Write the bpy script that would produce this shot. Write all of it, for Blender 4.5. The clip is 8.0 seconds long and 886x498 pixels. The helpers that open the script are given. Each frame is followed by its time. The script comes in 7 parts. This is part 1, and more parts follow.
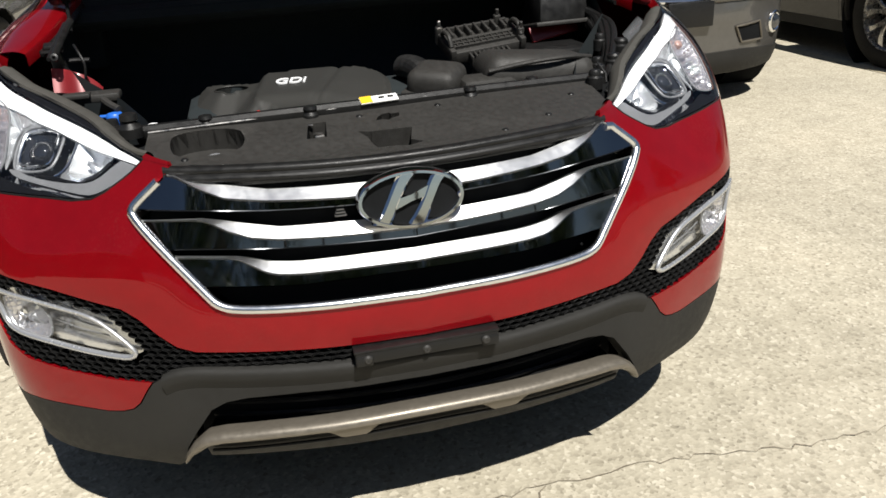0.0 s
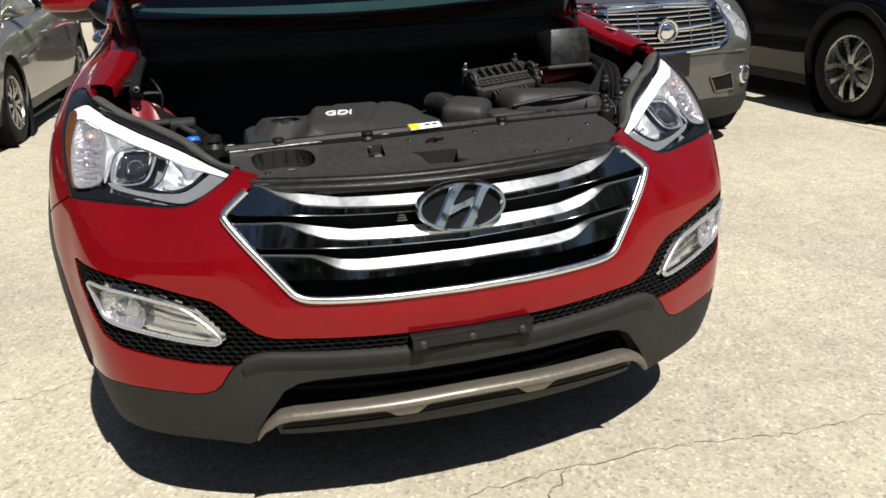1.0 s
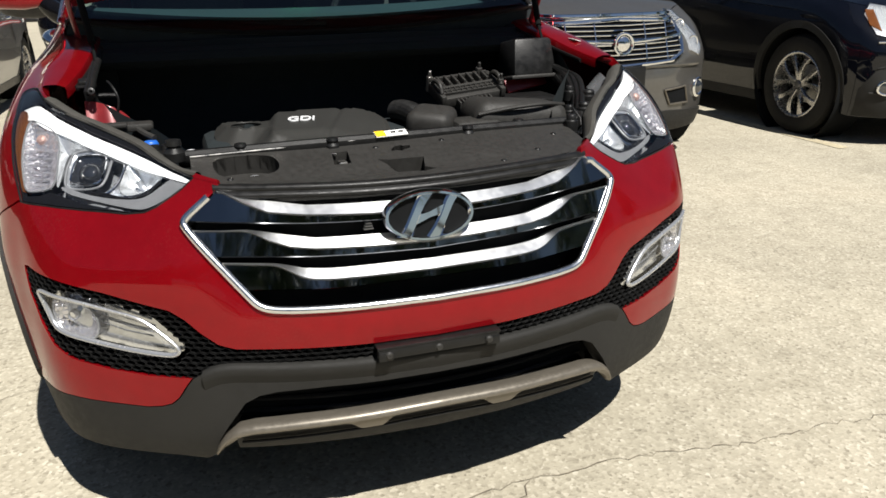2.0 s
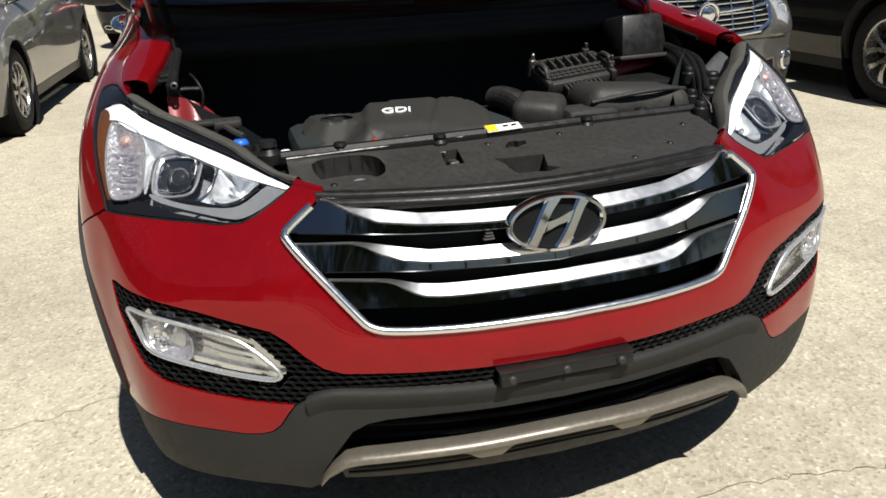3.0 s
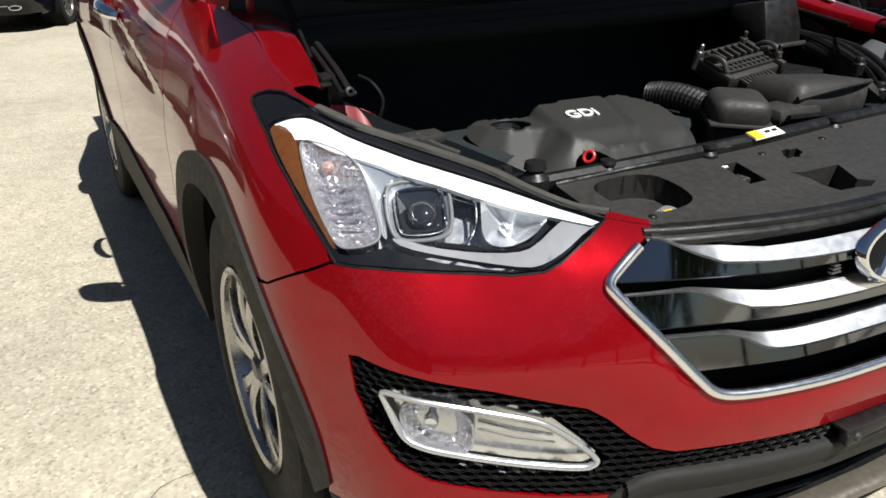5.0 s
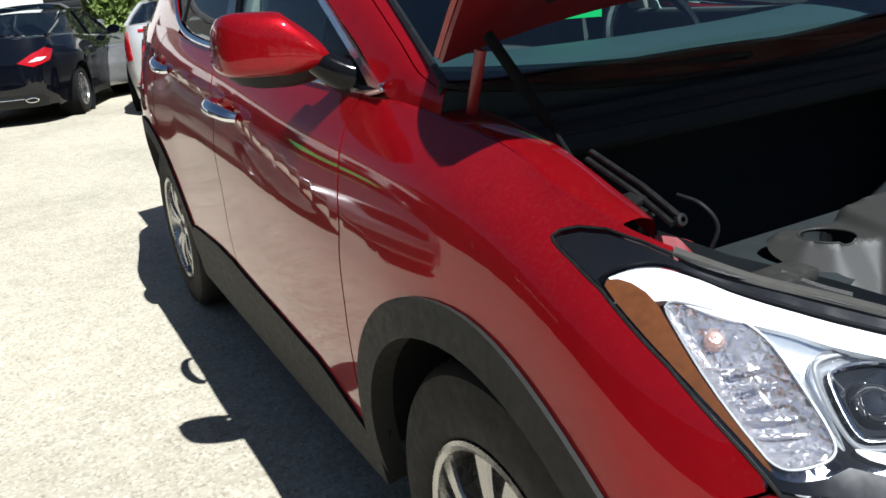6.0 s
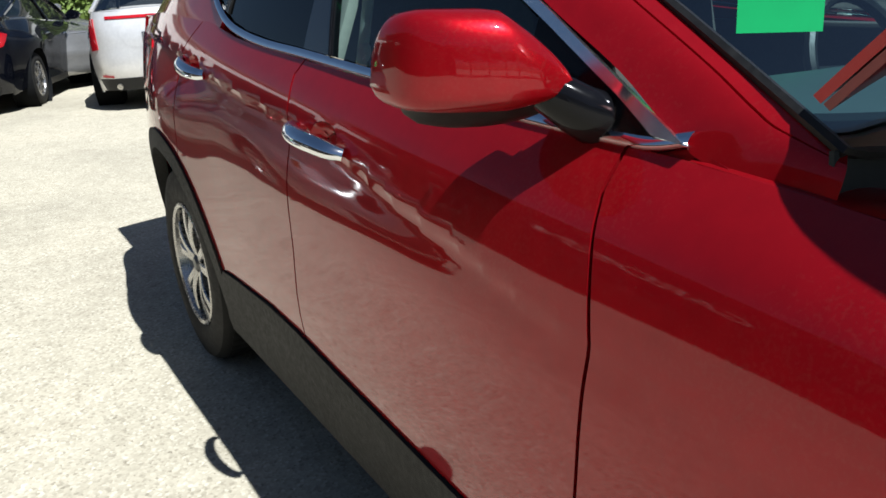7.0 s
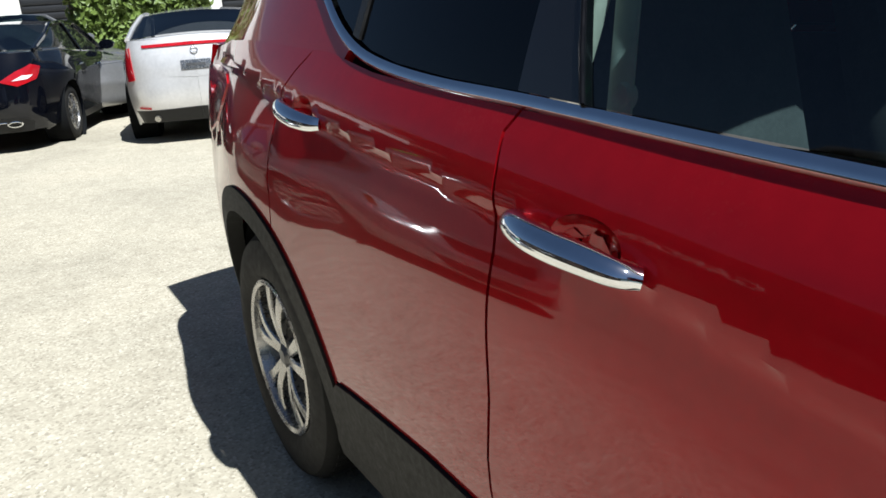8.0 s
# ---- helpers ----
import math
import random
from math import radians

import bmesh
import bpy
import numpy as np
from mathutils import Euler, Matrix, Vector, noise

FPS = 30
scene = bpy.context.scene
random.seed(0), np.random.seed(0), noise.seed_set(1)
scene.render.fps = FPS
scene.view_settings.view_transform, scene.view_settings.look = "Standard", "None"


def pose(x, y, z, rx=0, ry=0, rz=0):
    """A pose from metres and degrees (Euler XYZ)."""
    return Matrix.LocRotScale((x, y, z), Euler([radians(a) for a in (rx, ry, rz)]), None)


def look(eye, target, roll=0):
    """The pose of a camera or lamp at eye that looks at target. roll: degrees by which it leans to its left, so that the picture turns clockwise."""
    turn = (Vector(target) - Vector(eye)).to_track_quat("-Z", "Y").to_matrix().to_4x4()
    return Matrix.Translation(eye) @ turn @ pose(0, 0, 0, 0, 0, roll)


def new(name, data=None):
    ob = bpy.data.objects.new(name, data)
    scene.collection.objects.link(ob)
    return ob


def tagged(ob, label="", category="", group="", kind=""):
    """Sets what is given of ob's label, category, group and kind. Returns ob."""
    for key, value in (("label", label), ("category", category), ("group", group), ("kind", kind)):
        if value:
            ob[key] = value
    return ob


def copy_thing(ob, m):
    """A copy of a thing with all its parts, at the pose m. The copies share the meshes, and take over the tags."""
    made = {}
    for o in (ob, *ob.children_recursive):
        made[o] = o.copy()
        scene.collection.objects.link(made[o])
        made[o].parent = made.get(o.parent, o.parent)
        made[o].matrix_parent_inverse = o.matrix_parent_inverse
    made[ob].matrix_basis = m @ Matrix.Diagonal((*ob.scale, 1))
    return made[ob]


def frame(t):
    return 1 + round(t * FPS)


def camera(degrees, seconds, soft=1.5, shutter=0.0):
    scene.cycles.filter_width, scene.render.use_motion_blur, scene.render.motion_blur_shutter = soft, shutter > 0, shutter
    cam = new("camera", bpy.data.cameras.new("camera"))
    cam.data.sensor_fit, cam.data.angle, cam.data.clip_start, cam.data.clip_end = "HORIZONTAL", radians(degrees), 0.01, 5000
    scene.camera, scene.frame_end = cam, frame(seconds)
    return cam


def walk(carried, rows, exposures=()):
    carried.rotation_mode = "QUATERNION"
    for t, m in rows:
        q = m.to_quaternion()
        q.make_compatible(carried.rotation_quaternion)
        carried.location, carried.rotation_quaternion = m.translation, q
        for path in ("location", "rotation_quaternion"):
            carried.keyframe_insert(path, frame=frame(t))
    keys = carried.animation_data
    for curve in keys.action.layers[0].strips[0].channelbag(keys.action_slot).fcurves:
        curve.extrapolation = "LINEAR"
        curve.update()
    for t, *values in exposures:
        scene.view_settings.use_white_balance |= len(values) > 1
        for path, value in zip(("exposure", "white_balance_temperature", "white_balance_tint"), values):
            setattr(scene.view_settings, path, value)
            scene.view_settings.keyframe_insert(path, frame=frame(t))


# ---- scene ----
cam = camera(58.1, 8.0, soft=1.6)
EXPOSURES = [(0.0, 0.57, 6350, 10), (4.7, 0.60, 6300, 10), (5.8, 0.92, 5750, 8), (8.0, 0.80, 5750, 8)]
PATH = [
    (0, (-0.250, -1.336, 1.278), (0.146, 0.458, 0.488), -3.5),
    (0.3, (-0.348, -1.445, 1.277), (0.176, 0.342, 0.546), -2.3),
    (0.5, (-0.396, -1.515, 1.287), (0.077, 0.302, 0.598), -4.3),
    (0.7, (-0.438, -1.561, 1.287), (0.046, 0.252, 0.596), -4.7),
    (1, (-0.474, -1.571, 1.286), (0.008, 0.249, 0.612), -2.6),
    (1.2, (-0.467, -1.562, 1.281), (0.031, 0.257, 0.614), -2.0),
    (2.3, (-0.513, -1.512, 1.282), (0.102, 0.272, 0.621), -0.9),
    (2.5, (-0.522, -1.460, 1.284), (0.077, 0.327, 0.613), -1.2),
    (2.8, (-0.554, -1.357, 1.288), (-0.017, 0.444, 0.604), -1.4),
    (3, (-0.581, -1.297, 1.291), (-0.105, 0.509, 0.576), -2.7),
    (3.3, (-0.621, -1.243, 1.306), (-0.120, 0.530, 0.528), -1.6),
    (3.5, (-0.716, -1.202, 1.293), (-0.022, 0.523, 0.556), -1.4),
    (3.8, (-0.866, -1.197, 1.304), (0.031, 0.438, 0.582), -2.1),
    (4, (-0.942, -1.134, 1.290), (0.009, 0.453, 0.532), -0.2),
    (4.3, (-1.021, -1.041, 1.297), (-0.065, 0.551, 0.553), 0.3),
    (4.5, (-1.071, -0.948, 1.280), (-0.181, 0.691, 0.555), -0.6),
    (4.7, (-1.119, -0.842, 1.285), (-0.327, 0.818, 0.498), -1.5),
    (5.8, (-1.422, -0.215, 1.330), (-0.389, 1.377, 0.699), -2.1),
    (6, (-1.440, -0.071, 1.339), (-0.576, 1.617, 0.701), -5.3),
    (6.2, (-1.440, 0.087, 1.341), (-0.688, 1.827, 0.704), -5.0),
    (6.5, (-1.482, 0.308, 1.332), (-0.644, 2.011, 0.700), -1.4),
    (6.8, (-1.521, 0.559, 1.347), (-0.583, 2.217, 0.739), -2.9),
    (7, (-1.535, 0.709, 1.351), (-0.564, 2.333, 0.703), -2.8),
    (7.2, (-1.524, 0.883, 1.359), (-0.593, 2.522, 0.690), -5.0),
    (7.5, (-1.508, 1.126, 1.366), (-0.683, 2.844, 0.760), -6.6),
    (7.7, (-1.513, 1.274, 1.360), (-0.656, 2.972, 0.740), -4.0),
    (8, (-1.504, 1.488, 1.343), (-0.574, 3.155, 0.746), -4.1),
]
walk(cam, [(t, look(eye, target, roll)) for t, eye, target, roll in PATH], EXPOSURES)

# ---- light: clear noon sky, sun ahead of the parked cars and a little to one side
SUN_TO = Vector((0.12, -0.62, 1.0)).normalized()
sky_world = bpy.data.worlds.new("clear_sky")
sky_world.use_nodes = True
scene.world = sky_world
nodes = sky_world.node_tree.nodes
sky = nodes.new("ShaderNodeTexSky")
sky.sky_type, sky.sun_disc = "NISHITA", False
sky.sun_elevation = math.asin(SUN_TO.z)
sky.sun_rotation = math.atan2(SUN_TO.x, SUN_TO.y)
sky.air_density, sky.dust_density = 1.0, 0.6
sky_world.node_tree.links.new(sky.outputs[0], nodes["Background"].inputs[0])
nodes["Background"].inputs[1].default_value = 0.030
sun = new("sun", bpy.data.lights.new("sun", "SUN"))
sun.data.energy, sun.data.angle, sun.data.color = 5.0, radians(0.5), (1.0, 0.955, 0.88)
sun.matrix_world = look(SUN_TO * 20, (0, 0, 0))

# ---- materials
def material(name, color, rough=0.5, metal=0.0, coat=0.0, spec=0.5, grain=0.0, scale=40.0, bump=0.0, bump_scale=200.0, spread=0.0, transmission=0.0):
    """A principled surface whose colour and gloss vary at two scales."""
    m = bpy.data.materials.new(name)
    m.use_nodes = True
    nt = m.node_tree
    b = nt.nodes["Principled BSDF"]
    b.inputs["Base Color"].default_value = (*color, 1)
    b.inputs["Roughness"].default_value = rough
    b.inputs["Metallic"].default_value = metal
    b.inputs["Coat Weight"].default_value = coat
    b.inputs["Coat Roughness"].default_value = 0.03
    b.inputs["Specular IOR Level"].default_value = spec
    b.inputs["Transmission Weight"].default_value = transmission
    where = nt.nodes.new("ShaderNodeTexCoord")
    if grain:
        big, small = nt.nodes.new("ShaderNodeTexNoise"), nt.nodes.new("ShaderNodeTexNoise")
        big.inputs["Scale"].default_value, small.inputs["Scale"].default_value = scale * 0.12, scale
        for n in (big, small):
            n.inputs["Detail"].default_value = 5
            nt.links.new(where.outputs["Object"], n.inputs["Vector"])
        both = nt.nodes.new("ShaderNodeMath")
        both.operation = "ADD"
        nt.links.new(big.outputs["Fac"], both.inputs[0])
        nt.links.new(small.outputs["Fac"], both.inputs[1])
        span = nt.nodes.new("ShaderNodeMapRange")
        span.inputs["From Min"].default_value, span.inputs["From Max"].default_value = 0.6, 1.4
        span.inputs["To Min"].default_value, span.inputs["To Max"].default_value = 1 - grain, 1 + grain
        nt.links.new(both.outputs[0], span.inputs["Value"])
        mul = nt.nodes.new("ShaderNodeVectorMath")
        mul.operation = "SCALE"
        mul.inputs[0].default_value = color
        nt.links.new(span.outputs[0], mul.inputs["Scale"])
        nt.links.new(mul.outputs[0], b.inputs["Base Color"])
        gloss = nt.nodes.new("ShaderNodeMapRange")
        gloss.inputs["From Min"].default_value, gloss.inputs["From Max"].default_value = 0.3, 0.7
        gloss.inputs["To Min"].default_value, gloss.inputs["To Max"].default_value = max(rough - spread, 0.02), min(rough + spread, 1)
        nt.links.new(small.outputs["Fac"], gloss.inputs["Value"])
        nt.links.new(gloss.outputs[0], b.inputs["Roughness"])
    if bump:
        fine = nt.nodes.new("ShaderNodeTexNoise")
        fine.inputs["Scale"].default_value, fine.inputs["Detail"].default_value = bump_scale, 4
        nt.links.new(where.outputs["Object"], fine.inputs["Vector"])
        bp = nt.nodes.new("ShaderNodeBump")
        bp.inputs["Strength"].default_value, bp.inputs["Distance"].default_value = bump, 0.002
        nt.links.new(fine.outputs["Fac"], bp.inputs["Height"])
        nt.links.new(bp.outputs[0], b.inputs["Normal"])
    return m


def clear(name, tint, rough=0.02, gloss=1.45):
    """A thin pane: what lies behind shows tinted, and the surface mirrors by its Fresnel."""
    m = bpy.data.materials.new(name)
    m.use_nodes = True
    nt = m.node_tree
    nt.nodes.remove(nt.nodes["Principled BSDF"])
    t, g = nt.nodes.new("ShaderNodeBsdfTransparent"), nt.nodes.new("ShaderNodeBsdfGlossy")
    t.inputs["Color"].default_value = (*tint, 1)
    g.inputs["Roughness"].default_value = rough
    f, mix = nt.nodes.new("ShaderNodeFresnel"), nt.nodes.new("ShaderNodeMixShader")
    f.inputs["IOR"].default_value = gloss
    nt.links.new(f.outputs[0], mix.inputs[0])
    nt.links.new(t.outputs[0], mix.inputs[1])
    nt.links.new(g.outputs[0], mix.inputs[2])
    nt.links.new(mix.outputs[0], nt.nodes["Material Output"].inputs["Surface"])
    return m


def flake_paint(name, color, flake=0.5, rough=0.32, ior=1.5, dusty=0.05):
    """Metallic car paint: fine flakes under a clear coat with a slight orange peel."""
    m = material(name, color, rough, flake, 1.0, 0.05, 0.10, 30.0)
    nt = m.node_tree
    b = nt.nodes["Principled BSDF"]
    where = nt.nodes.new("ShaderNodeTexCoord")
    peel = nt.nodes.new("ShaderNodeTexNoise")
    peel.inputs["Scale"].default_value, peel.inputs["Detail"].default_value = 260, 2
    nt.links.new(where.outputs["Object"], peel.inputs["Vector"])
    bp = nt.nodes.new("ShaderNodeBump")
    bp.inputs["Strength"].default_value, bp.inputs["Distance"].default_value = 0.03, 0.0003
    nt.links.new(peel.outputs["Fac"], bp.inputs["Height"])
    nt.links.new(bp.outputs[0], b.inputs["Coat Normal"])
    b.inputs["Coat IOR"].default_value = ior
    b.inputs["Specular Tint"].default_value = (*(0.25 + 0.75 * c for c in color), 1)
    # fine road dust and dried drops
    dust, spots, add, veil, mix = (nt.nodes.new(k) for k in ("ShaderNodeTexNoise", "ShaderNodeTexNoise", "ShaderNodeMath", "ShaderNodeMapRange", "ShaderNodeMix"))
    dust.inputs["Scale"].default_value, dust.inputs["Detail"].default_value = 2.5, 6
    spots.inputs["Scale"].default_value, spots.inputs["Detail"].default_value = 170, 2
    for n in (dust, spots):
        nt.links.new(where.outputs["Object"], n.inputs["Vector"])
    nt.links.new(dust.outputs["Fac"], add.inputs[0])
    nt.links.new(spots.outputs["Fac"], add.inputs[1])
    veil.inputs["From Min"].default_value, veil.inputs["From Max"].default_value, veil.inputs["To Max"].default_value = 1.05, 1.45, dusty
    nt.links.new(add.outputs[0], veil.inputs["Value"])
    mix.data_type = "RGBA"
    mix.inputs[7].default_value = (0.30, 0.25, 0.19, 1)
    nt.links.new(veil.outputs[0], mix.inputs[0])
    nt.links.new(b.inputs["Base Color"].links[0].from_socket, mix.inputs[6])
    nt.links.new(mix.outputs[2], b.inputs["Base Color"])
    return m


RED = flake_paint("red_metallic_paint", (0.245, 0.0028, 0.0065), 0.46, 0.34, 1.40, 0.04)
RED.node_tree.nodes["Principled BSDF"].inputs["Specular Tint"].default_value = (0.35, 0.02, 0.025, 1)
# dull inner red, darkened to carry the shade under the bonnet
RED_DULL = material("shaded_inner_red_paint", (0.15, 0.006, 0.009), 0.45, 0.1, 0.2, grain=0.2, scale=20)
GREY_PAINT = flake_paint("grey_metallic_paint", (0.105, 0.101, 0.094), 0.5)
BLACK_PAINT = flake_paint("black_metallic_paint", (0.002, 0.0025, 0.005), 0.0, 0.5, 1.5, 0.0)
SILVER_PAINT = flake_paint("silver_metallic_paint", (0.27, 0.268, 0.265), 0.6, 0.25)
WHITE_PAINT = flake_paint("pale_silver_paint", (0.62, 0.61, 0.60), 0.4)
CHROME = material("chrome", (0.82, 0.83, 0.85), 0.05, 1.0, grain=0.05, scale=60, spread=0.02)
# slat reflections put into two chromes: dark below, sky white on top
DARK_CHROME = material("dark_slat_chrome", (0.20, 0.204, 0.215), 0.05, 1.0, grain=0.05, scale=60, spread=0.02)
SLAT_FACE = material("sky_white_slat_chrome", (0.90, 0.91, 0.92), 0.36, 1.0, grain=0.04, scale=60, spread=0.03)
SATIN = material("satin_silver_plastic", (0.155, 0.138, 0.112), 0.40, 0.5, grain=0.12, scale=90, spread=0.08, bump=0.05, bump_scale=700)
ALLOY = material("machined_alloy", (0.42, 0.41, 0.395), 0.26, 0.9, grain=0.12, scale=50, spread=0.1)
ALLOY_DARK = material("grey_wheel_paint", (0.12, 0.12, 0.12), 0.4, 0.6, grain=0.15, scale=50)
ENGINE_TOP = material("dusty_grey_black_plastic", (0.027, 0.027, 0.025), 0.5, spec=0.35, grain=0.07, scale=120, bump=0.15, bump_scale=600)
PLASTIC = material("dark_grey_grained_plastic", (0.019, 0.0185, 0.017), 0.65, spec=0.22, grain=0.22, scale=60, spread=0.1, bump=0.35, bump_scale=900)
BLACK = material("black_plastic", (0.009, 0.009, 0.009), 0.42, spec=0.3, grain=0.25, scale=50, spread=0.12, bump=0.15, bump_scale=700)
DUSTY = material("dusty_black_plastic", (0.027, 0.026, 0.024), 0.55, spec=0.35, grain=0.12, scale=80, spread=0.12, bump=0.3, bump_scale=420)
GLOSSY = material("gloss_black_plastic", (0.006, 0.006, 0.007), 0.06, 0.0, 0.4, grain=0.1, scale=40, spread=0.03)
# bluish haze of the shaded bay is put into this lifted black
BAY = material("haze_lifted_bay_black", (0.017, 0.022, 0.024), 0.85, spec=0.25, grain=0.2, scale=30, bump=0.2, bump_scale=80)
# near-black for black parts, and for shade in openings put into colour
VOID = material("black_parts_and_cavity_shade", (0.0075, 0.008, 0.0085), 0.95, spec=0.08, grain=0.2, scale=30)
BRIGHT = material("bright_window_trim", (0.80, 0.82, 0.85), 0.24, 1.0, grain=0.05, scale=60, spread=0.03)
TRIM = material("satin_black_trim", (0.004, 0.004, 0.005), 0.12, spec=0.20, grain=0.15, scale=40, spread=0.05)
# teal cast of the shade under the bonnet is put into this felt
FELT = material("shade_teal_felt", (0.014, 0.021, 0.021), 0.9, spec=0.15, grain=0.3, scale=40, bump=0.4, bump_scale=300)
RUBBER = material("tyre_rubber", (0.012, 0.0115, 0.0105), 0.75, spec=0.25, grain=0.35, scale=45, spread=0.1, bump=0.4, bump_scale=260)
SEAL = material("grey_dusty_rubber_seal", (0.046, 0.044, 0.038), 0.72, grain=0.25, scale=55, bump=0.25, bump_scale=500)
WHITE = material("white_plastic", (0.80, 0.81, 0.82), 0.3, 0.0, 0.3, grain=0.05, scale=50)
REFLECTOR = material("bright_reflector", (0.80, 0.82, 0.84), 0.18, 0.8, grain=0.06, scale=120, bump=0.12, bump_scale=60)


def facets(name, color, rough, scale, strength):
    """Silvered plastic pressed into a grid of small pyramids."""
    m = material(name, color, rough, 0.85, grain=0.12, scale=150)
    nt = m.node_tree
    where, cell, bp = (nt.nodes.new(k) for k in ("ShaderNodeTexCoord", "ShaderNodeTexVoronoi", "ShaderNodeBump"))
    cell.distance, cell.inputs["Scale"].default_value, cell.inputs["Randomness"].default_value = "CHEBYCHEV", scale, 0.35
    bp.inputs["Strength"].default_value, bp.inputs["Distance"].default_value = strength, 0.006
    nt.links.new(where.outputs["Object"], cell.inputs["Vector"])
    nt.links.new(cell.outputs["Distance"], bp.inputs["Height"])
    nt.links.new(bp.outputs[0], nt.nodes["Principled BSDF"].inputs["Normal"])
    return m


CRYSTAL = facets("crystal_facets", (0.78, 0.77, 0.80), 0.10, 95, 0.9)
LAMP_BLACK = material("black_lamp_border", (0.008, 0.008, 0.009), 0.2, spec=0.4, grain=0.1, scale=40, spread=0.04)
PINK = material("tinted_signal_bulb", (0.45, 0.30, 0.26), 0.2, 0.3, 0.5, grain=0.25, scale=120, bump=0.6, bump_scale=250)
AMBER = material("amber_plastic", (0.12, 0.042, 0.012), 0.16, 0.0, 0.5, grain=0.25, scale=120, bump=0.15, bump_scale=500)
TAIL = material("red_lamp_plastic", (0.36, 0.005, 0.010), 0.12, 0.0, 0.8, grain=0.2, scale=90)
PALE_TRIM = material("pale_silver_lamp_plastic", (0.50, 0.51, 0.53), 0.25, 0.7, grain=0.05, scale=60, spread=0.05)
HOUSING = material("smoked_lamp_housing", (0.52, 0.54, 0.57), 0.24, 0.72, grain=0.12, scale=60, spread=0.06)
FOG_BACK = material("silvered_fog_reflector", (0.70, 0.71, 0.72), 0.16, 0.85, grain=0.06, scale=60)
LENS = clear("clear_lamp_lens", (0.96, 0.97, 0.98), 0.025)
GLASS = clear("window_glass", (0.50, 0.74, 0.75), 0.01, 1.75)
SIDE_GLASS = clear("tinted_side_glass", (0.38, 0.58, 0.60), 0.01, 1.65)
PRIVACY = clear("dark_privacy_glass", (0.09, 0.10, 0.10), 0.01)
PROJECTOR = material("projector_glass", (0.02, 0.022, 0.026), 0.03, 0.0, 1.0, 0.9)
GREEN = material("fluorescent_green_paper", (0.06, 0.85, 0.20), 0.7, grain=0.06, scale=30)
PAPER = material("white_paper", (0.8, 0.8, 0.78), 0.7, grain=0.05, scale=30)
YELLOW = material("yellow_label", (0.80, 0.50, 0.02), 0.5, grain=0.06, scale=60)
BLUE = material("blue_cap_plastic", (0.02, 0.13, 0.55), 0.4, grain=0.15, scale=60)
# teal haze of the windscreen is put into the dashboard colour
DASH = material("haze_teal_dashboard_vinyl", (0.022, 0.040, 0.044), 0.6, grain=0.12, scale=60, bump=0.25, bump_scale=400)
LAMP_TRIM = material("grey_silver_lamp_trim", (0.19, 0.195, 0.205), 0.45, 0.25, grain=0.08, scale=60, spread=0.06)
CLOTH = material("grey_seat_cloth", (0.055, 0.052, 0.048), 0.9, grain=0.25, scale=120, bump=0.3, bump_scale=500)
BEIGE = material("beige_trim", (0.42, 0.38, 0.30), 0.8, grain=0.15, scale=60)
METAL = material("bare_metal", (0.45, 0.44, 0.42), 0.35, 1.0, grain=0.3, scale=70, spread=0.12)
BELT_CLOTH = material("pale_seat_belt", (0.62, 0.66, 0.58), 0.8, grain=0.1, scale=90)


def spline(P, q):
    """Points of a smooth curve through the rows of P, at the places q (0 to len - 1)."""
    n = len(P)
    q = np.clip(q, 0, n - 1.000001)
    i = q.astype(int)
    f = (q - i).reshape((-1,) + (1,) * (P.ndim - 1))
    E = np.concatenate([[2 * P[0] - P[1]], P, [2 * P[-1] - P[-2]]])
    a, b, c, d = E[i], E[i + 1], E[i + 2], E[i + 3]
    return .5 * (2 * b + (c - a) * f + (2 * a - 5 * b + 4 * c - d) * f * f + (3 * b - a - 3 * c + d) * f ** 3)


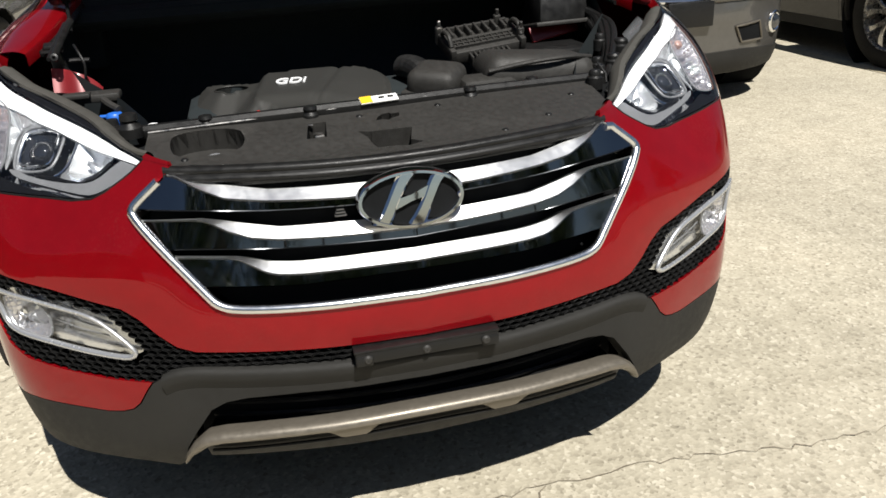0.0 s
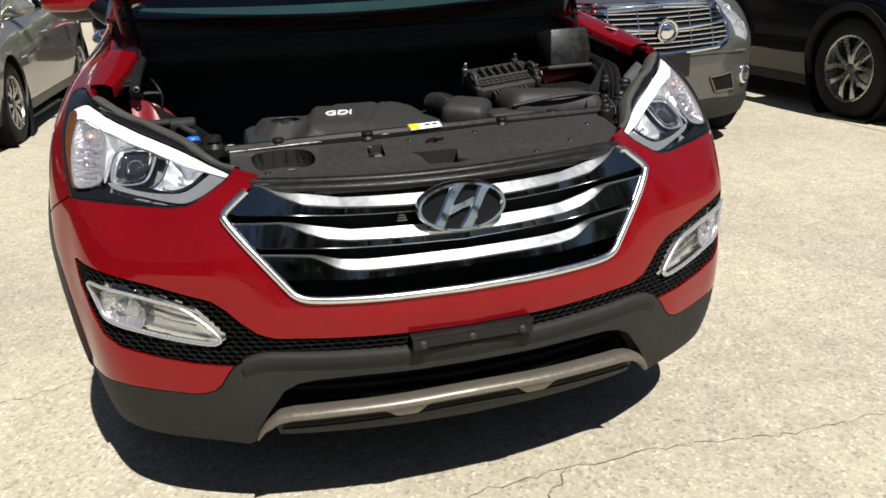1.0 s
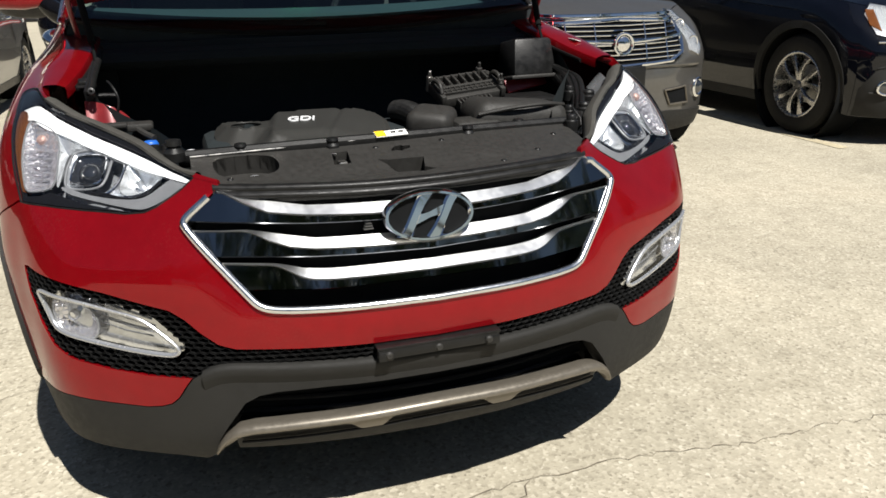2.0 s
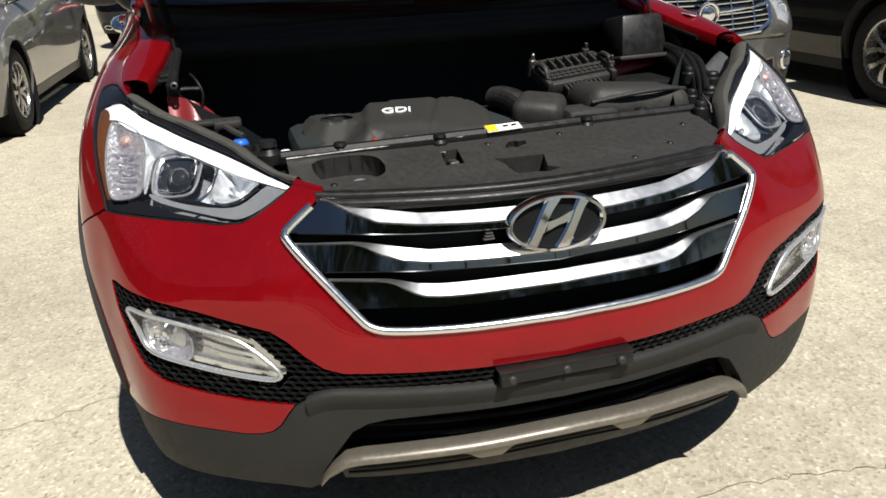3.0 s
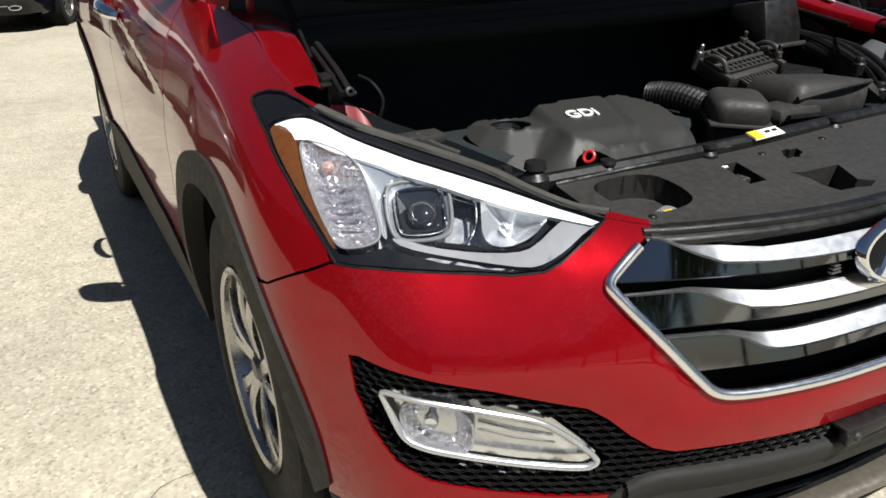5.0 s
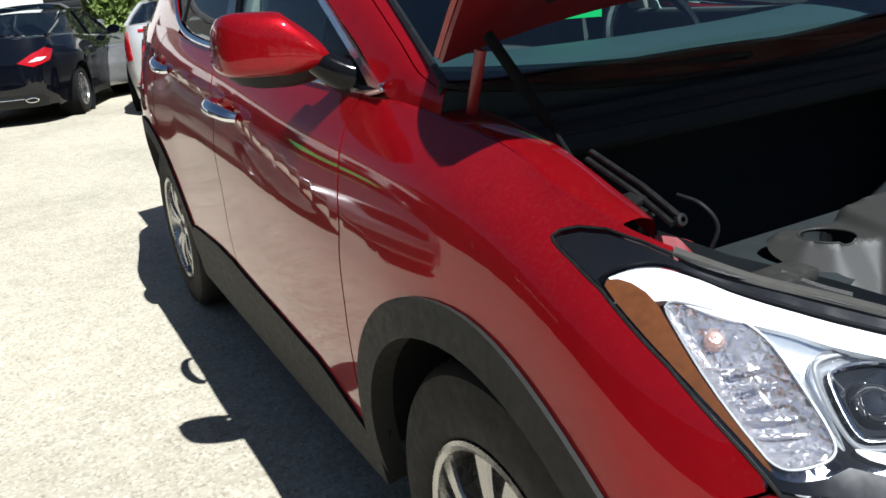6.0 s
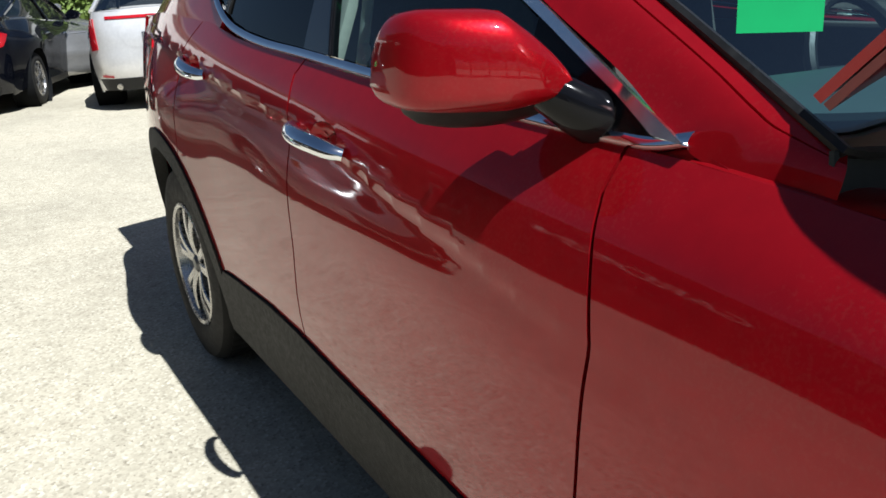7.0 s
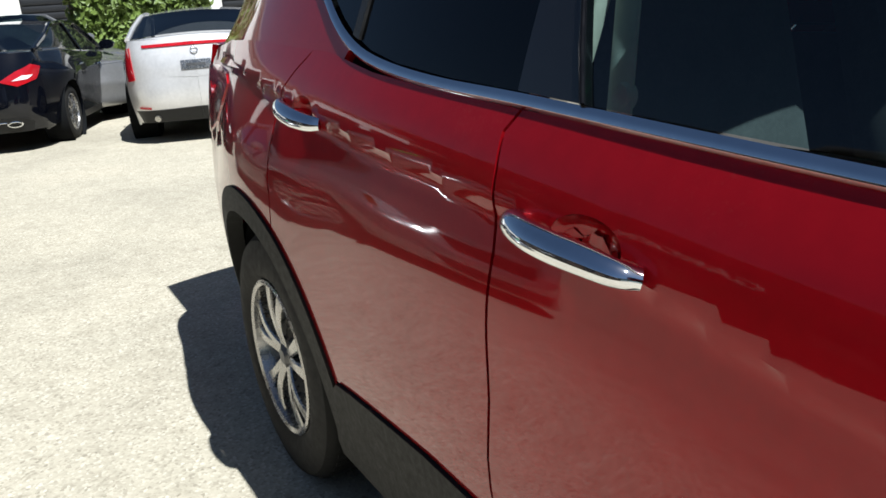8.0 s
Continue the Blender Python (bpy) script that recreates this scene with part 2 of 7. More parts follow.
class Skin:
    """A lofted surface. Places on it are named by girth (metres round the car from the nose, at mid height) and height."""

    def __init__(self, ctrl, row=4, nv=57, crease=None):
        self.ctrl, self.crease = np.asarray(ctrl, float), crease
        us = np.linspace(0, len(ctrl) - 1, (len(ctrl) - 1) * 16 + 1)
        c = spline(self.ctrl[:, row], us)
        self.us, self.girth = us, np.concatenate([[0], np.cumsum(np.linalg.norm(np.diff(c, axis=0), axis=1))])
        self.vs = np.linspace(0, self.ctrl.shape[1] - 1, nv)
        # table of the surface: girth by row
        A = spline(self.ctrl, us)
        self.table = np.stack([spline(a, self.vs) for a in A])

    def column(self, g):
        u = np.interp(g, self.girth, np.arange(len(self.us)))
        return spline(self.table, u)

    def at(self, gz, lift=0.0):
        """World points (and normals) for an array of (girth, height)."""
        gz = np.array(gz, float)
        turn = np.where(gz[:, :1] < 0, -1.0, 1.0) * (1, 0, 0) + (0, 1, 1)
        gz[:, 0] = np.abs(gz[:, 0])
        out, e = [], 2e-3
        for k in range(0, len(gz), 4000):
            q = gz[k:k + 4000]
            tri = []
            for dg, dz in ((0, 0), (e, 0), (0, e)):
                col = self.column(np.clip(q[:, 0] + dg, 0, self.girth[-1]))
                z = q[:, 1] + dz
                zz = col[:, :, 2]
                j = np.clip((zz < z[:, None]).sum(1) - 1, 0, zz.shape[1] - 2)
                r = np.arange(len(q))
                f = (z - zz[r, j]) / np.maximum(zz[r, j + 1] - zz[r, j], 1e-6)
                surface = col[r, j] * (1 - f[:, None]) + col[r, j + 1] * f[:, None]
                if self.crease:  # the flank is hollowed below its character line
                    gl, zl = zip(*self.crease)
                    d = np.interp(q[:, 0] + dg, gl, zl) - z
                    fade = np.interp(q[:, 0] + dg, [gl[0], gl[0] + .7, 4.3, 4.8], [0, 1, 1, .3])
                    surface = surface - np.array([1.0, 0, 0]) * (fade * .013 * np.where(d > 0, (1 - np.exp(-d / .014)) * np.exp(-np.maximum(d, 0) / .16), 0))[:, None]
                tri.append(surface)
            p, a, b = tri
            n = np.cross(a - p, b - p)
            n /= np.maximum(np.linalg.norm(n, axis=1), 1e-12)[:, None]
            out.append((p + n * lift, n))
        return np.concatenate([o[0] for o in out]) * turn, np.concatenate([o[1] for o in out]) * turn

# ---- mesh tools
def mesh_of(name, verts, faces, mat, smooth=True, sharp=0.6):
    me = bpy.data.meshes.new(name)
    me.from_pydata([tuple(map(float, v)) for v in verts], [], [tuple(int(i) for i in f) for f in faces])
    me.materials.append(mat)
    if smooth:
        me.polygons.foreach_set("use_smooth", [True] * len(me.polygons))
        me.set_sharp_from_angle(angle=sharp)
    me.update()
    return me


def part(name, shape, mat, parent, label="", smooth=True, sharp=0.6):
    """Links a shape (a bmesh, or vertices and faces) as one mesh object under a thing or a part."""
    if isinstance(shape, bmesh.types.BMesh):
        bmesh.ops.recalc_face_normals(shape, faces=shape.faces)
        me = bpy.data.meshes.new(name)
        shape.to_mesh(me)
        shape.free()
        me.materials.append(mat)
        if smooth:
            me.polygons.foreach_set("use_smooth", [True] * len(me.polygons))
            me.set_sharp_from_angle(angle=sharp)
    else:
        me = mesh_of(name, shape[0], shape[1], mat, smooth, sharp)
    ob = new(name, me)
    if mat in (LENS, GLASS, SIDE_GLASS):  # daylight passes clear panes
        ob.visible_shadow = False
    if parent is not None:
        ob.parent = parent
    return tagged(ob, label)


def thing(name, label, category, m=None, group=""):
    ob = tagged(new(name), label, category, group)
    ob.empty_display_size = 0.2
    if m is not None:
        ob.matrix_basis = m
    return ob


def join(*shapes):
    verts, faces = [], []
    for v, f in shapes:
        k = len(verts)
        verts += [tuple(p) for p in v]
        faces += [tuple(i + k for i in q) for q in f]
    return verts, faces


def moved(shape, m):
    return [m @ Vector(v) for v in shape[0]], shape[1]


def from_bm(bm):
    bm.verts.ensure_lookup_table()
    bm.verts.index_update()
    out = [v.co.copy() for v in bm.verts], [tuple(v.index for v in f.verts) for f in bm.faces]
    bm.free()
    return out


def box(c, s, bevel=0.0, m=None, taper=1.0, seg=2):
    """A box with rounded edges; taper narrows its top."""
    bm = bmesh.new()
    bmesh.ops.create_cube(bm, size=1)
    for v in bm.verts:
        k = taper if v.co.z > 0 else 1
        v.co = Vector((v.co.x * s[0] * k, v.co.y * s[1] * k, v.co.z * s[2]))
    if bevel:
        bmesh.ops.bevel(bm, geom=bm.edges[:], offset=min(bevel, min(s) * 0.45), segments=seg, affect="EDGES", profile=0.5)
    for v in bm.verts:
        if m is not None:
            v.co = m @ v.co
        v.co += Vector(c)
    return from_bm(bm)


def ring_faces(rows, n, closed=True):
    """Quads between rows of n vertices each."""
    f = []
    for r in range(rows - 1):
        for i in range(n if closed else n - 1):
            j = (i + 1) % n
            f.append((r * n + i, r * n + j, (r + 1) * n + j, (r + 1) * n + i))
    return f


def lathe(profile, n=32, m=None, closed=False):
    """Turns a profile of (radius, height) about z."""
    v = [(r * math.cos(2 * math.pi * i / n), r * math.sin(2 * math.pi * i / n), h) for r, h in profile for i in range(n)]
    f = ring_faces(len(profile), n)
    if closed:
        k = len(profile) - 1
        f += [(k * n + i, k * n + (i + 1) % n, (i + 1) % n, i) for i in range(n)]
    if m is not None:
        v = [m @ Vector(p) for p in v]
    return v, f


def tube(points, radius, n=10, closed=False, flat=1.0, caps=True):
    """A round (or flattened) bar along points; radius may be one for each point."""
    P = [Vector(p) for p in points]
    R = radius if isinstance(radius, (list, tuple)) else [radius] * len(P)
    v, f, up = [], [], None
    for i, p in enumerate(P):
        a = P[i - 1] if (i or closed) else p
        b = P[(i + 1) % len(P)] if (i < len(P) - 1 or closed) else p
        d = (b - a).normalized()
        if up is None:
            up = d.orthogonal().normalized()
        up = (up - d * up.dot(d)).normalized()
        side = d.cross(up)
        v += [p + (up * math.cos(2 * math.pi * k / n) * flat + side * math.sin(2 * math.pi * k / n)) * R[i] for k in range(n)]
    f = ring_faces(len(P), n)
    if closed:
        k = (len(P) - 1) * n
        f += [(k + i, k + (i + 1) % n, (i + 1) % n, i) for i in range(n)]
    elif caps:
        f += [tuple(range(n))[::-1], tuple(range(len(v) - n, len(v)))]
    return v, f


def smooth_line(points, per=6, closed=False):
    """A smooth curve through points."""
    P = np.array(points, float)
    if closed:
        P = np.concatenate([P[-1:], P, P[:2]])
        q = np.linspace(1, len(P) - 2, (len(P) - 3) * per + 1)[:-1]
    else:
        q = np.linspace(0, len(P) - 1, (len(P) - 1) * per + 1)
    return [tuple(p) for p in spline(P, q)]


def grid(fn, us, vs, thick=0.0):
    """A sheet from fn(u, v); thick closes it with a back side."""
    v = [Vector(fn(a, b)) for a in us for b in vs]
    n = len(vs)
    f = [(i * n + j, (i + 1) * n + j, (i + 1) * n + j + 1, i * n + j + 1) for i in range(len(us) - 1) for j in range(n - 1)]
    if not thick:
        return v, f
    bm = bmesh.new()
    bv = [bm.verts.new(p) for p in v]
    for q in f:
        bm.faces.new([bv[i] for i in q])
    bm.normal_update()
    bmesh.ops.solidify(bm, geom=bm.faces[:], thickness=thick)
    return from_bm(bm)


def rounded(outline, times=2):
    """Cuts the corners of a closed outline."""
    P = np.array(outline, float)
    for _ in range(times):
        Q = np.roll(P, -1, axis=0)
        P = np.stack([0.75 * P + 0.25 * Q, 0.25 * P + 0.75 * Q], 1).reshape(-1, P.shape[1])
    return [tuple(p) for p in P]


def inside(P, poly):
    x, y = P[:, 0], P[:, 1]
    c = np.zeros(len(P), bool)
    a = np.array(poly)
    b = np.roll(a, -1, axis=0)
    for (x0, y0), (x1, y1) in zip(a, b):
        if y0 != y1:
            c ^= ((y0 > y) != (y1 > y)) & (x < (x1 - x0) * (y - y0) / (y1 - y0) + x0)
    return c


def dense(poly, step):
    out = []
    for a, b in zip(poly, list(poly[1:]) + [poly[0]]):
        n = max(1, math.ceil(math.dist(a, b) / step))
        out += [(a[0] + (b[0] - a[0]) * k / n, a[1] + (b[1] - a[1]) * k / n) for k in range(n)]
    return out


def shrunk(poly, d):
    """An outline drawn in by d all round."""
    a = np.array(poly, float)
    e1, e2 = a - np.roll(a, 1, axis=0), np.roll(a, -1, axis=0) - a
    area = np.sum(a[:, 0] * np.roll(a[:, 1], -1) - np.roll(a[:, 0], -1) * a[:, 1])
    t = e1 / np.maximum(np.linalg.norm(e1, axis=1), 1e-9)[:, None] + e2 / np.maximum(np.linalg.norm(e2, axis=1), 1e-9)[:, None]
    t /= np.maximum(np.linalg.norm(t, axis=1), 1e-9)[:, None]
    n = np.stack([-t[:, 1], t[:, 0]], 1) * (1 if area > 0 else -1)
    return [tuple(p) for p in a + n * d]


def panel(skin, outline, step=0.02, depth=0.015, lift=0.0, inset=0.0015, side=1, holes=()):
    """A curved sheet on a skin, cut to an outline of (girth, height), with its edges turned in by depth."""
    from mathutils.geometry import delaunay_2d_cdt
    loops = [dense(shrunk(o, inset if k == 0 else -inset) if inset else o, step) for k, o in enumerate([outline, *holes])]
    P = np.array(loops[0])
    lo, hi = P.min(0), P.max(0)
    gx, gy = np.arange(lo[0], hi[0], step), np.arange(lo[1], hi[1], step * 0.9)
    G = np.array([(x + (step / 2 if k % 2 else 0), y) for k, y in enumerate(gy) for x in gx])
    ok = inside(G, loops[0])
    for h in loops[1:]:
        ok &= ~inside(G, h)
    edge = np.concatenate([np.array(q) for q in loops])
    G = G[ok]
    if len(G):
        near = np.concatenate([np.min(np.linalg.norm(G[k:k + 500, None] - edge[None], axis=2), axis=1) for k in range(0, len(G), 500)])
        G = G[near > step * 0.45]
    V, E, k = [], [], 0
    for q in loops:
        V += [Vector(p) for p in q]
        E += [(k + i, k + (i + 1) % len(q)) for i in range(len(q))]
        k += len(q)
    if skin is BODY and step <= .020 and hi[0] > 1.8:  # the character line stays a clean edge
        C = np.array([p for p in dense(CREASE, step)[:-1]])
        C = C[(np.diff(C[:, 0], append=9) > 0)]
        ok = inside(C, loops[0]) & (np.min(np.linalg.norm(C[:, None] - edge[None], axis=2), axis=1) > step * .4)
        for h in loops[1:]:
            ok &= ~inside(C, h)
        if len(G):
            G = G[np.min(np.linalg.norm(G[:, None] - C[None], axis=2), axis=1) > step * .5]
        for i in np.nonzero(ok)[0]:
            V.append(Vector(C[i]))
            if i and ok[i - 1]:
                E.append((len(V) - 2, len(V) - 1))
    V += [Vector(p) for p in G]
    v2, _, tris, *_ = delaunay_2d_cdt(V, E, [], 0, 1e-6)
    Q = np.array([tuple(v) for v in v2])
    tri = np.array([tuple(t) for t in tris])
    mid = Q[tri].mean(1)
    ok = inside(mid, loops[0])
    for h in loops[1:]:
        ok &= ~inside(mid, h)
    tri = tri[ok]
    Q[:, 0] *= side
    p, n = skin.at(Q, lift)
    nn = np.cross(p[tri[:, 1]] - p[tri[:, 0]], p[tri[:, 2]] - p[tri[:, 0]])
    flip = np.sum(nn * n[tri[:, 0]], 1) < 0
    tri[flip] = tri[flip][:, ::-1]
    verts, faces = [tuple(q) for q in p], [tuple(t) for t in tri]
    if depth:
        for q in loops:
            w = np.array(q) * (side, 1)
            a, na = skin.at(w, lift)
            b = a - na * depth
            k, c = len(verts), len(w)
            verts += [tuple(x) for x in a] + [tuple(x) for x in b]
            faces += [(k + i, k + (i + 1) % c, k + c + (i + 1) % c, k + c + i) for i in range(c)]
    return verts, faces


def along(skin, line, lift=0.0, side=1):
    """World points of a line of (girth, height)."""
    return [tuple(q) for q in skin.at(np.array(line, float) * (side, 1), lift)[0]]


def both(half):
    """The closed outline of a panel that crosses the middle, from its right half."""
    return list(half) + [(-g, z) for g, z in reversed(half) if g > 1e-6]


# ---- the red suv
# ---- body surface
STATIONS = {  # half body, from the middle of the nose round the corner to the tail: rows from the bottom edge up
    "nose": [(0, 0.06, 0.2), (0, 0.005, 0.29), (0, 0, 0.39), (0, 0.002, 0.48), (0, -0.006, 0.58), (0, 0.022, 0.68), (0, 0.05, 0.79), (0, 0.067, 0.838), (0, 0.085, 0.885)],
    "nose_side": [(0.2, 0.072, 0.2), (0.2, 0.018, 0.29), (0.2, 0.013, 0.39), (0.2, 0.014, 0.48), (0.2, 0.007, 0.58), (0.2, 0.038, 0.68), (0.2, 0.066, 0.79), (0.2, 0.083, 0.838), (0.2, 0.1, 0.885)],
    "grille_end": [(0.4, 0.105, 0.2), (0.4, 0.056, 0.29), (0.4, 0.052, 0.39), (0.4, 0.056, 0.48), (0.4, 0.052, 0.58), (0.4, 0.081, 0.68), (0.4, 0.116, 0.79), (0.4, 0.135, 0.838), (0.4, 0.155, 0.885)],
    "lamp_tip": [(0.54, 0.15, 0.2), (0.54, 0.108, 0.29), (0.54, 0.098, 0.39), (0.54, 0.1, 0.48), (0.54, 0.113, 0.58), (0.54, 0.118, 0.68), (0.54, 0.172, 0.79), (0.522, 0.214, 0.844), (0.5, 0.262, 0.897)],
    "lamp_front": [(0.69, 0.225, 0.2), (0.69, 0.188, 0.29), (0.69, 0.178, 0.39), (0.69, 0.178, 0.48), (0.69, 0.191, 0.58), (0.69, 0.187, 0.68), (0.677, 0.258, 0.79), (0.632, 0.322, 0.864), (0.575, 0.4, 0.942)],
    "lamp_outer": [(0.785, 0.315, 0.2), (0.795, 0.275, 0.29), (0.8, 0.255, 0.39), (0.8, 0.25, 0.48), (0.797, 0.260, 0.58), (0.797, 0.256, 0.68), (0.785, 0.32, 0.79), (0.748, 0.408, 0.882), (0.68, 0.52, 0.98)],
    "corner": [(0.835, 0.42, 0.2), (0.85, 0.385, 0.29), (0.86, 0.365, 0.39), (0.862, 0.355, 0.48), (0.862, 0.355, 0.58), (0.86, 0.355, 0.68), (0.853, 0.395, 0.8), (0.842, 0.49, 0.905), (0.782, 0.612, 1.014)],
    "arch": [(0.855, 0.56, 0.2), (0.88, 0.54, 0.3), (0.905, 0.53, 0.42), (0.918, 0.525, 0.53), (0.925, 0.525, 0.62), (0.925, 0.53, 0.72), (0.912, 0.6, 0.875), (0.878, 0.69, 0.968), (0.8, 0.8, 1.052)],
    "hub": [(0.87, 0.94, 0.2), (0.89, 0.94, 0.3), (0.92, 0.94, 0.42), (0.932, 0.94, 0.55), (0.935, 0.94, 0.68), (0.932, 0.94, 0.82), (0.9, 0.96, 0.98), (0.858, 0.985, 1.045), (0.775, 1.02, 1.095)],
    "door": [(0.87, 1.43, 0.2), (0.885, 1.43, 0.3), (0.905, 1.43, 0.42), (0.918, 1.43, 0.55), (0.925, 1.43, 0.7), (0.925, 1.43, 0.86), (0.893, 1.43, 1.01), (0.859, 1.434, 1.076), (0.81, 1.44, 1.14)],
    "front_door": [(0.87, 1.9, 0.22), (0.885, 1.9, 0.32), (0.905, 1.9, 0.44), (0.918, 1.9, 0.58), (0.925, 1.9, 0.74), (0.93, 1.9, 0.9), (0.905, 1.9, 1.04), (0.879, 1.9, 1.103), (0.835, 1.9, 1.165)],
    "door_split": [(0.87, 2.4, 0.22), (0.885, 2.4, 0.32), (0.905, 2.4, 0.45), (0.918, 2.4, 0.6), (0.925, 2.4, 0.77), (0.93, 2.4, 0.93), (0.909, 2.4, 1.07), (0.889, 2.4, 1.133), (0.85, 2.4, 1.195)],
    "rear_door": [(0.87, 3, 0.22), (0.885, 3, 0.32), (0.905, 3, 0.46), (0.92, 3, 0.62), (0.928, 3, 0.8), (0.932, 3, 0.97), (0.913, 3, 1.1), (0.896, 3, 1.167), (0.86, 3, 1.235)],
    "rhub": [(0.87, 3.62, 0.22), (0.89, 3.62, 0.33), (0.915, 3.62, 0.47), (0.935, 3.62, 0.64), (0.942, 3.62, 0.82), (0.94, 3.62, 0.99), (0.896, 3.62, 1.14), (0.866, 3.62, 1.215), (0.83, 3.62, 1.29)],
    "quarter": [(0.81, 4.1, 0.22), (0.829, 4.1, 0.34), (0.853, 4.1, 0.48), (0.869, 4.1, 0.64), (0.874, 4.1, 0.82), (0.852, 4.1, 0.99), (0.826, 4.1, 1.14), (0.8, 4.096, 1.219), (0.772, 4.09, 1.3)],
    "tail": [(0.722, 4.4, 0.24), (0.74, 4.42, 0.36), (0.768, 4.44, 0.5), (0.782, 4.45, 0.66), (0.777, 4.45, 0.82), (0.772, 4.44, 1), (0.758, 4.42, 1.15), (0.746, 4.401, 1.229), (0.731, 4.38, 1.31)],
    "hatch_side": [(0.528, 4.56, 0.26), (0.528, 4.6, 0.38), (0.538, 4.64, 0.52), (0.538, 4.655, 0.66), (0.538, 4.64, 0.82), (0.538, 4.62, 1), (0.538, 4.58, 1.15), (0.534, 4.551, 1.229), (0.528, 4.52, 1.31)],
    "hatch": [(0, 4.6, 0.26), (0, 4.64, 0.38), (0, 4.68, 0.52), (0, 4.69, 0.66), (0, 4.68, 0.82), (0, 4.66, 1), (0, 4.62, 1.15), (0, 4.591, 1.229), (0, 4.56, 1.31)],
}
CREASE = [(1.80, .880), (2.10, .915), (2.42, .971), (2.57, .995), (2.70, 1.022), (3.0, 1.062), (3.21, 1.084), (3.41, 1.099), (3.67, 1.128), (3.92, 1.158), (4.18, 1.190), (4.6, 1.225), (5.2, 1.24)]
BODY = Skin(list(STATIONS.values()), crease=CREASE)
CABIN = Skin([  # the side of the glasshouse, from the scuttle to the tailgate
    [(.800, 1.00, 1.05), (.770, 1.00, 1.20), (.725, 1.00, 1.35), (.670, 1.00, 1.50), (.605, 1.00, 1.64)],
    [(.83, 1.30, 1.05), (.785, 1.30, 1.20), (.735, 1.30, 1.35), (.680, 1.30, 1.50), (.615, 1.30, 1.64)],
    [(.87, 1.90, 1.05), (.830, 1.90, 1.20), (.775, 1.90, 1.35), (.715, 1.90, 1.50), (.640, 1.90, 1.64)],
    [(.89, 2.40, 1.05), (.850, 2.40, 1.20), (.795, 2.40, 1.35), (.730, 2.40, 1.50), (.655, 2.40, 1.64)],
    [(.905, 3.00, 1.05), (.872, 3.00, 1.20), (.812, 3.00, 1.35), (.742, 3.00, 1.50), (.660, 3.00, 1.64)],
    [(.920, 3.62, 1.05), (.872, 3.62, 1.20), (.800, 3.62, 1.35), (.725, 3.62, 1.50), (.645, 3.61, 1.64)],
    [(.850, 4.10, 1.05), (.808, 4.10, 1.20), (.712, 4.08, 1.35), (.640, 4.04, 1.50), (.585, 4.00, 1.64)],
    [(.772, 4.44, 1.05), (.725, 4.40, 1.20), (.650, 4.34, 1.35), (.595, 4.27, 1.50), (.55, 4.20, 1.64)],
    [(.54, 4.60, 1.05), (.535, 4.55, 1.20), (.54, 4.50, 1.35), (.50, 4.42, 1.50), (.46, 4.32, 1.64)],
    [(0, 4.65, 1.05), (0, 4.60, 1.20), (0, 4.54, 1.35), (0, 4.46, 1.50), (0, 4.36, 1.64)],
], row=1)
ARCH_F, ARCH_R, HUB_Z = (0.90 + 0.645), (3.62 + 0.648), 0.372


def arch(cx, r, a0, a1, n=20):
    """A wheel opening, slightly flattened on top at the front."""
    k = .955 if cx < 2 else 1.0
    return [(g, HUB_Z + (z - HUB_Z) * k) for g, z in arc(cx, HUB_Z, r, a0, a1, n)]


def arc(cx, cz, r, a0, a1, n=20):
    return [(cx + r * math.cos(radians(a0 + (a1 - a0) * k / n)), cz + r * math.sin(radians(a0 + (a1 - a0) * k / n))) for k in range(n + 1)]


suv = thing("suv", "red metallic suv with open bonnet, chrome grille and grey cladding", "car")

# nose: red bumper skin, one piece from wheel arch to wheel arch
GRILLE = [(0, .607), (.20, .607), (.335, .609), (.378, .617), (.400, .640), (.518, .780), (.519, .792), (.505, .806), (.437, .858)]
MESH_TOP = [(0, .516), (.14, .516), (.30, .519), (.44, .524), (.478, .535), (.515, .560), (.547, .588), (.580, .609), (.633, .622), (.723, .646), (.840, .668), (.935, .681), (.954, .678)]
MESH_LOW = [(.954, .670), (.945, .618), (.912, .553), (.873, .510), (.822, .487), (.743, .472), (.647, .462), (.546, .459)]
LAMP_LOW = [(.507, .872), (.535, .850), (.564, .832), (.588, .817), (.615, .806), (.665, .801), (.766, .803), (.867, .808), (.955, .811)]
LAMP_TOP = [(.965, .828), (.980, .850), (1.02, .908), (1.055, .938), (1.09, .965), (1.14, .985), (1.195, 1.001), (1.200, 1.006), (1.175, 1.012), (1.12, 1.018), (1.06, 1.020), (1.01, 1.014), (.972, 1.005), (.90, .978), (.85, .960), (.80, .944), (.72, .921), (.65, .902), (.562, .884)]
CLAD_EDGE = [(.546, .457), (.560, .440), (.581, .410), (.600, .394), (.625, .386), (.660, .382), (.750, .384), (.840, .388), (.930, .381), (1.040, .366)]
ARCH_EDGE = [p for p in arch(ARCH_F, .515, 176, 133, 10)]
half = MESH_TOP + MESH_LOW + CLAD_EDGE + [(g, z) for g, z in ARCH_EDGE if z > .385] + [(1.140, .7432), (.968, .8102)] + LAMP_LOW[::-1][:] + [(.500, .882), (.440, .872)] + GRILLE[::-1]
bumper = part("front_bumper", panel(BODY, both(half), .022, .012), RED, suv, "glossy metallic red bumper skin")

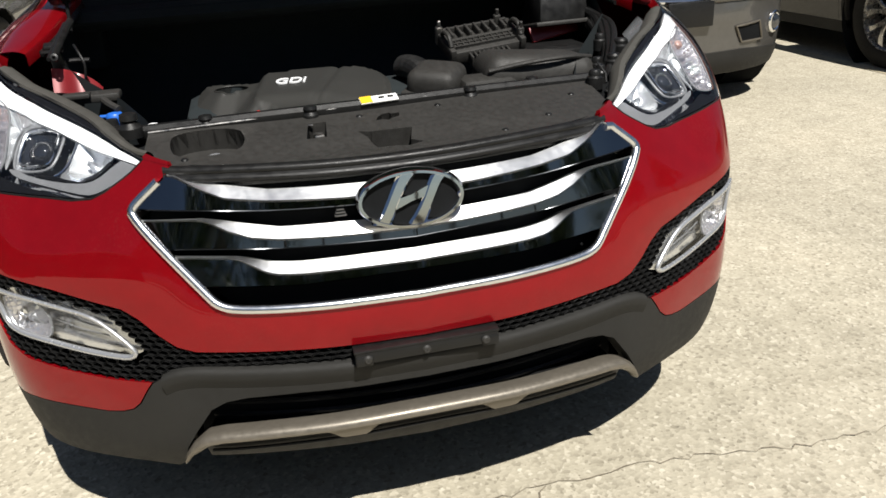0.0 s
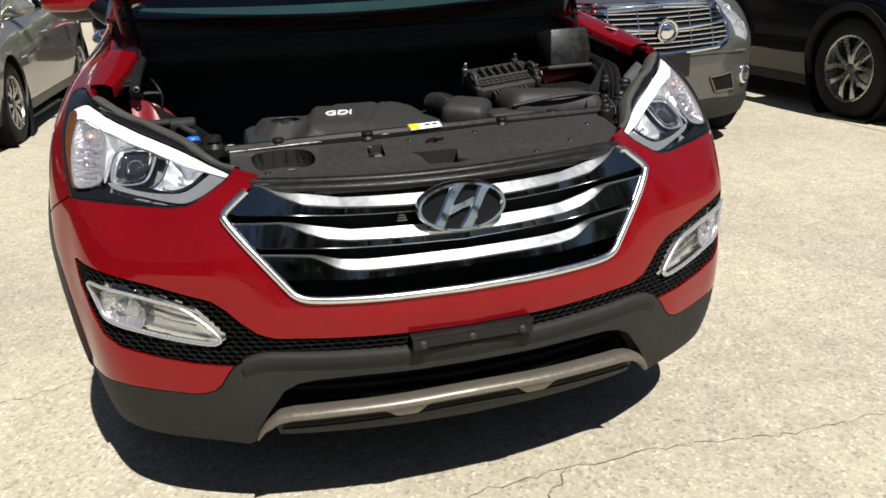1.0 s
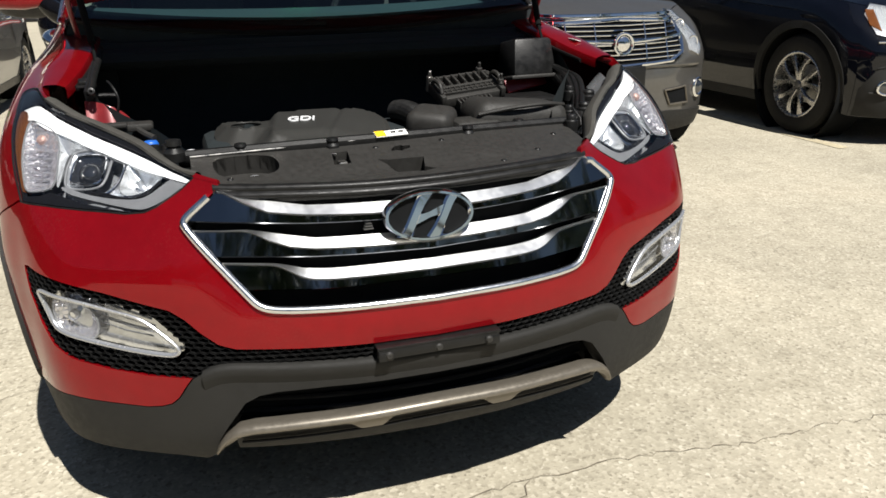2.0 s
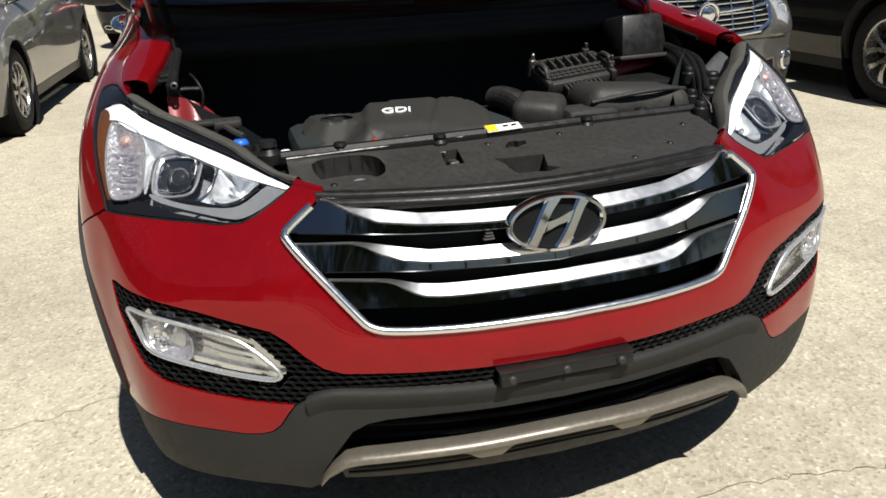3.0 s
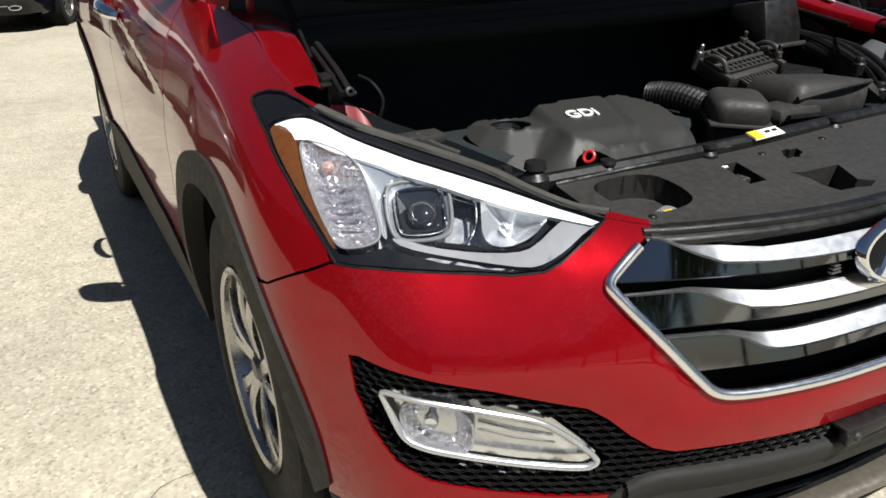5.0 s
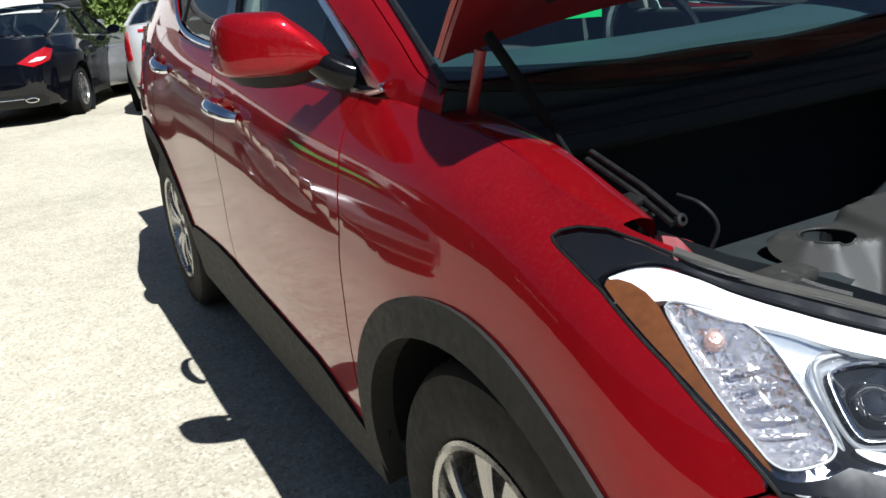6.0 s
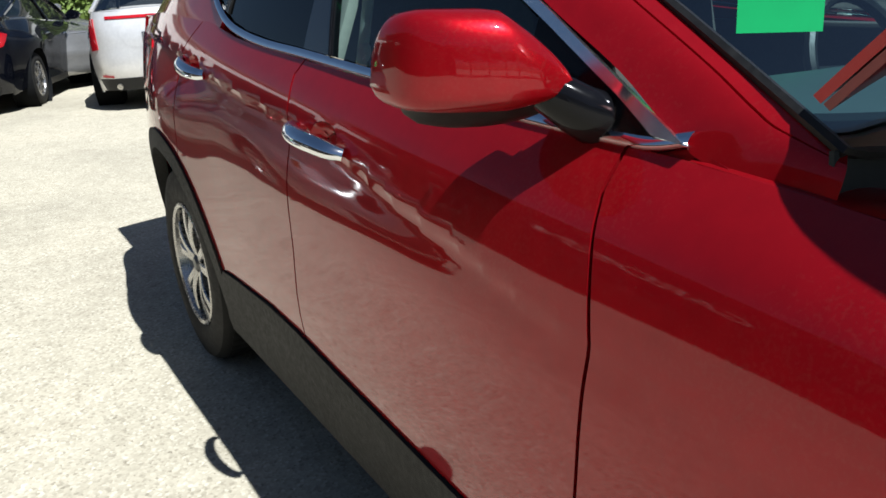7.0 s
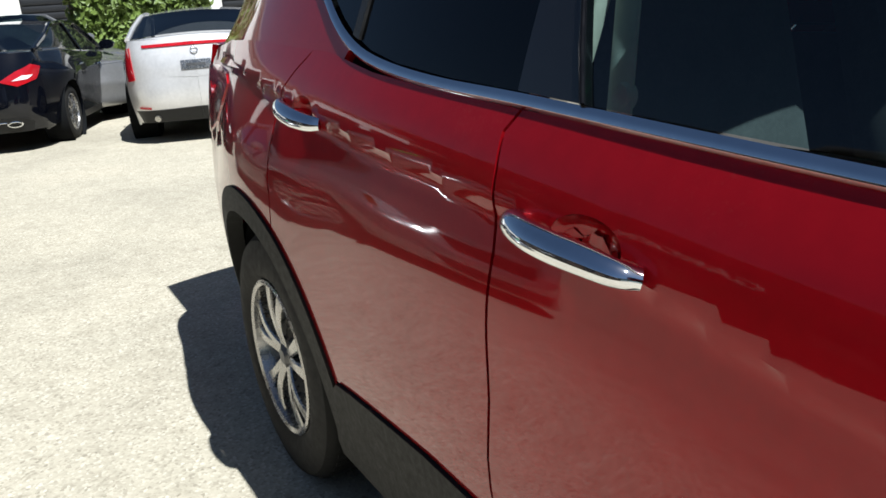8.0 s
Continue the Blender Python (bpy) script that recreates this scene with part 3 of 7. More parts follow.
# grille: chrome frame, black sheet for the shade behind, three winged slats
rim = [(-g, z) for g, z in GRILLE[::-1]] + GRILLE[1:]
frame_line = []
for g, z in dense(rounded(rim, 2), .012):
    if abs(g) < .43 and z > .84:
        if len(frame_line) > 20:
            break
        continue
    frame_line.append((g, z))
grille = part("grille", panel(BODY, both(GRILLE[:-1] + [(.437, .872), (0, .868)]), .03, .01, -.055), VOID, suv, "black grille opening with three chrome slats")
part("grille_frame", tube(along(BODY, frame_line, .003), .0092, 12, flat=1.0), BRIGHT, grille, "polished chrome surround")
# sunk black sheet stands in for the dark gap above the top slat
part("grille_top_gap_shade", panel(BODY, both([(0, .834), (.14, .834), (.30, .839), (.40, .852), (.433, .858), (.437, .871), (.30, .868), (0, .864)]), .02, .03, -.022), VOID, grille)


def wing_edge(z):
    """How far out the grille opening reaches at a height."""
    return float(np.interp(z, [.60, .617, .785, .795, .858], [.33, .374, .514, .508, .432]))


def slat(top, crease, low, label=""):
    """A slat: its upper face leans back to the sky and carries the white sky reflection in its own chrome, its darker
    lower face stands; at the ends the lower face widens into a wing.
    """
    gs = np.concatenate([np.linspace(-.52, -.25, 28), np.linspace(-.24, .24, 21), np.linspace(.25, .52, 28)])
    v, up = [], []
    for g in gs:
        a = abs(g)
        zt, zc, zb = (float(np.interp(a, *zip(*line))) for line in (top, crease, low))
        for z, lift in ((zc + .001, -.045), (zc, .002), (zc - .002, .004), (zb + .002, .004), (zb, .001), (zb + .003, -.045)):
            v.append(along(BODY, [(math.copysign(min(a, wing_edge(z)), g), z)], lift)[0])
        for z, lift in ((zt - .004, -.045), (zt, -.012), (zc + .0015, .0045), (zc, .002)):
            up.append(along(BODY, [(math.copysign(min(a, wing_edge(z)), g), z)], lift)[0])
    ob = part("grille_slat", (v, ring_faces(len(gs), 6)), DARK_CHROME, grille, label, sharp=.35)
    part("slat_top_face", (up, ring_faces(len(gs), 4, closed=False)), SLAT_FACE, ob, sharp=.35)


slat([(0, .818), (.26, .822), (.34, .833), (.39, .843), (.43, .852), (.52, .852)], [(0, .795), (.12, .795), (.265, .801), (.337, .808), (.383, .826), (.427, .848), (.52, .850)], [(0, .778), (.265, .783), (.39, .788), (.52, .792)], "polished chrome slat with flared ends")
slat([(0, .750), (.25, .753), (.31, .762), (.36, .771), (.39, .775), (.52, .776)], [(0, .727), (.10, .727), (.25, .731), (.30, .737), (.34, .750), (.377, .769), (.40, .773), (.52, .774)], [(0, .710), (.25, .714), (.435, .721), (.52, .723)])
slat([(0, .689), (.23, .688), (.28, .692), (.31, .699), (.335, .704), (.46, .711), (.52, .712)], [(0, .667), (.23, .666), (.265, .669), (.285, .675), (.326, .698), (.345, .702), (.46, .709), (.52, .710)], [(0, .650), (.235, .646), (.395, .652), (.52, .654)])
part("sensor_block", join(*[box((-.132, .060, .762 + .006 * k), (.022 - .004 * k, .010, .003), .001) for k in range(3)]), ALLOY_DARK, grille)

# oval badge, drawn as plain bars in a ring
BADGE = Vector((-.001, .040, .785))


def on_badge(x, h, out=0.0):
    return (BADGE.x + x, BADGE.y + h * .20 + x * x * .35 - out, BADGE.z + h)


def badge_stroke(points):
    """A chromed stroke with a flat face and chamfered flanks; rows of (x, h, half width)."""
    v = []
    for x, h, w in smooth_line(points, 6):
        v += [on_badge(x + w * a, h, o) for a, o in ((-1, -.003), (-.95, .006), (-.62, .0105), (.62, .0105), (.95, .006), (1, -.003))]
    n = len(v) // 6
    return v, ring_faces(n, 6) + [tuple(range(6))[::-1], tuple(range(6 * n - 6, 6 * n))]


rows = []
for a in np.linspace(0, 2 * math.pi, 65)[:-1]:
    for k, o in ((1.0, -.004), (.99, .006), (.955, .012), (.895, .012), (.855, .006), (.845, -.004)):
        rows.append(on_badge(.104 * k * math.cos(a), (.055 - .104 * (1 - k) * .75) * math.sin(a), o))
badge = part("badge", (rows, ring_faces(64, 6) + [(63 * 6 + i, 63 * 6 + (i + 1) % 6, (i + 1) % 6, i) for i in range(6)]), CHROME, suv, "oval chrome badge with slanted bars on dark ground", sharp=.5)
disc = [on_badge(.098 * r * math.cos(a), .049 * r * math.sin(a), -.001) for r in (.02, .5, 1) for a in np.linspace(0, 2 * math.pi, 49)[:-1]]
part("badge_ground", (disc, ring_faces(3, 48)), VOID, badge)
part("badge_bar", badge_stroke([(-.060, -.040, .019), (-.047, -.024, .0150), (-.034, .0, .0135), (-.020, .024, .0150), (-.004, .046, .019)]), CHROME, badge)
part("badge_bar", badge_stroke([(.005, -.046, .019), (.020, -.024, .0150), (.034, .0, .0135), (.047, .024, .0150), (.060, .040, .019)]), CHROME, badge)
swoosh = [on_badge(x, .002 + x * .30 + side * (.0075 + .0040 * abs(x) / .035), o) for x in np.linspace(-.033, .033, 9) for side, o in ((-1, -.003), (-.8, .0085), (.8, .0085), (1, -.003))]
part("badge_bar", (swoosh, ring_faces(9, 4)), CHROME, badge, sharp=.5)

# honeycomb of the lower opening, round the fog lamps
FOG = [(.902, .641), (.846, .634), (.791, .627), (.702, .606), (.660, .597), (.627, .581), (.581, .545), (.562, .524), (.566, .513), (.586, .505), (.690, .515), (.777, .529), (.838, .541), (.862, .554), (.876, .579), (.891, .614)]
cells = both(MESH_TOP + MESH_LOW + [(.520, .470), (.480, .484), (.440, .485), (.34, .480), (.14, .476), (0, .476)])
# black sheet stands in for the shade behind the mesh
part("honeycomb_shade_sheet", panel(BODY, cells, .03, .02, -.050), VOID, suv)
hex_v, hex_f = [], []
fog_room = shrunk(FOG, -.010)
W2, H2 = .0116, .0074
for r in range(34):
    for c in range(-86, 87):
        g, z = (c + (.5 if r % 2 else 0)) * W2 * 2.0, .452 + r * H2 * 1.55
        if not inside(np.array([(g, z)]), cells)[0] or inside(np.array([(abs(g), z)]), fog_room)[0]:
            continue
        corner = [(g + W2 * x, z + H2 * y) for x, y in ((1, .45), (0, 1), (-1, .45), (-1, -.45), (0, -1), (1, -.45))]
        loops = [[(g + (x - g) * k, z + (y - z) * k) for x, y in corner] for k in (1.04, .86, .80)]
        pts = along(BODY, loops[0], -.006) + along(BODY, loops[1], -.002) + along(BODY, loops[2], -.022)
        hex_f += [tuple(i + len(hex_v) for i in f) for f in ring_faces(3, 6)]
        hex_v += pts
part("honeycomb_grille", (hex_v, hex_f), BLACK, suv, "black honeycomb mesh of lower grille", smooth=False)

# front plate holder
holder = part("plate_holder", join(box((0, -.013, .497), (.284, .016, .026), .004), box((0, -.006, .511), (.288, .032, .006), .0025), box((-.125, -.019, .492), (.034, .010, .022), .004), box((.125, -.019, .492), (.034, .010, .022), .004)), BLACK, suv, "empty black licence plate holder")
for x in (-.118, -.003, .115):
    part("bolt", lathe([(0.001, .004), (.006, .004), (.009, 0), (.009, -.006)], 10, pose(x, -.024 if abs(x) > .1 else -.021, .495, 90)), DUSTY, holder)

# grey lower cladding with the intake, and the silver skid bar
INTAKE = [(0, .421), (.127, .420), (.25, .421), (.36, .417), (.400, .410), (.432, .394), (.474, .340), (.500, .300), (.503, .283)]
half = [(0, .478), (.14, .478), (.34, .482), (.440, .487), (.480, .484), (.520, .470)] + CLAD_EDGE + [(1.03, .32), (.985, .262), (.94, .250), (.85, .248), (.69, .250), (.60, .246), (.533, .238), (.503, .260)] + INTAKE[::-1]
part("lower_cladding", panel(BODY, both(half), .022, .05), PLASTIC, suv, "dark grey grained plastic lower bumper cladding")
# black sheet stands in for the shade inside the intake
part("intake", panel(BODY, both([(0, .24), (.50, .24), (.50, .30), (.49, .34), (.44, .40), (.36, .425), (0, .43)]), .04, .0, -.075), VOID, suv)
for k, z in enumerate((.335, .365, .395)):
    part("intake_bar", tube([(x, .062 + x * x * .42, z) for x in np.linspace(-.43, .43, 15)], .006, 6), BLACK, suv)
skid_top = [(0, .360), (.13, .356), (.315, .350), (.418, .345), (.458, .337), (.485, .318), (.507, .286)]
skid_low = [(0, .336), (.09, .333), (.112, .329), (.132, .312), (.182, .311), (.205, .326), (.245, .330), (.40, .323), (.449, .314), (.480, .292), (.500, .279)]
skid_v, gs = [], np.linspace(-.505, .505, 121)
for g in gs:
    zt, zl = (float(np.interp(abs(g), *zip(*line))) for line in (skid_top, skid_low))
    for z, lift in ((zt - .004, -.030), (zt, .000), (zt - .003, .010), (zt - .009, .016), (zt - .016, .0165), (zt - .022, .010), (min(zl + .002, zt - .024), .007), (min(zl, zt - .026), .002), (min(zl, zt - .026) + .002, -.030)):
        skid_v.append(along(BODY, [(g, z)], lift)[0])
part("skid_bar", (skid_v, ring_faces(len(gs), 9) + [tuple(range(9))[::-1], tuple(range(9 * len(gs) - 9, 9 * len(gs)))]), SATIN, suv, "satin champagne-silver skid bar", sharp=.8)
part("skid_lip", tube(along(BODY, [(g, float(np.interp(abs(g), [0, .45], [.309, .290]))) for g in np.linspace(-.45, .45, 41)], -.006), .004, 8), BLACK, suv)
# ledge along the top of the cladding
ledge, line = [], [(-g, z) for g, z in ((.520, .472), (.500, .480), (.480, .485), (.440, .487), (.34, .482), (.14, .478))] + [(0, .478)] + [(.14, .478), (.34, .482), (.440, .487), (.480, .485), (.500, .480), (.520, .472)]
for g, z in smooth_line(line, 6):
    for dz, lift in ((.004, -.035), (.004, .003), (.000, .010), (-.008, .013), (-.024, .008), (-.046, -.002)):
        ledge.append(along(BODY, [(g, z + dz)], lift)[0])
part("cladding_ledge", (ledge, ring_faces(len(ledge) // 6, 6, closed=False)), PLASTIC, suv, sharp=1.0)
# unseen black sheets added to stop sun leaking through the front corners
for s in (-1, 1):
    part("corner_sun_block", box((s * .730, .405, .258), (.10, .12, .006), .002), VOID, suv)
    # added wall, placed on the camera's rays to hide bright ground behind
    part("see_through_block", box((s * .520, .250, .41), (.012, .185, .32), .003), VOID, suv)
    part("arch_sun_block", box((s * .70, .500, .42), (.34, .012, .38), .003), VOID, suv)
    part("bumper_sun_block", panel(BODY, [(.42, .26), (1.0, .26), (1.0, .56), (.42, .50)], .04, 0, -.10, side=s), VOID, suv)
# unseen shelf added to block sun that passes through the mesh
shield = [(-.78, .95), (-.78, .60), (-.74, .42), (-.60, .24), (-.42, .12), (0, .09), (.42, .12), (.60, .24), (.74, .42), (.78, .60), (.78, .95)]
part("nose_sun_block", ([(x, y, z) for z in (.275, .262) for x, y in shield], [tuple(range(11)), tuple(range(21, 10, -1))] + [(i, 11 + i, 11 + (i + 1) % 11, (i + 1) % 11) for i in range(11)]), VOID, suv, smooth=False)
part("under_lip", panel(BODY, both([(0, .262), (.46, .262), (.47, .312), (.265, .330), (.19, .312), (.12, .314), (.09, .332), (0, .338)]), .03, .10, -.012), BLACK, suv)


def dish(outline, depth, lift, side):
    """A hollow reflector sunk into the skin behind an outline."""
    P = np.array(rounded(outline, 2))
    c, v = P.mean(0), []
    steps = (1, .94, .82, .64, .42, .2, .02)
    for k in steps:
        v += along(BODY, c + (P - c) * k, lift - depth * (1 - k * k), side)
    return v, ring_faces(len(steps), len(P))


# fog lamps
def fog_lamp(side):
    lamp = part("fog_lamp", panel(BODY, FOG, .02, .03, -.024, side=side), FOG_BACK, suv, "clear fog lamp with pale silver surround")
    part("bezel", tube(along(BODY, rounded(shrunk(FOG, .004), 2), .001, side), .0058, 10, closed=True, flat=.8), PALE_TRIM, lamp)
    bowl = [(.858, .622), (.808, .620), (.765, .606), (.750, .578), (.756, .535), (.801, .531), (.843, .545), (.862, .566), (.868, .596)]
    part("bowl", dish(bowl, .030, -.004, side), CRYSTAL, lamp)
    part("bowl_rim", tube(along(BODY, rounded(bowl, 2), -.006, side), .0025, 6, closed=True), PALE_TRIM, lamp)
    p, n = BODY.at([(side * .818, .580)], -.010)
    m = Matrix.Translation(p[0]) @ Vector(n[0]).to_track_quat("Z", "Y").to_matrix().to_4x4()
    part("bulb_shield", lathe([(.001, .004), (.010, .002), (.012, -.003), (.012, -.022)], 16, m), CHROME, lamp)
    for k in range(3):
        part("rib", tube(along(BODY, [(.744, .603 - .016 * k), (.69, .589 - .016 * k), (.640 - .006 * k, .576 - .014 * k)], -.012, side), .0028, 8, flat=.6), PALE_TRIM, lamp)
    part("lens", panel(BODY, FOG, .018, .0, .001, .006, side), LENS, lamp)


# headlamps
def headlamp(side):
    out = LAMP_LOW + LAMP_TOP
    lamp = part("headlamp", panel(BODY, out, .03, .06, -.058, side=side), HOUSING, suv, "clear swept-back headlamp with projector and white light strip")
    strip_top = [(1.075, .979), (1.033, .989), (.992, .993), (.948, .985), (.911, .969), (.869, .951), (.803, .929), (.723, .908), (.624, .889), (.552, .876), (.517, .869)]
    strip_low = [(.531, .864), (.599, .872), (.672, .880), (.740, .893), (.790, .907), (.836, .920), (.874, .934), (.920, .949), (.961, .961), (.991, .966), (1.021, .964), (1.045, .967)]
    strip_top, strip_low = smooth_line(strip_top, 4), smooth_line(strip_low, 4)
    opening = strip_top[:-1] + [(.512, .866), (.540, .852), (.577, .828), (.612, .813), (.640, .809), (.714, .813), (.776, .820), (.831, .831), (.862, .838), (.890, .831), (.925, .828), (.948, .829), (.963, .848), (.990, .884), (1.025, .922), (1.070, .957), (1.090, .974)]
    part("lamp_border", panel(BODY, out, .010, .012, -.003, .004, side, [opening]), LAMP_BLACK, lamp, "gloss black border")
    part("light_strip", panel(BODY, strip_top + strip_low, .012, .012, -.007, .0, side), WHITE, lamp, "white daytime light strip")
    signal = [(1.006, .967), (.955, .964), (.918, .953), (.892, .932), (.875, .891), (.863, .855), (.871, .841), (.905, .835), (.944, .833), (.957, .858), (.973, .894), (.992, .936)]
    part("turn_signal", dish(signal, .030, -.008, side), CRYSTAL, lamp, "faceted silver reflector")
    part("signal_edge", tube(along(BODY, rounded(signal, 2), -.008, side), .0022, 6, closed=True), LAMP_TRIM, lamp)
    for k in range(6):
        z = .848 + .013 * k
        part("signal_flute", tube(along(BODY, [(.946 + .40 * (z - .84), z), (.912 + .3 * (z - .84), z + .002), (.878 + .25 * (z - .84), z + .001)], -.022, side), .0050, 8, flat=.7), CRYSTAL, lamp)
    p, n = BODY.at([(side * .945, .940)], -.020)
    m = Matrix.Translation(p[0]) @ Vector(n[0]).to_track_quat("Z", "Y").to_matrix().to_4x4()
    part("signal_bulb", lathe([(.001, .006), (.007, .005), (.011, .001), (.012, -.006), (.010, -.018)], 18, m), PINK, lamp)
    marker = [(1.088, .975), (1.070, .959), (1.026, .923), (.990, .883), (.966, .848), (.954, .830), (.948, .832), (.961, .860), (.978, .895), (.997, .937), (1.012, .968), (1.048, .980)]
    part("side_marker", panel(BODY, rounded(marker, 1), .012, .02, -.005, 0, side), AMBER, lamp, "amber side marker")
    square = rounded([(.846, .900), (.838, .907), (.792, .909), (.783, .901), (.773, .868), (.778, .856), (.826, .853), (.838, .860)], 2)
    second = rounded([(.860, .902), (.850, .917), (.785, .917), (.775, .907), (.764, .866), (.772, .848), (.832, .845), (.850, .855)], 2)
    part("projector_hood", dish(second, .020, -.018, side), HOUSING, lamp)
    part("projector_ring", tube(along(BODY, square, -.016, side), .0030, 8, closed=True), CHROME, lamp)
    part("projector_ring", tube(along(BODY, second, -.018, side), .0030, 8, closed=True), LAMP_TRIM, lamp)
    part("projector_face", dish(square, .016, -.018, side), PROJECTOR, lamp)
    p, n = BODY.at([(side * .808, .880)], -.022)
    m = Matrix.Translation(p[0]) @ Vector(n[0]).to_track_quat("Z", "Y").to_matrix().to_4x4()
    part("projector_lens", lathe([(.001, .014), (.010, .013), (.018, .010), (.025, .004), (.029, -.004)], 28, m), PROJECTOR, lamp)
    part("inner_ring", tube(along(BODY, smooth_line([(.772, .908), (.750, .902), (.737, .890), (.732, .868), (.737, .848), (.752, .838)], 5), -.016, side), .0032, 8), CHROME, lamp)
    part("reflector_wall", dish([(.915, .952), (.892, .930), (.874, .885), (.862, .848), (.853, .846), (.864, .900), (.854, .920), (.800, .920), (.845, .928)], .014, -.012, side), REFLECTOR, lamp)
    part("high_beam_bowl", dish([(.728, .896), (.724, .872), (.720, .850), (.704, .838), (.676, .836), (.640, .846), (.608, .868), (.606, .876), (.675, .886)], .034, -.010, side), REFLECTOR, lamp)
    p, n = BODY.at([(side * .685, .864)], -.018)
    m = Matrix.Translation(p[0]) @ Vector(n[0]).to_track_quat("Z", "Y").to_matrix().to_4x4()
    part("high_beam_bulb", lathe([(.001, .0), (.007, -.002), (.009, -.008), (.009, -.03)], 14, m), HOUSING, lamp)
    band = [(.612, .866), (.640, .842), (.674, .832), (.712, .834), (.742, .838), (.790, .842), (.786, .837), (.727, .831), (.664, .832), (.635, .839), (.603, .861)]
    part("black_band", panel(BODY, band, .010, .008, -.008, 0, side), LAMP_BLACK, lamp)
    trim = [(.852, .848), (.831, .836), (.776, .826), (.714, .818), (.640, .813), (.614, .818), (.577, .835), (.539, .859), (.522, .866), (.575, .873), (.600, .859), (.633, .837), (.664, .830), (.727, .829), (.787, .835), (.832, .846)]
    part("lower_trim", panel(BODY, rounded(trim, 1), .010, .015, -.010, 0, side), LAMP_TRIM, lamp, "brushed silver lower trim")
    part("lens", panel(BODY, out, .020, .0, .001, .003, side), LENS, lamp)
    part("lamp_seal", tube(along(BODY, dense(out, .02), -.001, side), .0025, 6, closed=True), BLACK, lamp)


# front wings, doors, quarters: outlines as (girth, height)
SILL = [(2.03, .395), (2.10, .408), (2.25, .450), (2.351, .472), (2.62, .489), (2.887, .505), (3.123, .524), (3.312, .528), (3.60, .514), (3.74, .505)]
BELT = [(2.02, 1.128), (2.085, 1.137), (2.30, 1.150), (2.545, 1.163), (2.80, 1.178), (3.046, 1.192), (3.30, 1.207), (3.50, 1.224), (3.68, 1.250), (3.75, 1.258)]


def front_wing(side):
    rear = [(2.072, 1.136), (2.078, 1.085), (2.045, .950), (2.033, .905), (2.040, .80), (2.052, .663), (2.060, .52), (2.050, .400)]
    out = [(1.140, .744)] + arch(ARCH_F, .515, 132, 3, 26) + rear[::-1] + [(g, float(BODY.column(np.array([g]))[0, -1, 2]) - .0015) for g in np.linspace(1.97, .968, 22)] + LAMP_TOP[12::-1] + [(.970, .811)]
    wing = part("front_wing", panel(BODY, out, .018, .02, side=side), RED, suv, "glossy metallic red front wing")
    # the top rolls over into the engine bay
    rows, n = [], 0
    for x, y, z in BODY.column(np.linspace(1.03, 1.97, 30))[:, -1]:
        edge = float(np.interp(y, [.60, .72, .82, .93, 1.05, 1.20], [.765, .735, .714, .698, .688, .680]))
        for t, dz in ((-.03, -.003), (.03, .0), (.25, .001), (.5, .001), (.75, -.002), (.95, -.007), (1, -.014), (1, -.035)):
            rows.append((side * (x + (min(edge, x - .004) - x) * t), y, z + dz))
        n += 1
    part("wing_flange", (rows, ring_faces(n, 8, closed=False)), RED, suv)
    return wing


def hollow_line(g, z):
    return [(g - .012 + .064 * math.cos(q), z + .004 + .032 * math.sin(q)) for q in np.linspace(0, 2 * math.pi, 29)[:-1]]


def door(side, name, front, rear, sill, belt, holes=()):
    return part(name, panel(BODY, front + belt + rear + sill, .018, .018, 0, .0015, side, holes), RED, suv, "glossy metallic red door panel")


def arch_trim(side, cx, name):
    out = arch(cx, .5195, 178 if cx < 2 else 186, -2 if cx < 2 else 3, 36) + arch(cx, .445, -6, 186, 30)
    return part(name, panel(BODY, out, .022, .05, .008, side=side), PLASTIC, suv, "grey plastic wheel arch moulding")


def handle(side, g, z, bow=1.0):
    """A bowed chrome pull over a hollow."""
    top = [(-.118, .012, .004), (-.100, .011, .028), (-.05, .005, .044), (0, .0, .047), (.05, -.004, .042), (.098, -.010, .026), (.116, -.013, .004)]
    pts = [(g - t * 1.0, z + h, lift) for t, h, lift in top]
    P = [along(BODY, [(gg, zz)], lift * bow, side)[0] for gg, zz, lift in smooth_points(pts)]
    k = len(P)
    pull = part("door_handle", tube(P, [.0145 + .006 * math.sin(math.pi * i / (k - 1)) for i in range(k)], 14, flat=.72), CHROME, suv, "chrome pull handle over a hollow")
    line = hollow_line(g, z)
    cx, cz = g - .012, z + .004
    bowl_p = [along(BODY, [(cx + (x - cx) * s, cz + (y - cz) * s)], l, side)[0] for s, l in ((1.03, -.001), (1.0, -.004), (.93, -.014), (.75, -.024), (.35, -.030), (.02, -.031)) for x, y in line]
    part("handle_hollow", (bowl_p, ring_faces(6, 28)), RED, pull)
    return pull


def smooth_points(pts):
    return smooth_line(pts, 4)


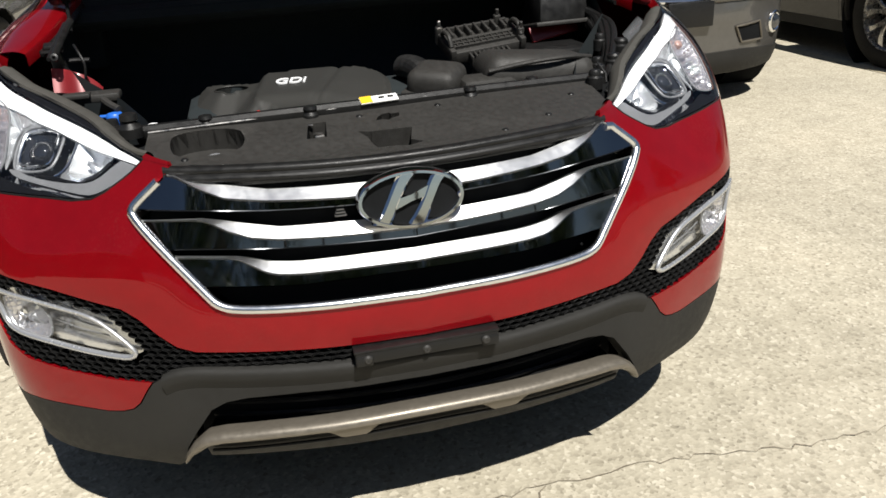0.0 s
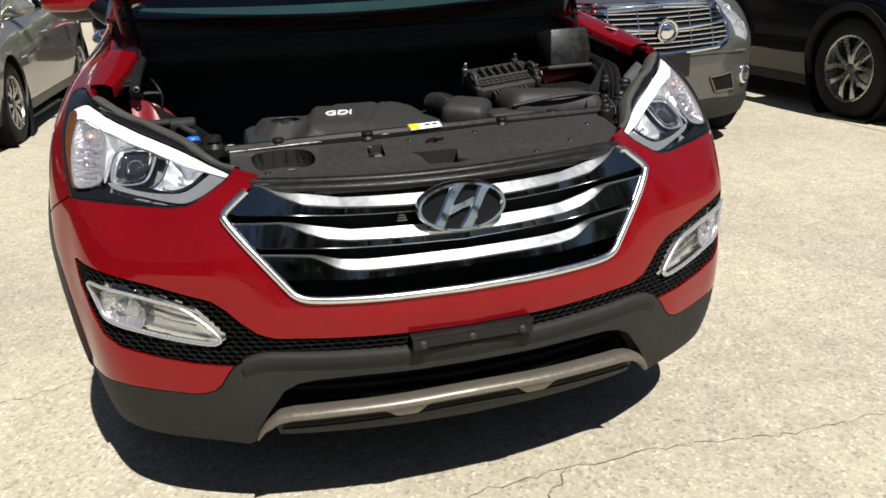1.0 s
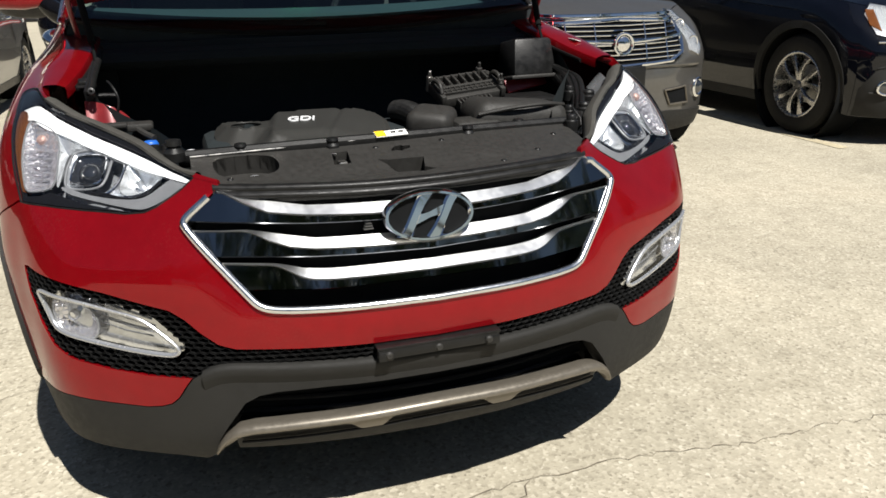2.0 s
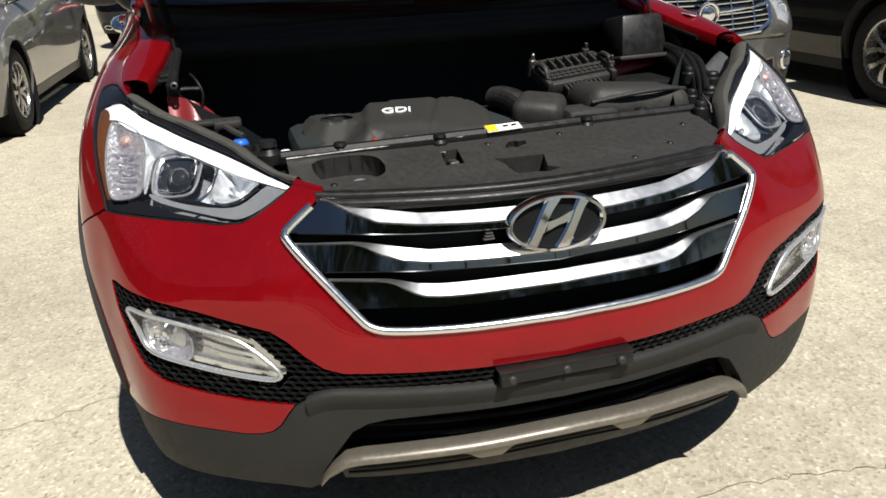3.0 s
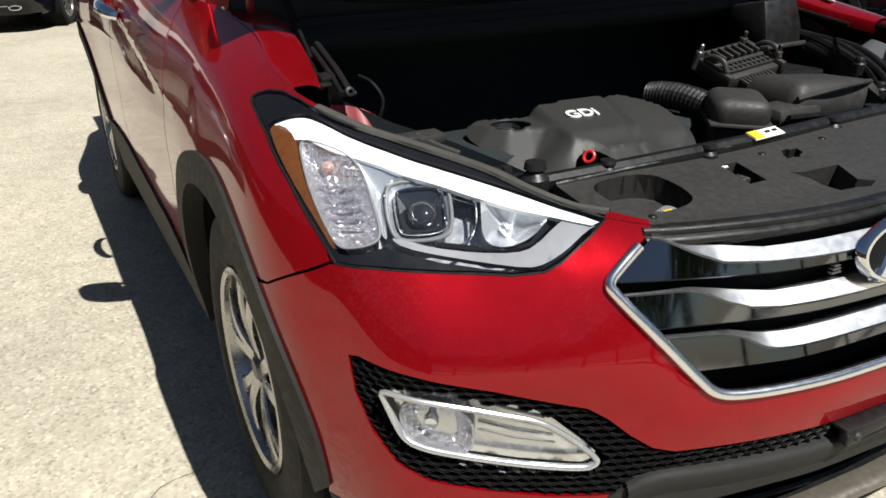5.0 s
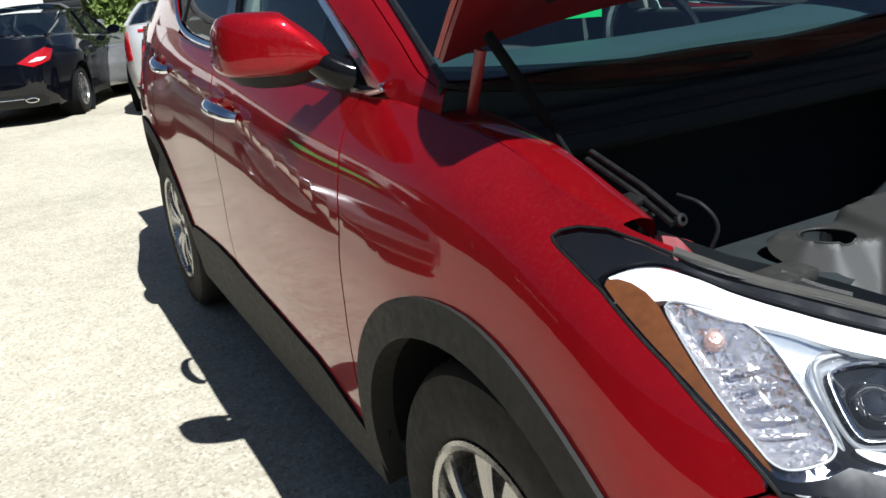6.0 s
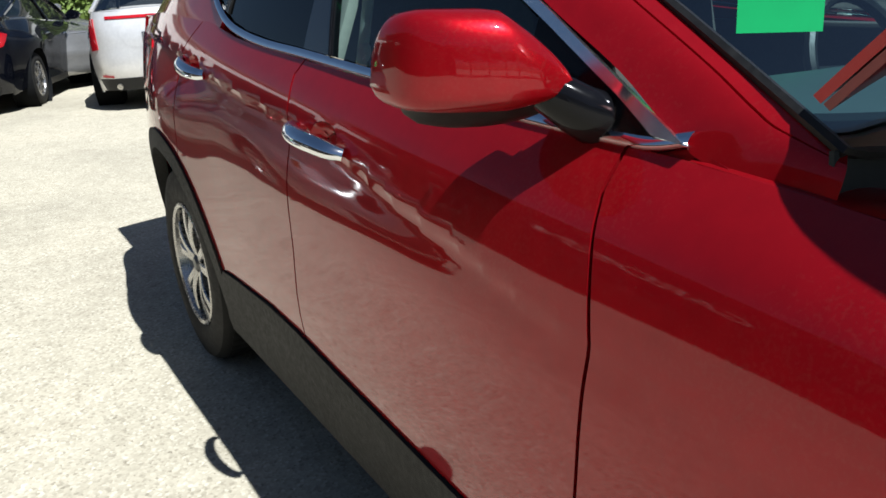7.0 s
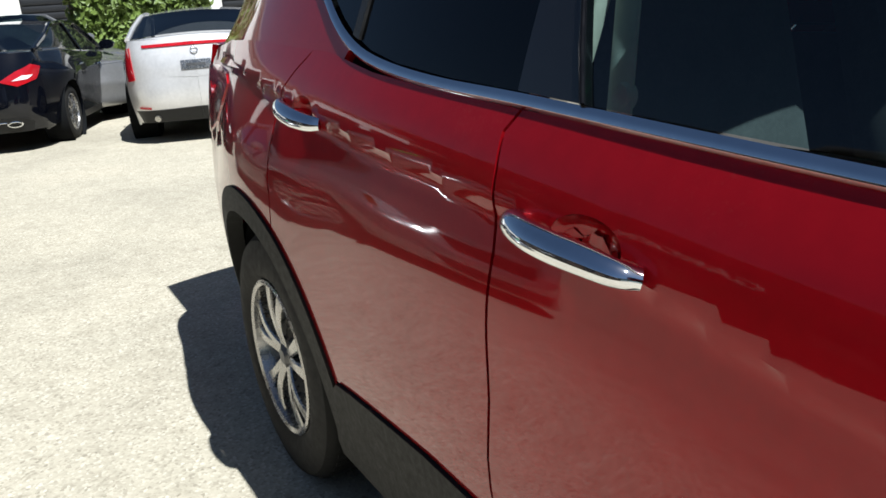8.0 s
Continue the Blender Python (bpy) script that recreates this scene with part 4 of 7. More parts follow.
def side_of_body(side):
    front_wing(side)
    seam_f = [(2.050, .402), (2.060, .52), (2.052, .663), (2.040, .80), (2.033, .905), (2.045, .950), (2.078, 1.085), (2.072, 1.136)]
    seam_f = [(g + .004, z) for g, z in seam_f]
    seam_m = [(3.040, 1.190), (3.057, 1.160), (3.045, 1.112), (3.038, .997), (3.052, .861), (3.060, .75), (3.078, .640), (3.080, .580), (3.072, .520)]
    door(side, "front_door", seam_f, seam_m, [p for p in SILL[::-1] if 2.07 < p[0] < 3.06], [p for p in BELT if 2.09 < p[0] < 3.03], [hollow_line(2.860, 1.046)])
    rear_edge = [(3.80, 1.262), (3.862, 1.22), (3.925, 1.17), (3.962, 1.10), (3.975, 1.0), (3.985, .90)] + [p for p in arc(ARCH_R, HUB_Z, .515, 120, 176, 14)] + [(3.750, .505)]
    door(side, "rear_door", [(g + .004, z) for g, z in seam_m[::-1]], rear_edge, [p for p in SILL[::-1] if 3.09 < p[0] < 3.73], [p for p in BELT if 3.06 < p[0] < 3.79], [hollow_line(3.800, 1.128)])
    q = [(3.804, 1.262), (3.866, 1.22), (3.929, 1.17), (3.966, 1.10), (3.979, 1.0), (3.989, .90)] + arc(ARCH_R, HUB_Z, .515, 119.5, 0, 24)
    q += [(4.79, .36), (5.05, .36), (5.20, .50), (5.16, .72), (5.10, .86), (4.95, .98), (4.93, 1.20), (4.86, 1.245), (4.60, 1.27), (4.30, 1.275), (3.95, 1.268)]
    part("rear_quarter", panel(BODY, q, .020, .02, side=side), RED, suv, "glossy metallic red rear quarter panel")
    arch_trim(side, ARCH_F, "wheel_arch_moulding")
    arch_trim(side, ARCH_R, "wheel_arch_moulding")
    sill = [(2.02, .27), (2.02, .36)] + SILL + [(3.775, .475), (3.80, .40), (3.84, .30), (3.83, .262), (3.6, .255), (2.6, .248)]
    part("sill_cladding", panel(BODY, sill, .025, .05, .008, side=side), PLASTIC, suv, "grey plastic sill cladding")
    part("rear_cladding", panel(BODY, [(4.785, .37), (5.0, .36), (5.24, .50), (5.45, .50), (6.02, .50), (6.02, .27), (5.2, .26), (4.80, .26)], .04, .05, .004, side=side), PLASTIC, suv)
    handle(side, 2.860, 1.046)
    handle(side, 3.800, 1.128, .72)
    # tail lamp
    tail = part("tail_lamp", panel(BODY, [(4.50, 1.150), (4.56, 1.178), (4.75, 1.192), (5.03, 1.185), (5.30, 1.13), (5.42, 1.06), (5.40, .97), (5.20, .93), (4.95, .96), (4.72, 1.02), (4.56, 1.09)], .025, .02, .004, side=side), TAIL, suv, "red wrap-around tail lamp")
    part("tailgate", panel(BODY, [(5.20, .52), (6.03, .52), (6.03, 1.25), (5.0, 1.25), (5.05, 1.18), (5.31, 1.135), (5.43, 1.06), (5.41, .965), (5.19, .915), (5.11, .86), (5.17, .72)], .05, .02, side=side), RED, suv)


for s in (-1, 1):
    fog_lamp(s)
    headlamp(s)
    side_of_body(s)
part("underbody", join(box((0, 2.35, .36), (1.36, 3.3, .22), .05), box((0, .55, .42), (1.2, .5, .2), .05), box((0, 4.2, .45), (1.5, .5, .3), .05)), VOID, suv, "black underbody")
for s in (-1, 1):
    for y in (.90, 3.62):
        part("wheel_well", ([(s * x, y + r * math.cos(a), HUB_Z + r * math.sin(a)) for x, r in ((.885 if y < 2 else .845, .452), (.80, .458), (.62, .455), (.60, .05)) for a in np.linspace(.03, math.pi - .03, 25)], ring_faces(4, 25, closed=False)), VOID, suv)


# wheels: tyre, rim with five split spokes
def wheel(parent, x, y, side, radius=.370, rim_r=.222, width=.235, spokes=5, split=.26, hub=None, rim_mat=None, dark=None, steer=0.0):
    rim_mat, dark = rim_mat or ALLOY, dark or ALLOY_DARK
    m = pose(x, y, radius, 0, 0, steer) @ pose(0, 0, 0, 0, 90 * side, 0)
    w = width
    k = radius - rim_r
    prof = [(rim_r, -w + .015), (rim_r + .3 * k, -w), (radius - .02, -w + .012), (radius, -w + .04)]
    prof += [(radius, -w * .5), (radius, -.04), (radius - .004, -.028), (radius - .018, -.012), (rim_r + .55 * k, -.002), (rim_r + .2 * k, -.003), (rim_r + .01, -.012), (rim_r, -.02)]
    tyre = part("tyre", lathe(prof, 56, m, closed=True), RUBBER, parent, "black rubber tyre")
    blocks = []
    for i in range(56):
        for z in (-w + .06, -w * .62, -w * .38, -.062):
            blocks.append(moved(box((0, 0, 0), (.008, .030, .040), .002), pose(0, 0, 0, 0, 0, 360 * i / 56 + (3 if z > -.1 else 0)) @ pose(radius - .003, 0, z, 0, 0, 12)))
    part("tread", moved(join(*blocks), m), RUBBER, tyre)
    rim_part = part("rim", lathe([(rim_r, -.022), (rim_r + .004, -.010), (rim_r - .004, -.006), (rim_r - .014, -.012), (rim_r - .022, -.05), (rim_r - .04, -.16), (rim_r - .01, -.20)], 56, m), rim_mat, parent, "silver alloy rim with split spokes")
    part("brake_disc", lathe([(.05, -.125), (.15, -.125), (.15, -.14), (.05, -.14)], 32, m, closed=True), METAL, rim_part)
    part("barrel_back", lathe([(rim_r - .02, -.15), (.02, -.16)], 32, m), VOID, rim_part)
    for i in range(spokes):
        for s in (-1, 1):
            a0, a1 = 360 * i / spokes + s * 7, 360 * i / spokes + s * (360 / spokes * split)
            q = []
            for t in np.linspace(0, 1, 7):
                r = .035 + (rim_r - .047) * t
                a = radians(a0 + (a1 - a0) * t)
                h = -.030 + .012 * math.sin(t * math.pi) + .006 * t
                half_w = .0185 - .005 * math.sin(t * math.pi) + .011 * t * t
                c, d = Vector((math.cos(a), math.sin(a), 0)) * r, Vector((-math.sin(a), math.cos(a), 0))
                q += [c - d * half_w + Vector((0, 0, h - .005)), c - d * half_w * .75 + Vector((0, 0, h)), c + d * half_w * .75 + Vector((0, 0, h)), c + d * half_w + Vector((0, 0, h - .005)), c + d * half_w * .8 + Vector((0, 0, h - .034)), c - d * half_w * .8 + Vector((0, 0, h - .034))]
            part("spoke", moved((q, ring_faces(7, 6)), m), rim_mat if s > 0 else rim_mat, rim_part)
    part("hub_cap", lathe([(.001, -.020), (.022, -.021), (.028, -.026), (.034, -.034), (.060, -.040), (.066, -.06)], 24, m), dark, rim_part)
    for i in range(5):
        a = 2 * math.pi * (i + .5) / 5
        part("wheel_nut", moved(lathe([(.001, .004), (.006, .003), (.008, -.012)], 6), m @ pose(.046 * math.cos(a), .046 * math.sin(a), -.034)), METAL, rim_part)
    return tyre


for s in (-1, 1):
    wheel(suv, s * .905, .90, s, rim_r=.232, split=.20)
    wheel(suv, s * .905, 3.62, s, rim_r=.232, split=.20)


# glasshouse of the red suv; girth on CABIN is metres behind y = 1.00
def cab(points):
    return [(y - 1.00, z) for y, z in points]


CHROME_LOW = [(1.352, 1.146), (1.40, 1.136), (1.45, 1.134), (1.60, 1.140), (1.90, 1.158), (2.39, 1.190), (2.62, 1.203), (2.79, 1.220), (2.92, 1.243), (3.02, 1.275), (3.10, 1.312), (3.18, 1.358), (3.34, 1.450)]
PILLAR = [(1.352, 1.146), (1.63, 1.292), (1.90, 1.425), (2.15, 1.530)]


def glasshouse(side):
    rows = []
    for p in smooth_line(CHROME_LOW, 5):
        for dz, lift in ((-.002, -.004), (.000, .003), (.004, .007), (.009, .007), (.015, .005), (.019, .001)):
            rows += along(CABIN, cab([(p[0] - dz * .2, p[1] + dz)]), lift, side)
    part("belt_trim", (rows, ring_faces(len(rows) // 6, 6, closed=False)), CHROME, suv, "bright chrome trim under the side windows")
    lean = PILLAR + [(2.15, 1.512), (1.90, 1.407), (1.63, 1.275), (1.47, 1.192), (1.42, 1.162), (1.405, 1.152)]
    part("pillar_trim", panel(CABIN, cab(lean), .02, .012, .010, 0, side), BRIGHT, suv)
    sail = [(1.375, 1.150), (1.455, 1.150), (1.60, 1.157), (1.66, 1.162), (1.66, 1.298), (1.60, 1.270), (1.47, 1.203), (1.40, 1.166)]
    part("mirror_sail", panel(CABIN, cab(sail), .02, .01, .004, 0, side), TRIM, suv, "black triangular trim at the door mirror")
    part("wing_corner", panel(CABIN, cab([(1.30, 1.095), (1.30, 1.130), (1.352, 1.146), (1.45, 1.140), (1.52, 1.140), (1.52, 1.095)]), .02, .01, -.010, 0, side), RED, suv)
    front = [(1.665, 1.166), (1.90, 1.181), (2.285, 1.204), (2.335, 1.34), (2.385, 1.560), (2.15, 1.508), (1.90, 1.402), (1.665, 1.284)]
    pane = part("side_window", panel(CABIN, cab(front), .04, 0, -.006, 0, side), SIDE_GLASS, suv, "clear side window")
    pane.visible_shadow = False
    part("door_pillar", panel(CABIN, cab([(2.285, 1.204), (2.42, 1.213), (2.42, 1.60), (2.39, 1.58), (2.335, 1.34)]), .04, .02, .001, 0, side), GLOSSY, suv)
    part("window_channel", tube(along(CABIN, cab([(2.283, 1.204), (2.308, 1.27), (2.333, 1.34), (2.383, 1.56)]), .002, side), .0040, 8), TRIM, suv)
    rear = [(2.42, 1.213), (2.62, 1.225), (2.79, 1.242), (2.90, 1.262), (2.955, 1.280), (2.955, 1.590), (2.42, 1.600)]
    part("side_window", panel(CABIN, cab(rear), .04, 0, -.006, 0, side), PRIVACY, suv, "dark privacy glass")
    part("rear_pillar", panel(CABIN, cab([(2.955, 1.280), (2.985, 1.288), (2.985, 1.595), (2.955, 1.595)]), .03, .02, .0, 0, side), BLACK, suv)
    quarter = [(2.985, 1.288), (3.07, 1.326), (3.16, 1.376), (3.36, 1.470), (3.42, 1.53), (3.36, 1.575), (2.985, 1.595)]
    part("side_window", panel(CABIN, cab(quarter), .04, 0, -.006, 0, side), PRIVACY, suv)
    shell = [(2.99, 1.262), (3.02, 1.273), (3.10, 1.310), (3.18, 1.356), (3.34, 1.448), (3.45, 1.50), (3.48, 1.555), (3.40, 1.592), (2.90, 1.612), (2.30, 1.600), (2.10, 1.52), (2.04, 1.53), (2.10, 1.60), (2.30, 1.64), (4.20, 1.64), (4.35, 1.56), (4.42, 1.40), (4.46, 1.22), (4.30, 1.20), (3.62, 1.20), (3.20, 1.19), (3.04, 1.185)]
    part("upper_quarter", panel(CABIN, cab(shell), .028, .02, -.002, 0, side), RED, suv, "glossy metallic red roof side and quarter")


for s in (-1, 1):
    glasshouse(s)


def screen(u, v):
    """Windscreen: u across from -1 to 1, v from the base to the roof."""
    a = u * u
    return (u * (.768 - .165 * v), 1.17 + .015 * a + (.93 - .01 * a) * v, 1.10 + .060 * a + (.53 - .12 * a) * v + .035 * math.sin(v * math.pi) * (1 - .6 * a))


def windscreen_pillar(side):
    """A red pillar from the chrome line over to the edge of the glass, with a seam along it."""
    low = [(1.175, 1.110), (1.25, 1.122), (1.352, 1.143), (1.483, 1.222), (1.63, 1.294), (1.90, 1.427), (2.15, 1.534), (2.26, 1.575)]
    edge = [0, .03, .075, .15, .30, .60, .88, 1.0]
    a = along(CABIN, cab(smooth_line(low, 6)), .002, side)
    for k in range(13):  # the foot of the pillar follows the top edge of the wing
        y = a[k][1]
        a[k] = (side * float(np.interp(y, [1.17, 1.193, 1.327, 1.36], [.784, .786, .799, .804])), y, float(np.interp(y, [1.17, 1.193, 1.327, 1.36], [1.108, 1.110, 1.125, 1.142])))
    b = [Vector(screen(side * .985, min(1, max(0, float(v))))) for v in np.interp(np.linspace(0, 7, 43), range(8), edge)]
    ts, pts = [0, .12, .3, .5, .64, .675, .69, .705, .74, .85, .95, 1.0], []
    for p, q in zip(a, b):
        p, n = Vector(p), Vector((side * .45, -.60, .65))
        for t in ts:
            pts.append(p.lerp(q, t) + n * (.012 * math.sin(math.pi * t) ** 1.5 - (.006 if t == .69 else 0)))
    part("windscreen_pillar", (pts, ring_faces(len(a), len(ts), closed=False)), RED, suv, "glossy metallic red windscreen pillar")


for s in (-1, 1):
    windscreen_pillar(s)
windscreen = part("windscreen", grid(screen, np.linspace(-1, 1, 25), np.linspace(0, 1, 17)), GLASS, suv, "laminated windscreen with a green sheet behind it")
windscreen.visible_shadow = False
frit = grid(lambda u, v: Vector(screen(u, v)) + Vector((0, .004, -.004)), np.linspace(-.99, .99, 25), np.linspace(0, .075, 4))
part("frit_band", frit, GLOSSY, windscreen, "black band printed along the lower edge")
part("windscreen_seal", tube([screen(-.99, v) for v in np.linspace(1, 0, 12)] + [screen(u, 0) for u in np.linspace(-.95, .95, 20)] + [screen(.99, v) for v in np.linspace(0, 1, 12)], .008, 6), BLACK, suv)
roof = grid(lambda u, v: (u * (.60 + .03 * math.sin(v * math.pi)), 2.08 + 2.25 * v + .05 * (1 - u * u), 1.615 + .055 * (1 - u * u) + .03 * math.sin(v * math.pi) - .05 * v * v), np.linspace(-1.02, 1.02, 17), np.linspace(0, 1, 21), .02)
part("roof", roof, RED, suv, "red metallic roof")
part("roof_spoiler", grid(lambda u, v: (u * .65, 4.28 + .50 * v - .10 * u * u, 1.655 - .01 * v - .03 * u * u), np.linspace(-1, 1, 13), np.linspace(0, 1, 5), .03), RED, suv)
part("tailgate_glass", panel(CABIN, [(3.56, 1.27), (4.10, 1.27), (4.10, 1.58), (3.63, 1.58)], .06, 0, -.004, side=1), PRIVACY, suv)
part("tailgate_glass", panel(CABIN, [(3.56, 1.27), (4.10, 1.27), (4.10, 1.58), (3.63, 1.58)], .06, 0, -.004, side=-1), PRIVACY, suv)
for s in (-1, 1):
    part("roof_rail", tube(smooth_line([(s * .60, 2.25, 1.655), (s * .615, 2.5, 1.70), (s * .625, 3.2, 1.715), (s * .61, 3.9, 1.69), (s * .59, 4.15, 1.64)], 6), .016, 8), SATIN, suv)

# cabin
part("dashboard", grid(lambda u, v: (u * .74, 1.215 + .50 * v + .03 * u * u, 1.078 + .020 * u * u + .085 * math.sin(v * 1.9) - (.5 * (v - .8) if v > .8 else 0)), np.linspace(-1, 1, 21), np.linspace(0, 1, 12), .03), DASH, suv, "dashboard top with teal windscreen haze in its colour")
steering = [(.36 + .185 * math.cos(a), 1.86 + .07 * math.sin(a), 1.09 + .17 * math.sin(a)) for a in np.linspace(0, 2 * math.pi, 33)[:-1]]
part("steering_wheel", join(tube(steering, .016, 8, closed=True), tube([(.18, 1.86, 1.09), (.36, 1.85, 1.08), (.54, 1.86, 1.09)], .022, 8), box((.36, 1.83, 1.07), (.14, .06, .11), .02)), BLACK, suv)
for x in (-.36, .36):
    seat = part("seat", join(box((x, 2.20, .72), (.50, .52, .16), .06), moved(box((0, 0, .32), (.48, .13, .66), .06), pose(x, 2.45, .78, -14))), CLOTH, suv, "grey cloth front seat")
    part("headrest", moved(box((0, 0, .78), (.26, .10, .17), .04), pose(x, 2.45, .78, -14)), CLOTH, seat)
part("rear_bench", join(box((0, 3.15, .74), (1.3, .5, .16), .05), moved(box((0, 0, .3), (1.3, .13, .58), .05), pose(0, 3.4, .78, -14))), CLOTH, suv)
part("cabin_floor", box((0, 2.75, .56), (1.56, 2.9, .1), .02), VOID, suv)
for s in (-1, 1):
    part("inner_door_trim", box((s * .778, 2.35, .88), (.04, 1.75, .575), .015), CLOTH, suv)
    part("seat_belt", moved(box((0, 0, 0), (.006, .045, .52), .002), pose(s * .725, 2.33, 1.30, -12, -18 * s, 0)), BELT_CLOTH, suv, "pale seat belt")
    part("belt_anchor", lathe([(.001, .010), (.016, .008), (.020, 0), (.020, -.008)], 16, pose(s * .757, 2.303, 1.202, 0, 78 * s, 0)), BELT_CLOTH, suv)
    part("pillar_liner", moved(box((0, 0, 0), (.03, .10, .50), .01), pose(s * .715, 2.42, 1.36, 0, -22 * s, 0)), BEIGE, suv)
sheet = grid(lambda u, v: (-.03 + .118 * u + .004 * math.sin(v * 3), 1.92 - .13 * u + .006 * math.sin(v * 2.5), 1.20 + .235 * v), np.linspace(0, 1, 6), np.linspace(0, 1, 8))
part("inner_mirror", join(moved(box((0, 0, 0), (.24, .03, .06), .012), pose(.03, 1.86, 1.462, 8, 0, -48)), tube([(.03, 1.86, 1.47), (.02, 1.88, 1.53)], .008, 8)), BLACK, suv, "black rear-view mirror")
part("green_sheet", sheet, GREEN, suv, "fluorescent green paper sheet")


# door mirrors
def mirror(side):
    """A red housing that sweeps back from its foot, open at the rear for the glass, over a dark lower lip."""
    n, rows = 28, []
    ts = np.concatenate([np.linspace(0, .12, 5), np.linspace(.18, .88, 11), np.linspace(.91, 1, 7)])
    for t in ts:
        e = (1 - max(0, 2 * t - 1) ** 8) ** .42 * .985 + .015
        w = min(1, t / .40) ** .70 * .97 + .03
        x = .848 + .200 * t
        front = 1.508 + .090 * t ** 2.2 + .060 * (1 - e)
        back = 1.600 + .040 * min(1, t / .3) + .055 * t
        up = (.010 + .086 * w) * e + .002
        down = (.008 + .022 * w) * e + .002
        zc = 1.208 + .008 * t
        for i in range(n):
            a = 2 * math.pi * i / n
            ca, sa = math.cos(a), math.sin(a)
            k = abs(ca) ** .62
            y = (front + back) / 2 - (back - front) / 2 * math.copysign(k, ca)
            rows.append((side * x, y, zc + (up if sa > 0 else down) * math.copysign(abs(sa) ** .72, sa)))
    k = len(ts)
    f = ring_faces(k, n) + [tuple(range(n))[::-1], tuple(range((k - 1) * n, k * n))]
    ob = part("door_mirror", (rows, f), RED, suv, "red door mirror on a black foot", sharp=1.2)
    glass = [(side * (.957 + .078 * math.cos(a)), 1.690 + .024 * math.cos(a), 1.232 + .046 * math.sin(a)) for a in np.linspace(0, 2 * math.pi, 33)[:-1]]
    part("mirror_glass", (glass + [(side * .957, 1.692, 1.232)], [(i, (i + 1) % 32, 32) for i in range(32)]), CHROME, ob)
    lip = [(side * (.852 + .186 * t), 1.560 + .070 * t, 1.190 + .008 * t + .012 * max(0, t - .85) / .15) for t in np.linspace(0, 1, 13)]
    part("mirror_base", tube(lip, [.034, .044, .050, .055, .058, .060, .060, .060, .058, .054, .047, .036, .018], 16, flat=.14), BLACK, ob)
    foot = smooth_line([(side * .775, 1.500, 1.150), (side * .800, 1.505, 1.158), (side * .828, 1.515, 1.172), (side * .852, 1.530, 1.190), (side * .868, 1.545, 1.203)], 4)
    part("mirror_foot", tube(foot, [.046 - .0010 * k for k in range(len(foot))], 16, flat=.85), TRIM, ob)


for s in (-1, 1):
    mirror(s)

# bonnet, propped open on two gas struts
OPEN, HINGE = radians(40), Vector((0, 1.224, 1.204))


def bonnet_point(u, v, h=0.0):
    x = (.752 + .034 * math.sin(min(1, v * 1.1) * math.pi / 2)) * u
    a = abs(u)
    s0 = 0.0
    s1 = float(np.interp(a, [0, .3, .55, .66, .80, .92, 1], [1.10, 1.09, 1.05, 1.0, .85, .72, .66]))
    s = s0 + (s1 - s0) * v
    crown = .095 * (1 - a * a) * (1 - .35 * v) + .030 * math.sin(v * math.pi) * (1 - .5 * a) - .03 * v * v + h
    n = Vector((0, math.sin(OPEN), math.cos(OPEN)))
    d = Vector((0, -math.cos(OPEN), math.sin(OPEN)))
    return Vector((x, HINGE.y, HINGE.z)) + d * s + n * crown


us, vs = np.linspace(-1, 1, 33), np.linspace(0, 1, 21)
bonnet = part("bonnet", grid(bonnet_point, us, vs, .012), RED, suv, "red bonnet propped open")
part("bonnet_frame", grid(lambda u, v: bonnet_point(u * .996, .004 + .992 * v, -.0125 - .016 * (math.sin(u * 9) * math.sin(v * 9)) ** 2 * min(1, 6 * (1 - abs(u))) * min(1, 8 * v, 8 * (1 - v))), us, vs, .010), RED_DULL, bonnet, "red stamped inner panel")
part("insulation_pad", grid(lambda u, v: bonnet_point(u * .74, .12 + .62 * v, -.038), np.linspace(-1, 1, 17), np.linspace(0, 1, 9), .012), FELT, bonnet, "dark felt insulation pad")
for s in (-1, 1):
    part("bonnet_hinge", tube(smooth_line([(s * .735, 1.16, 1.06), (s * .741, 1.135, 1.12), (s * .747, 1.10, 1.18), (s * .748, 1.080, 1.225)], 5), .010, 12, flat=.5), RED_DULL, suv)
    part("bonnet_strut", join(tube([(s * .684, .905, 1.030), (s * .692, .975, 1.105)], .0045, 12), tube([(s * .692, .975, 1.105), (s * .720, 1.10, 1.245)], .010, 14)), VOID, suv, "gas strut")


# ---- engine bay
class Plate:
    """A nearly level sheet; places on it are (x, y)."""

    def __init__(self, height):
        self.height = height

    def at(self, q, lift=0.0):
        q = np.asarray(q, float)
        z = np.array([self.height(a, b) for a, b in q])
        e = 1e-3
        n = np.stack([-(np.array([self.height(a + e, b) for a, b in q]) - z) / e, -(np.array([self.height(a, b + e) for a, b in q]) - z) / e, np.ones(len(q))], 1)
        n /= np.linalg.norm(n, axis=1)[:, None]
        return np.column_stack([q, z]) + n * lift, n


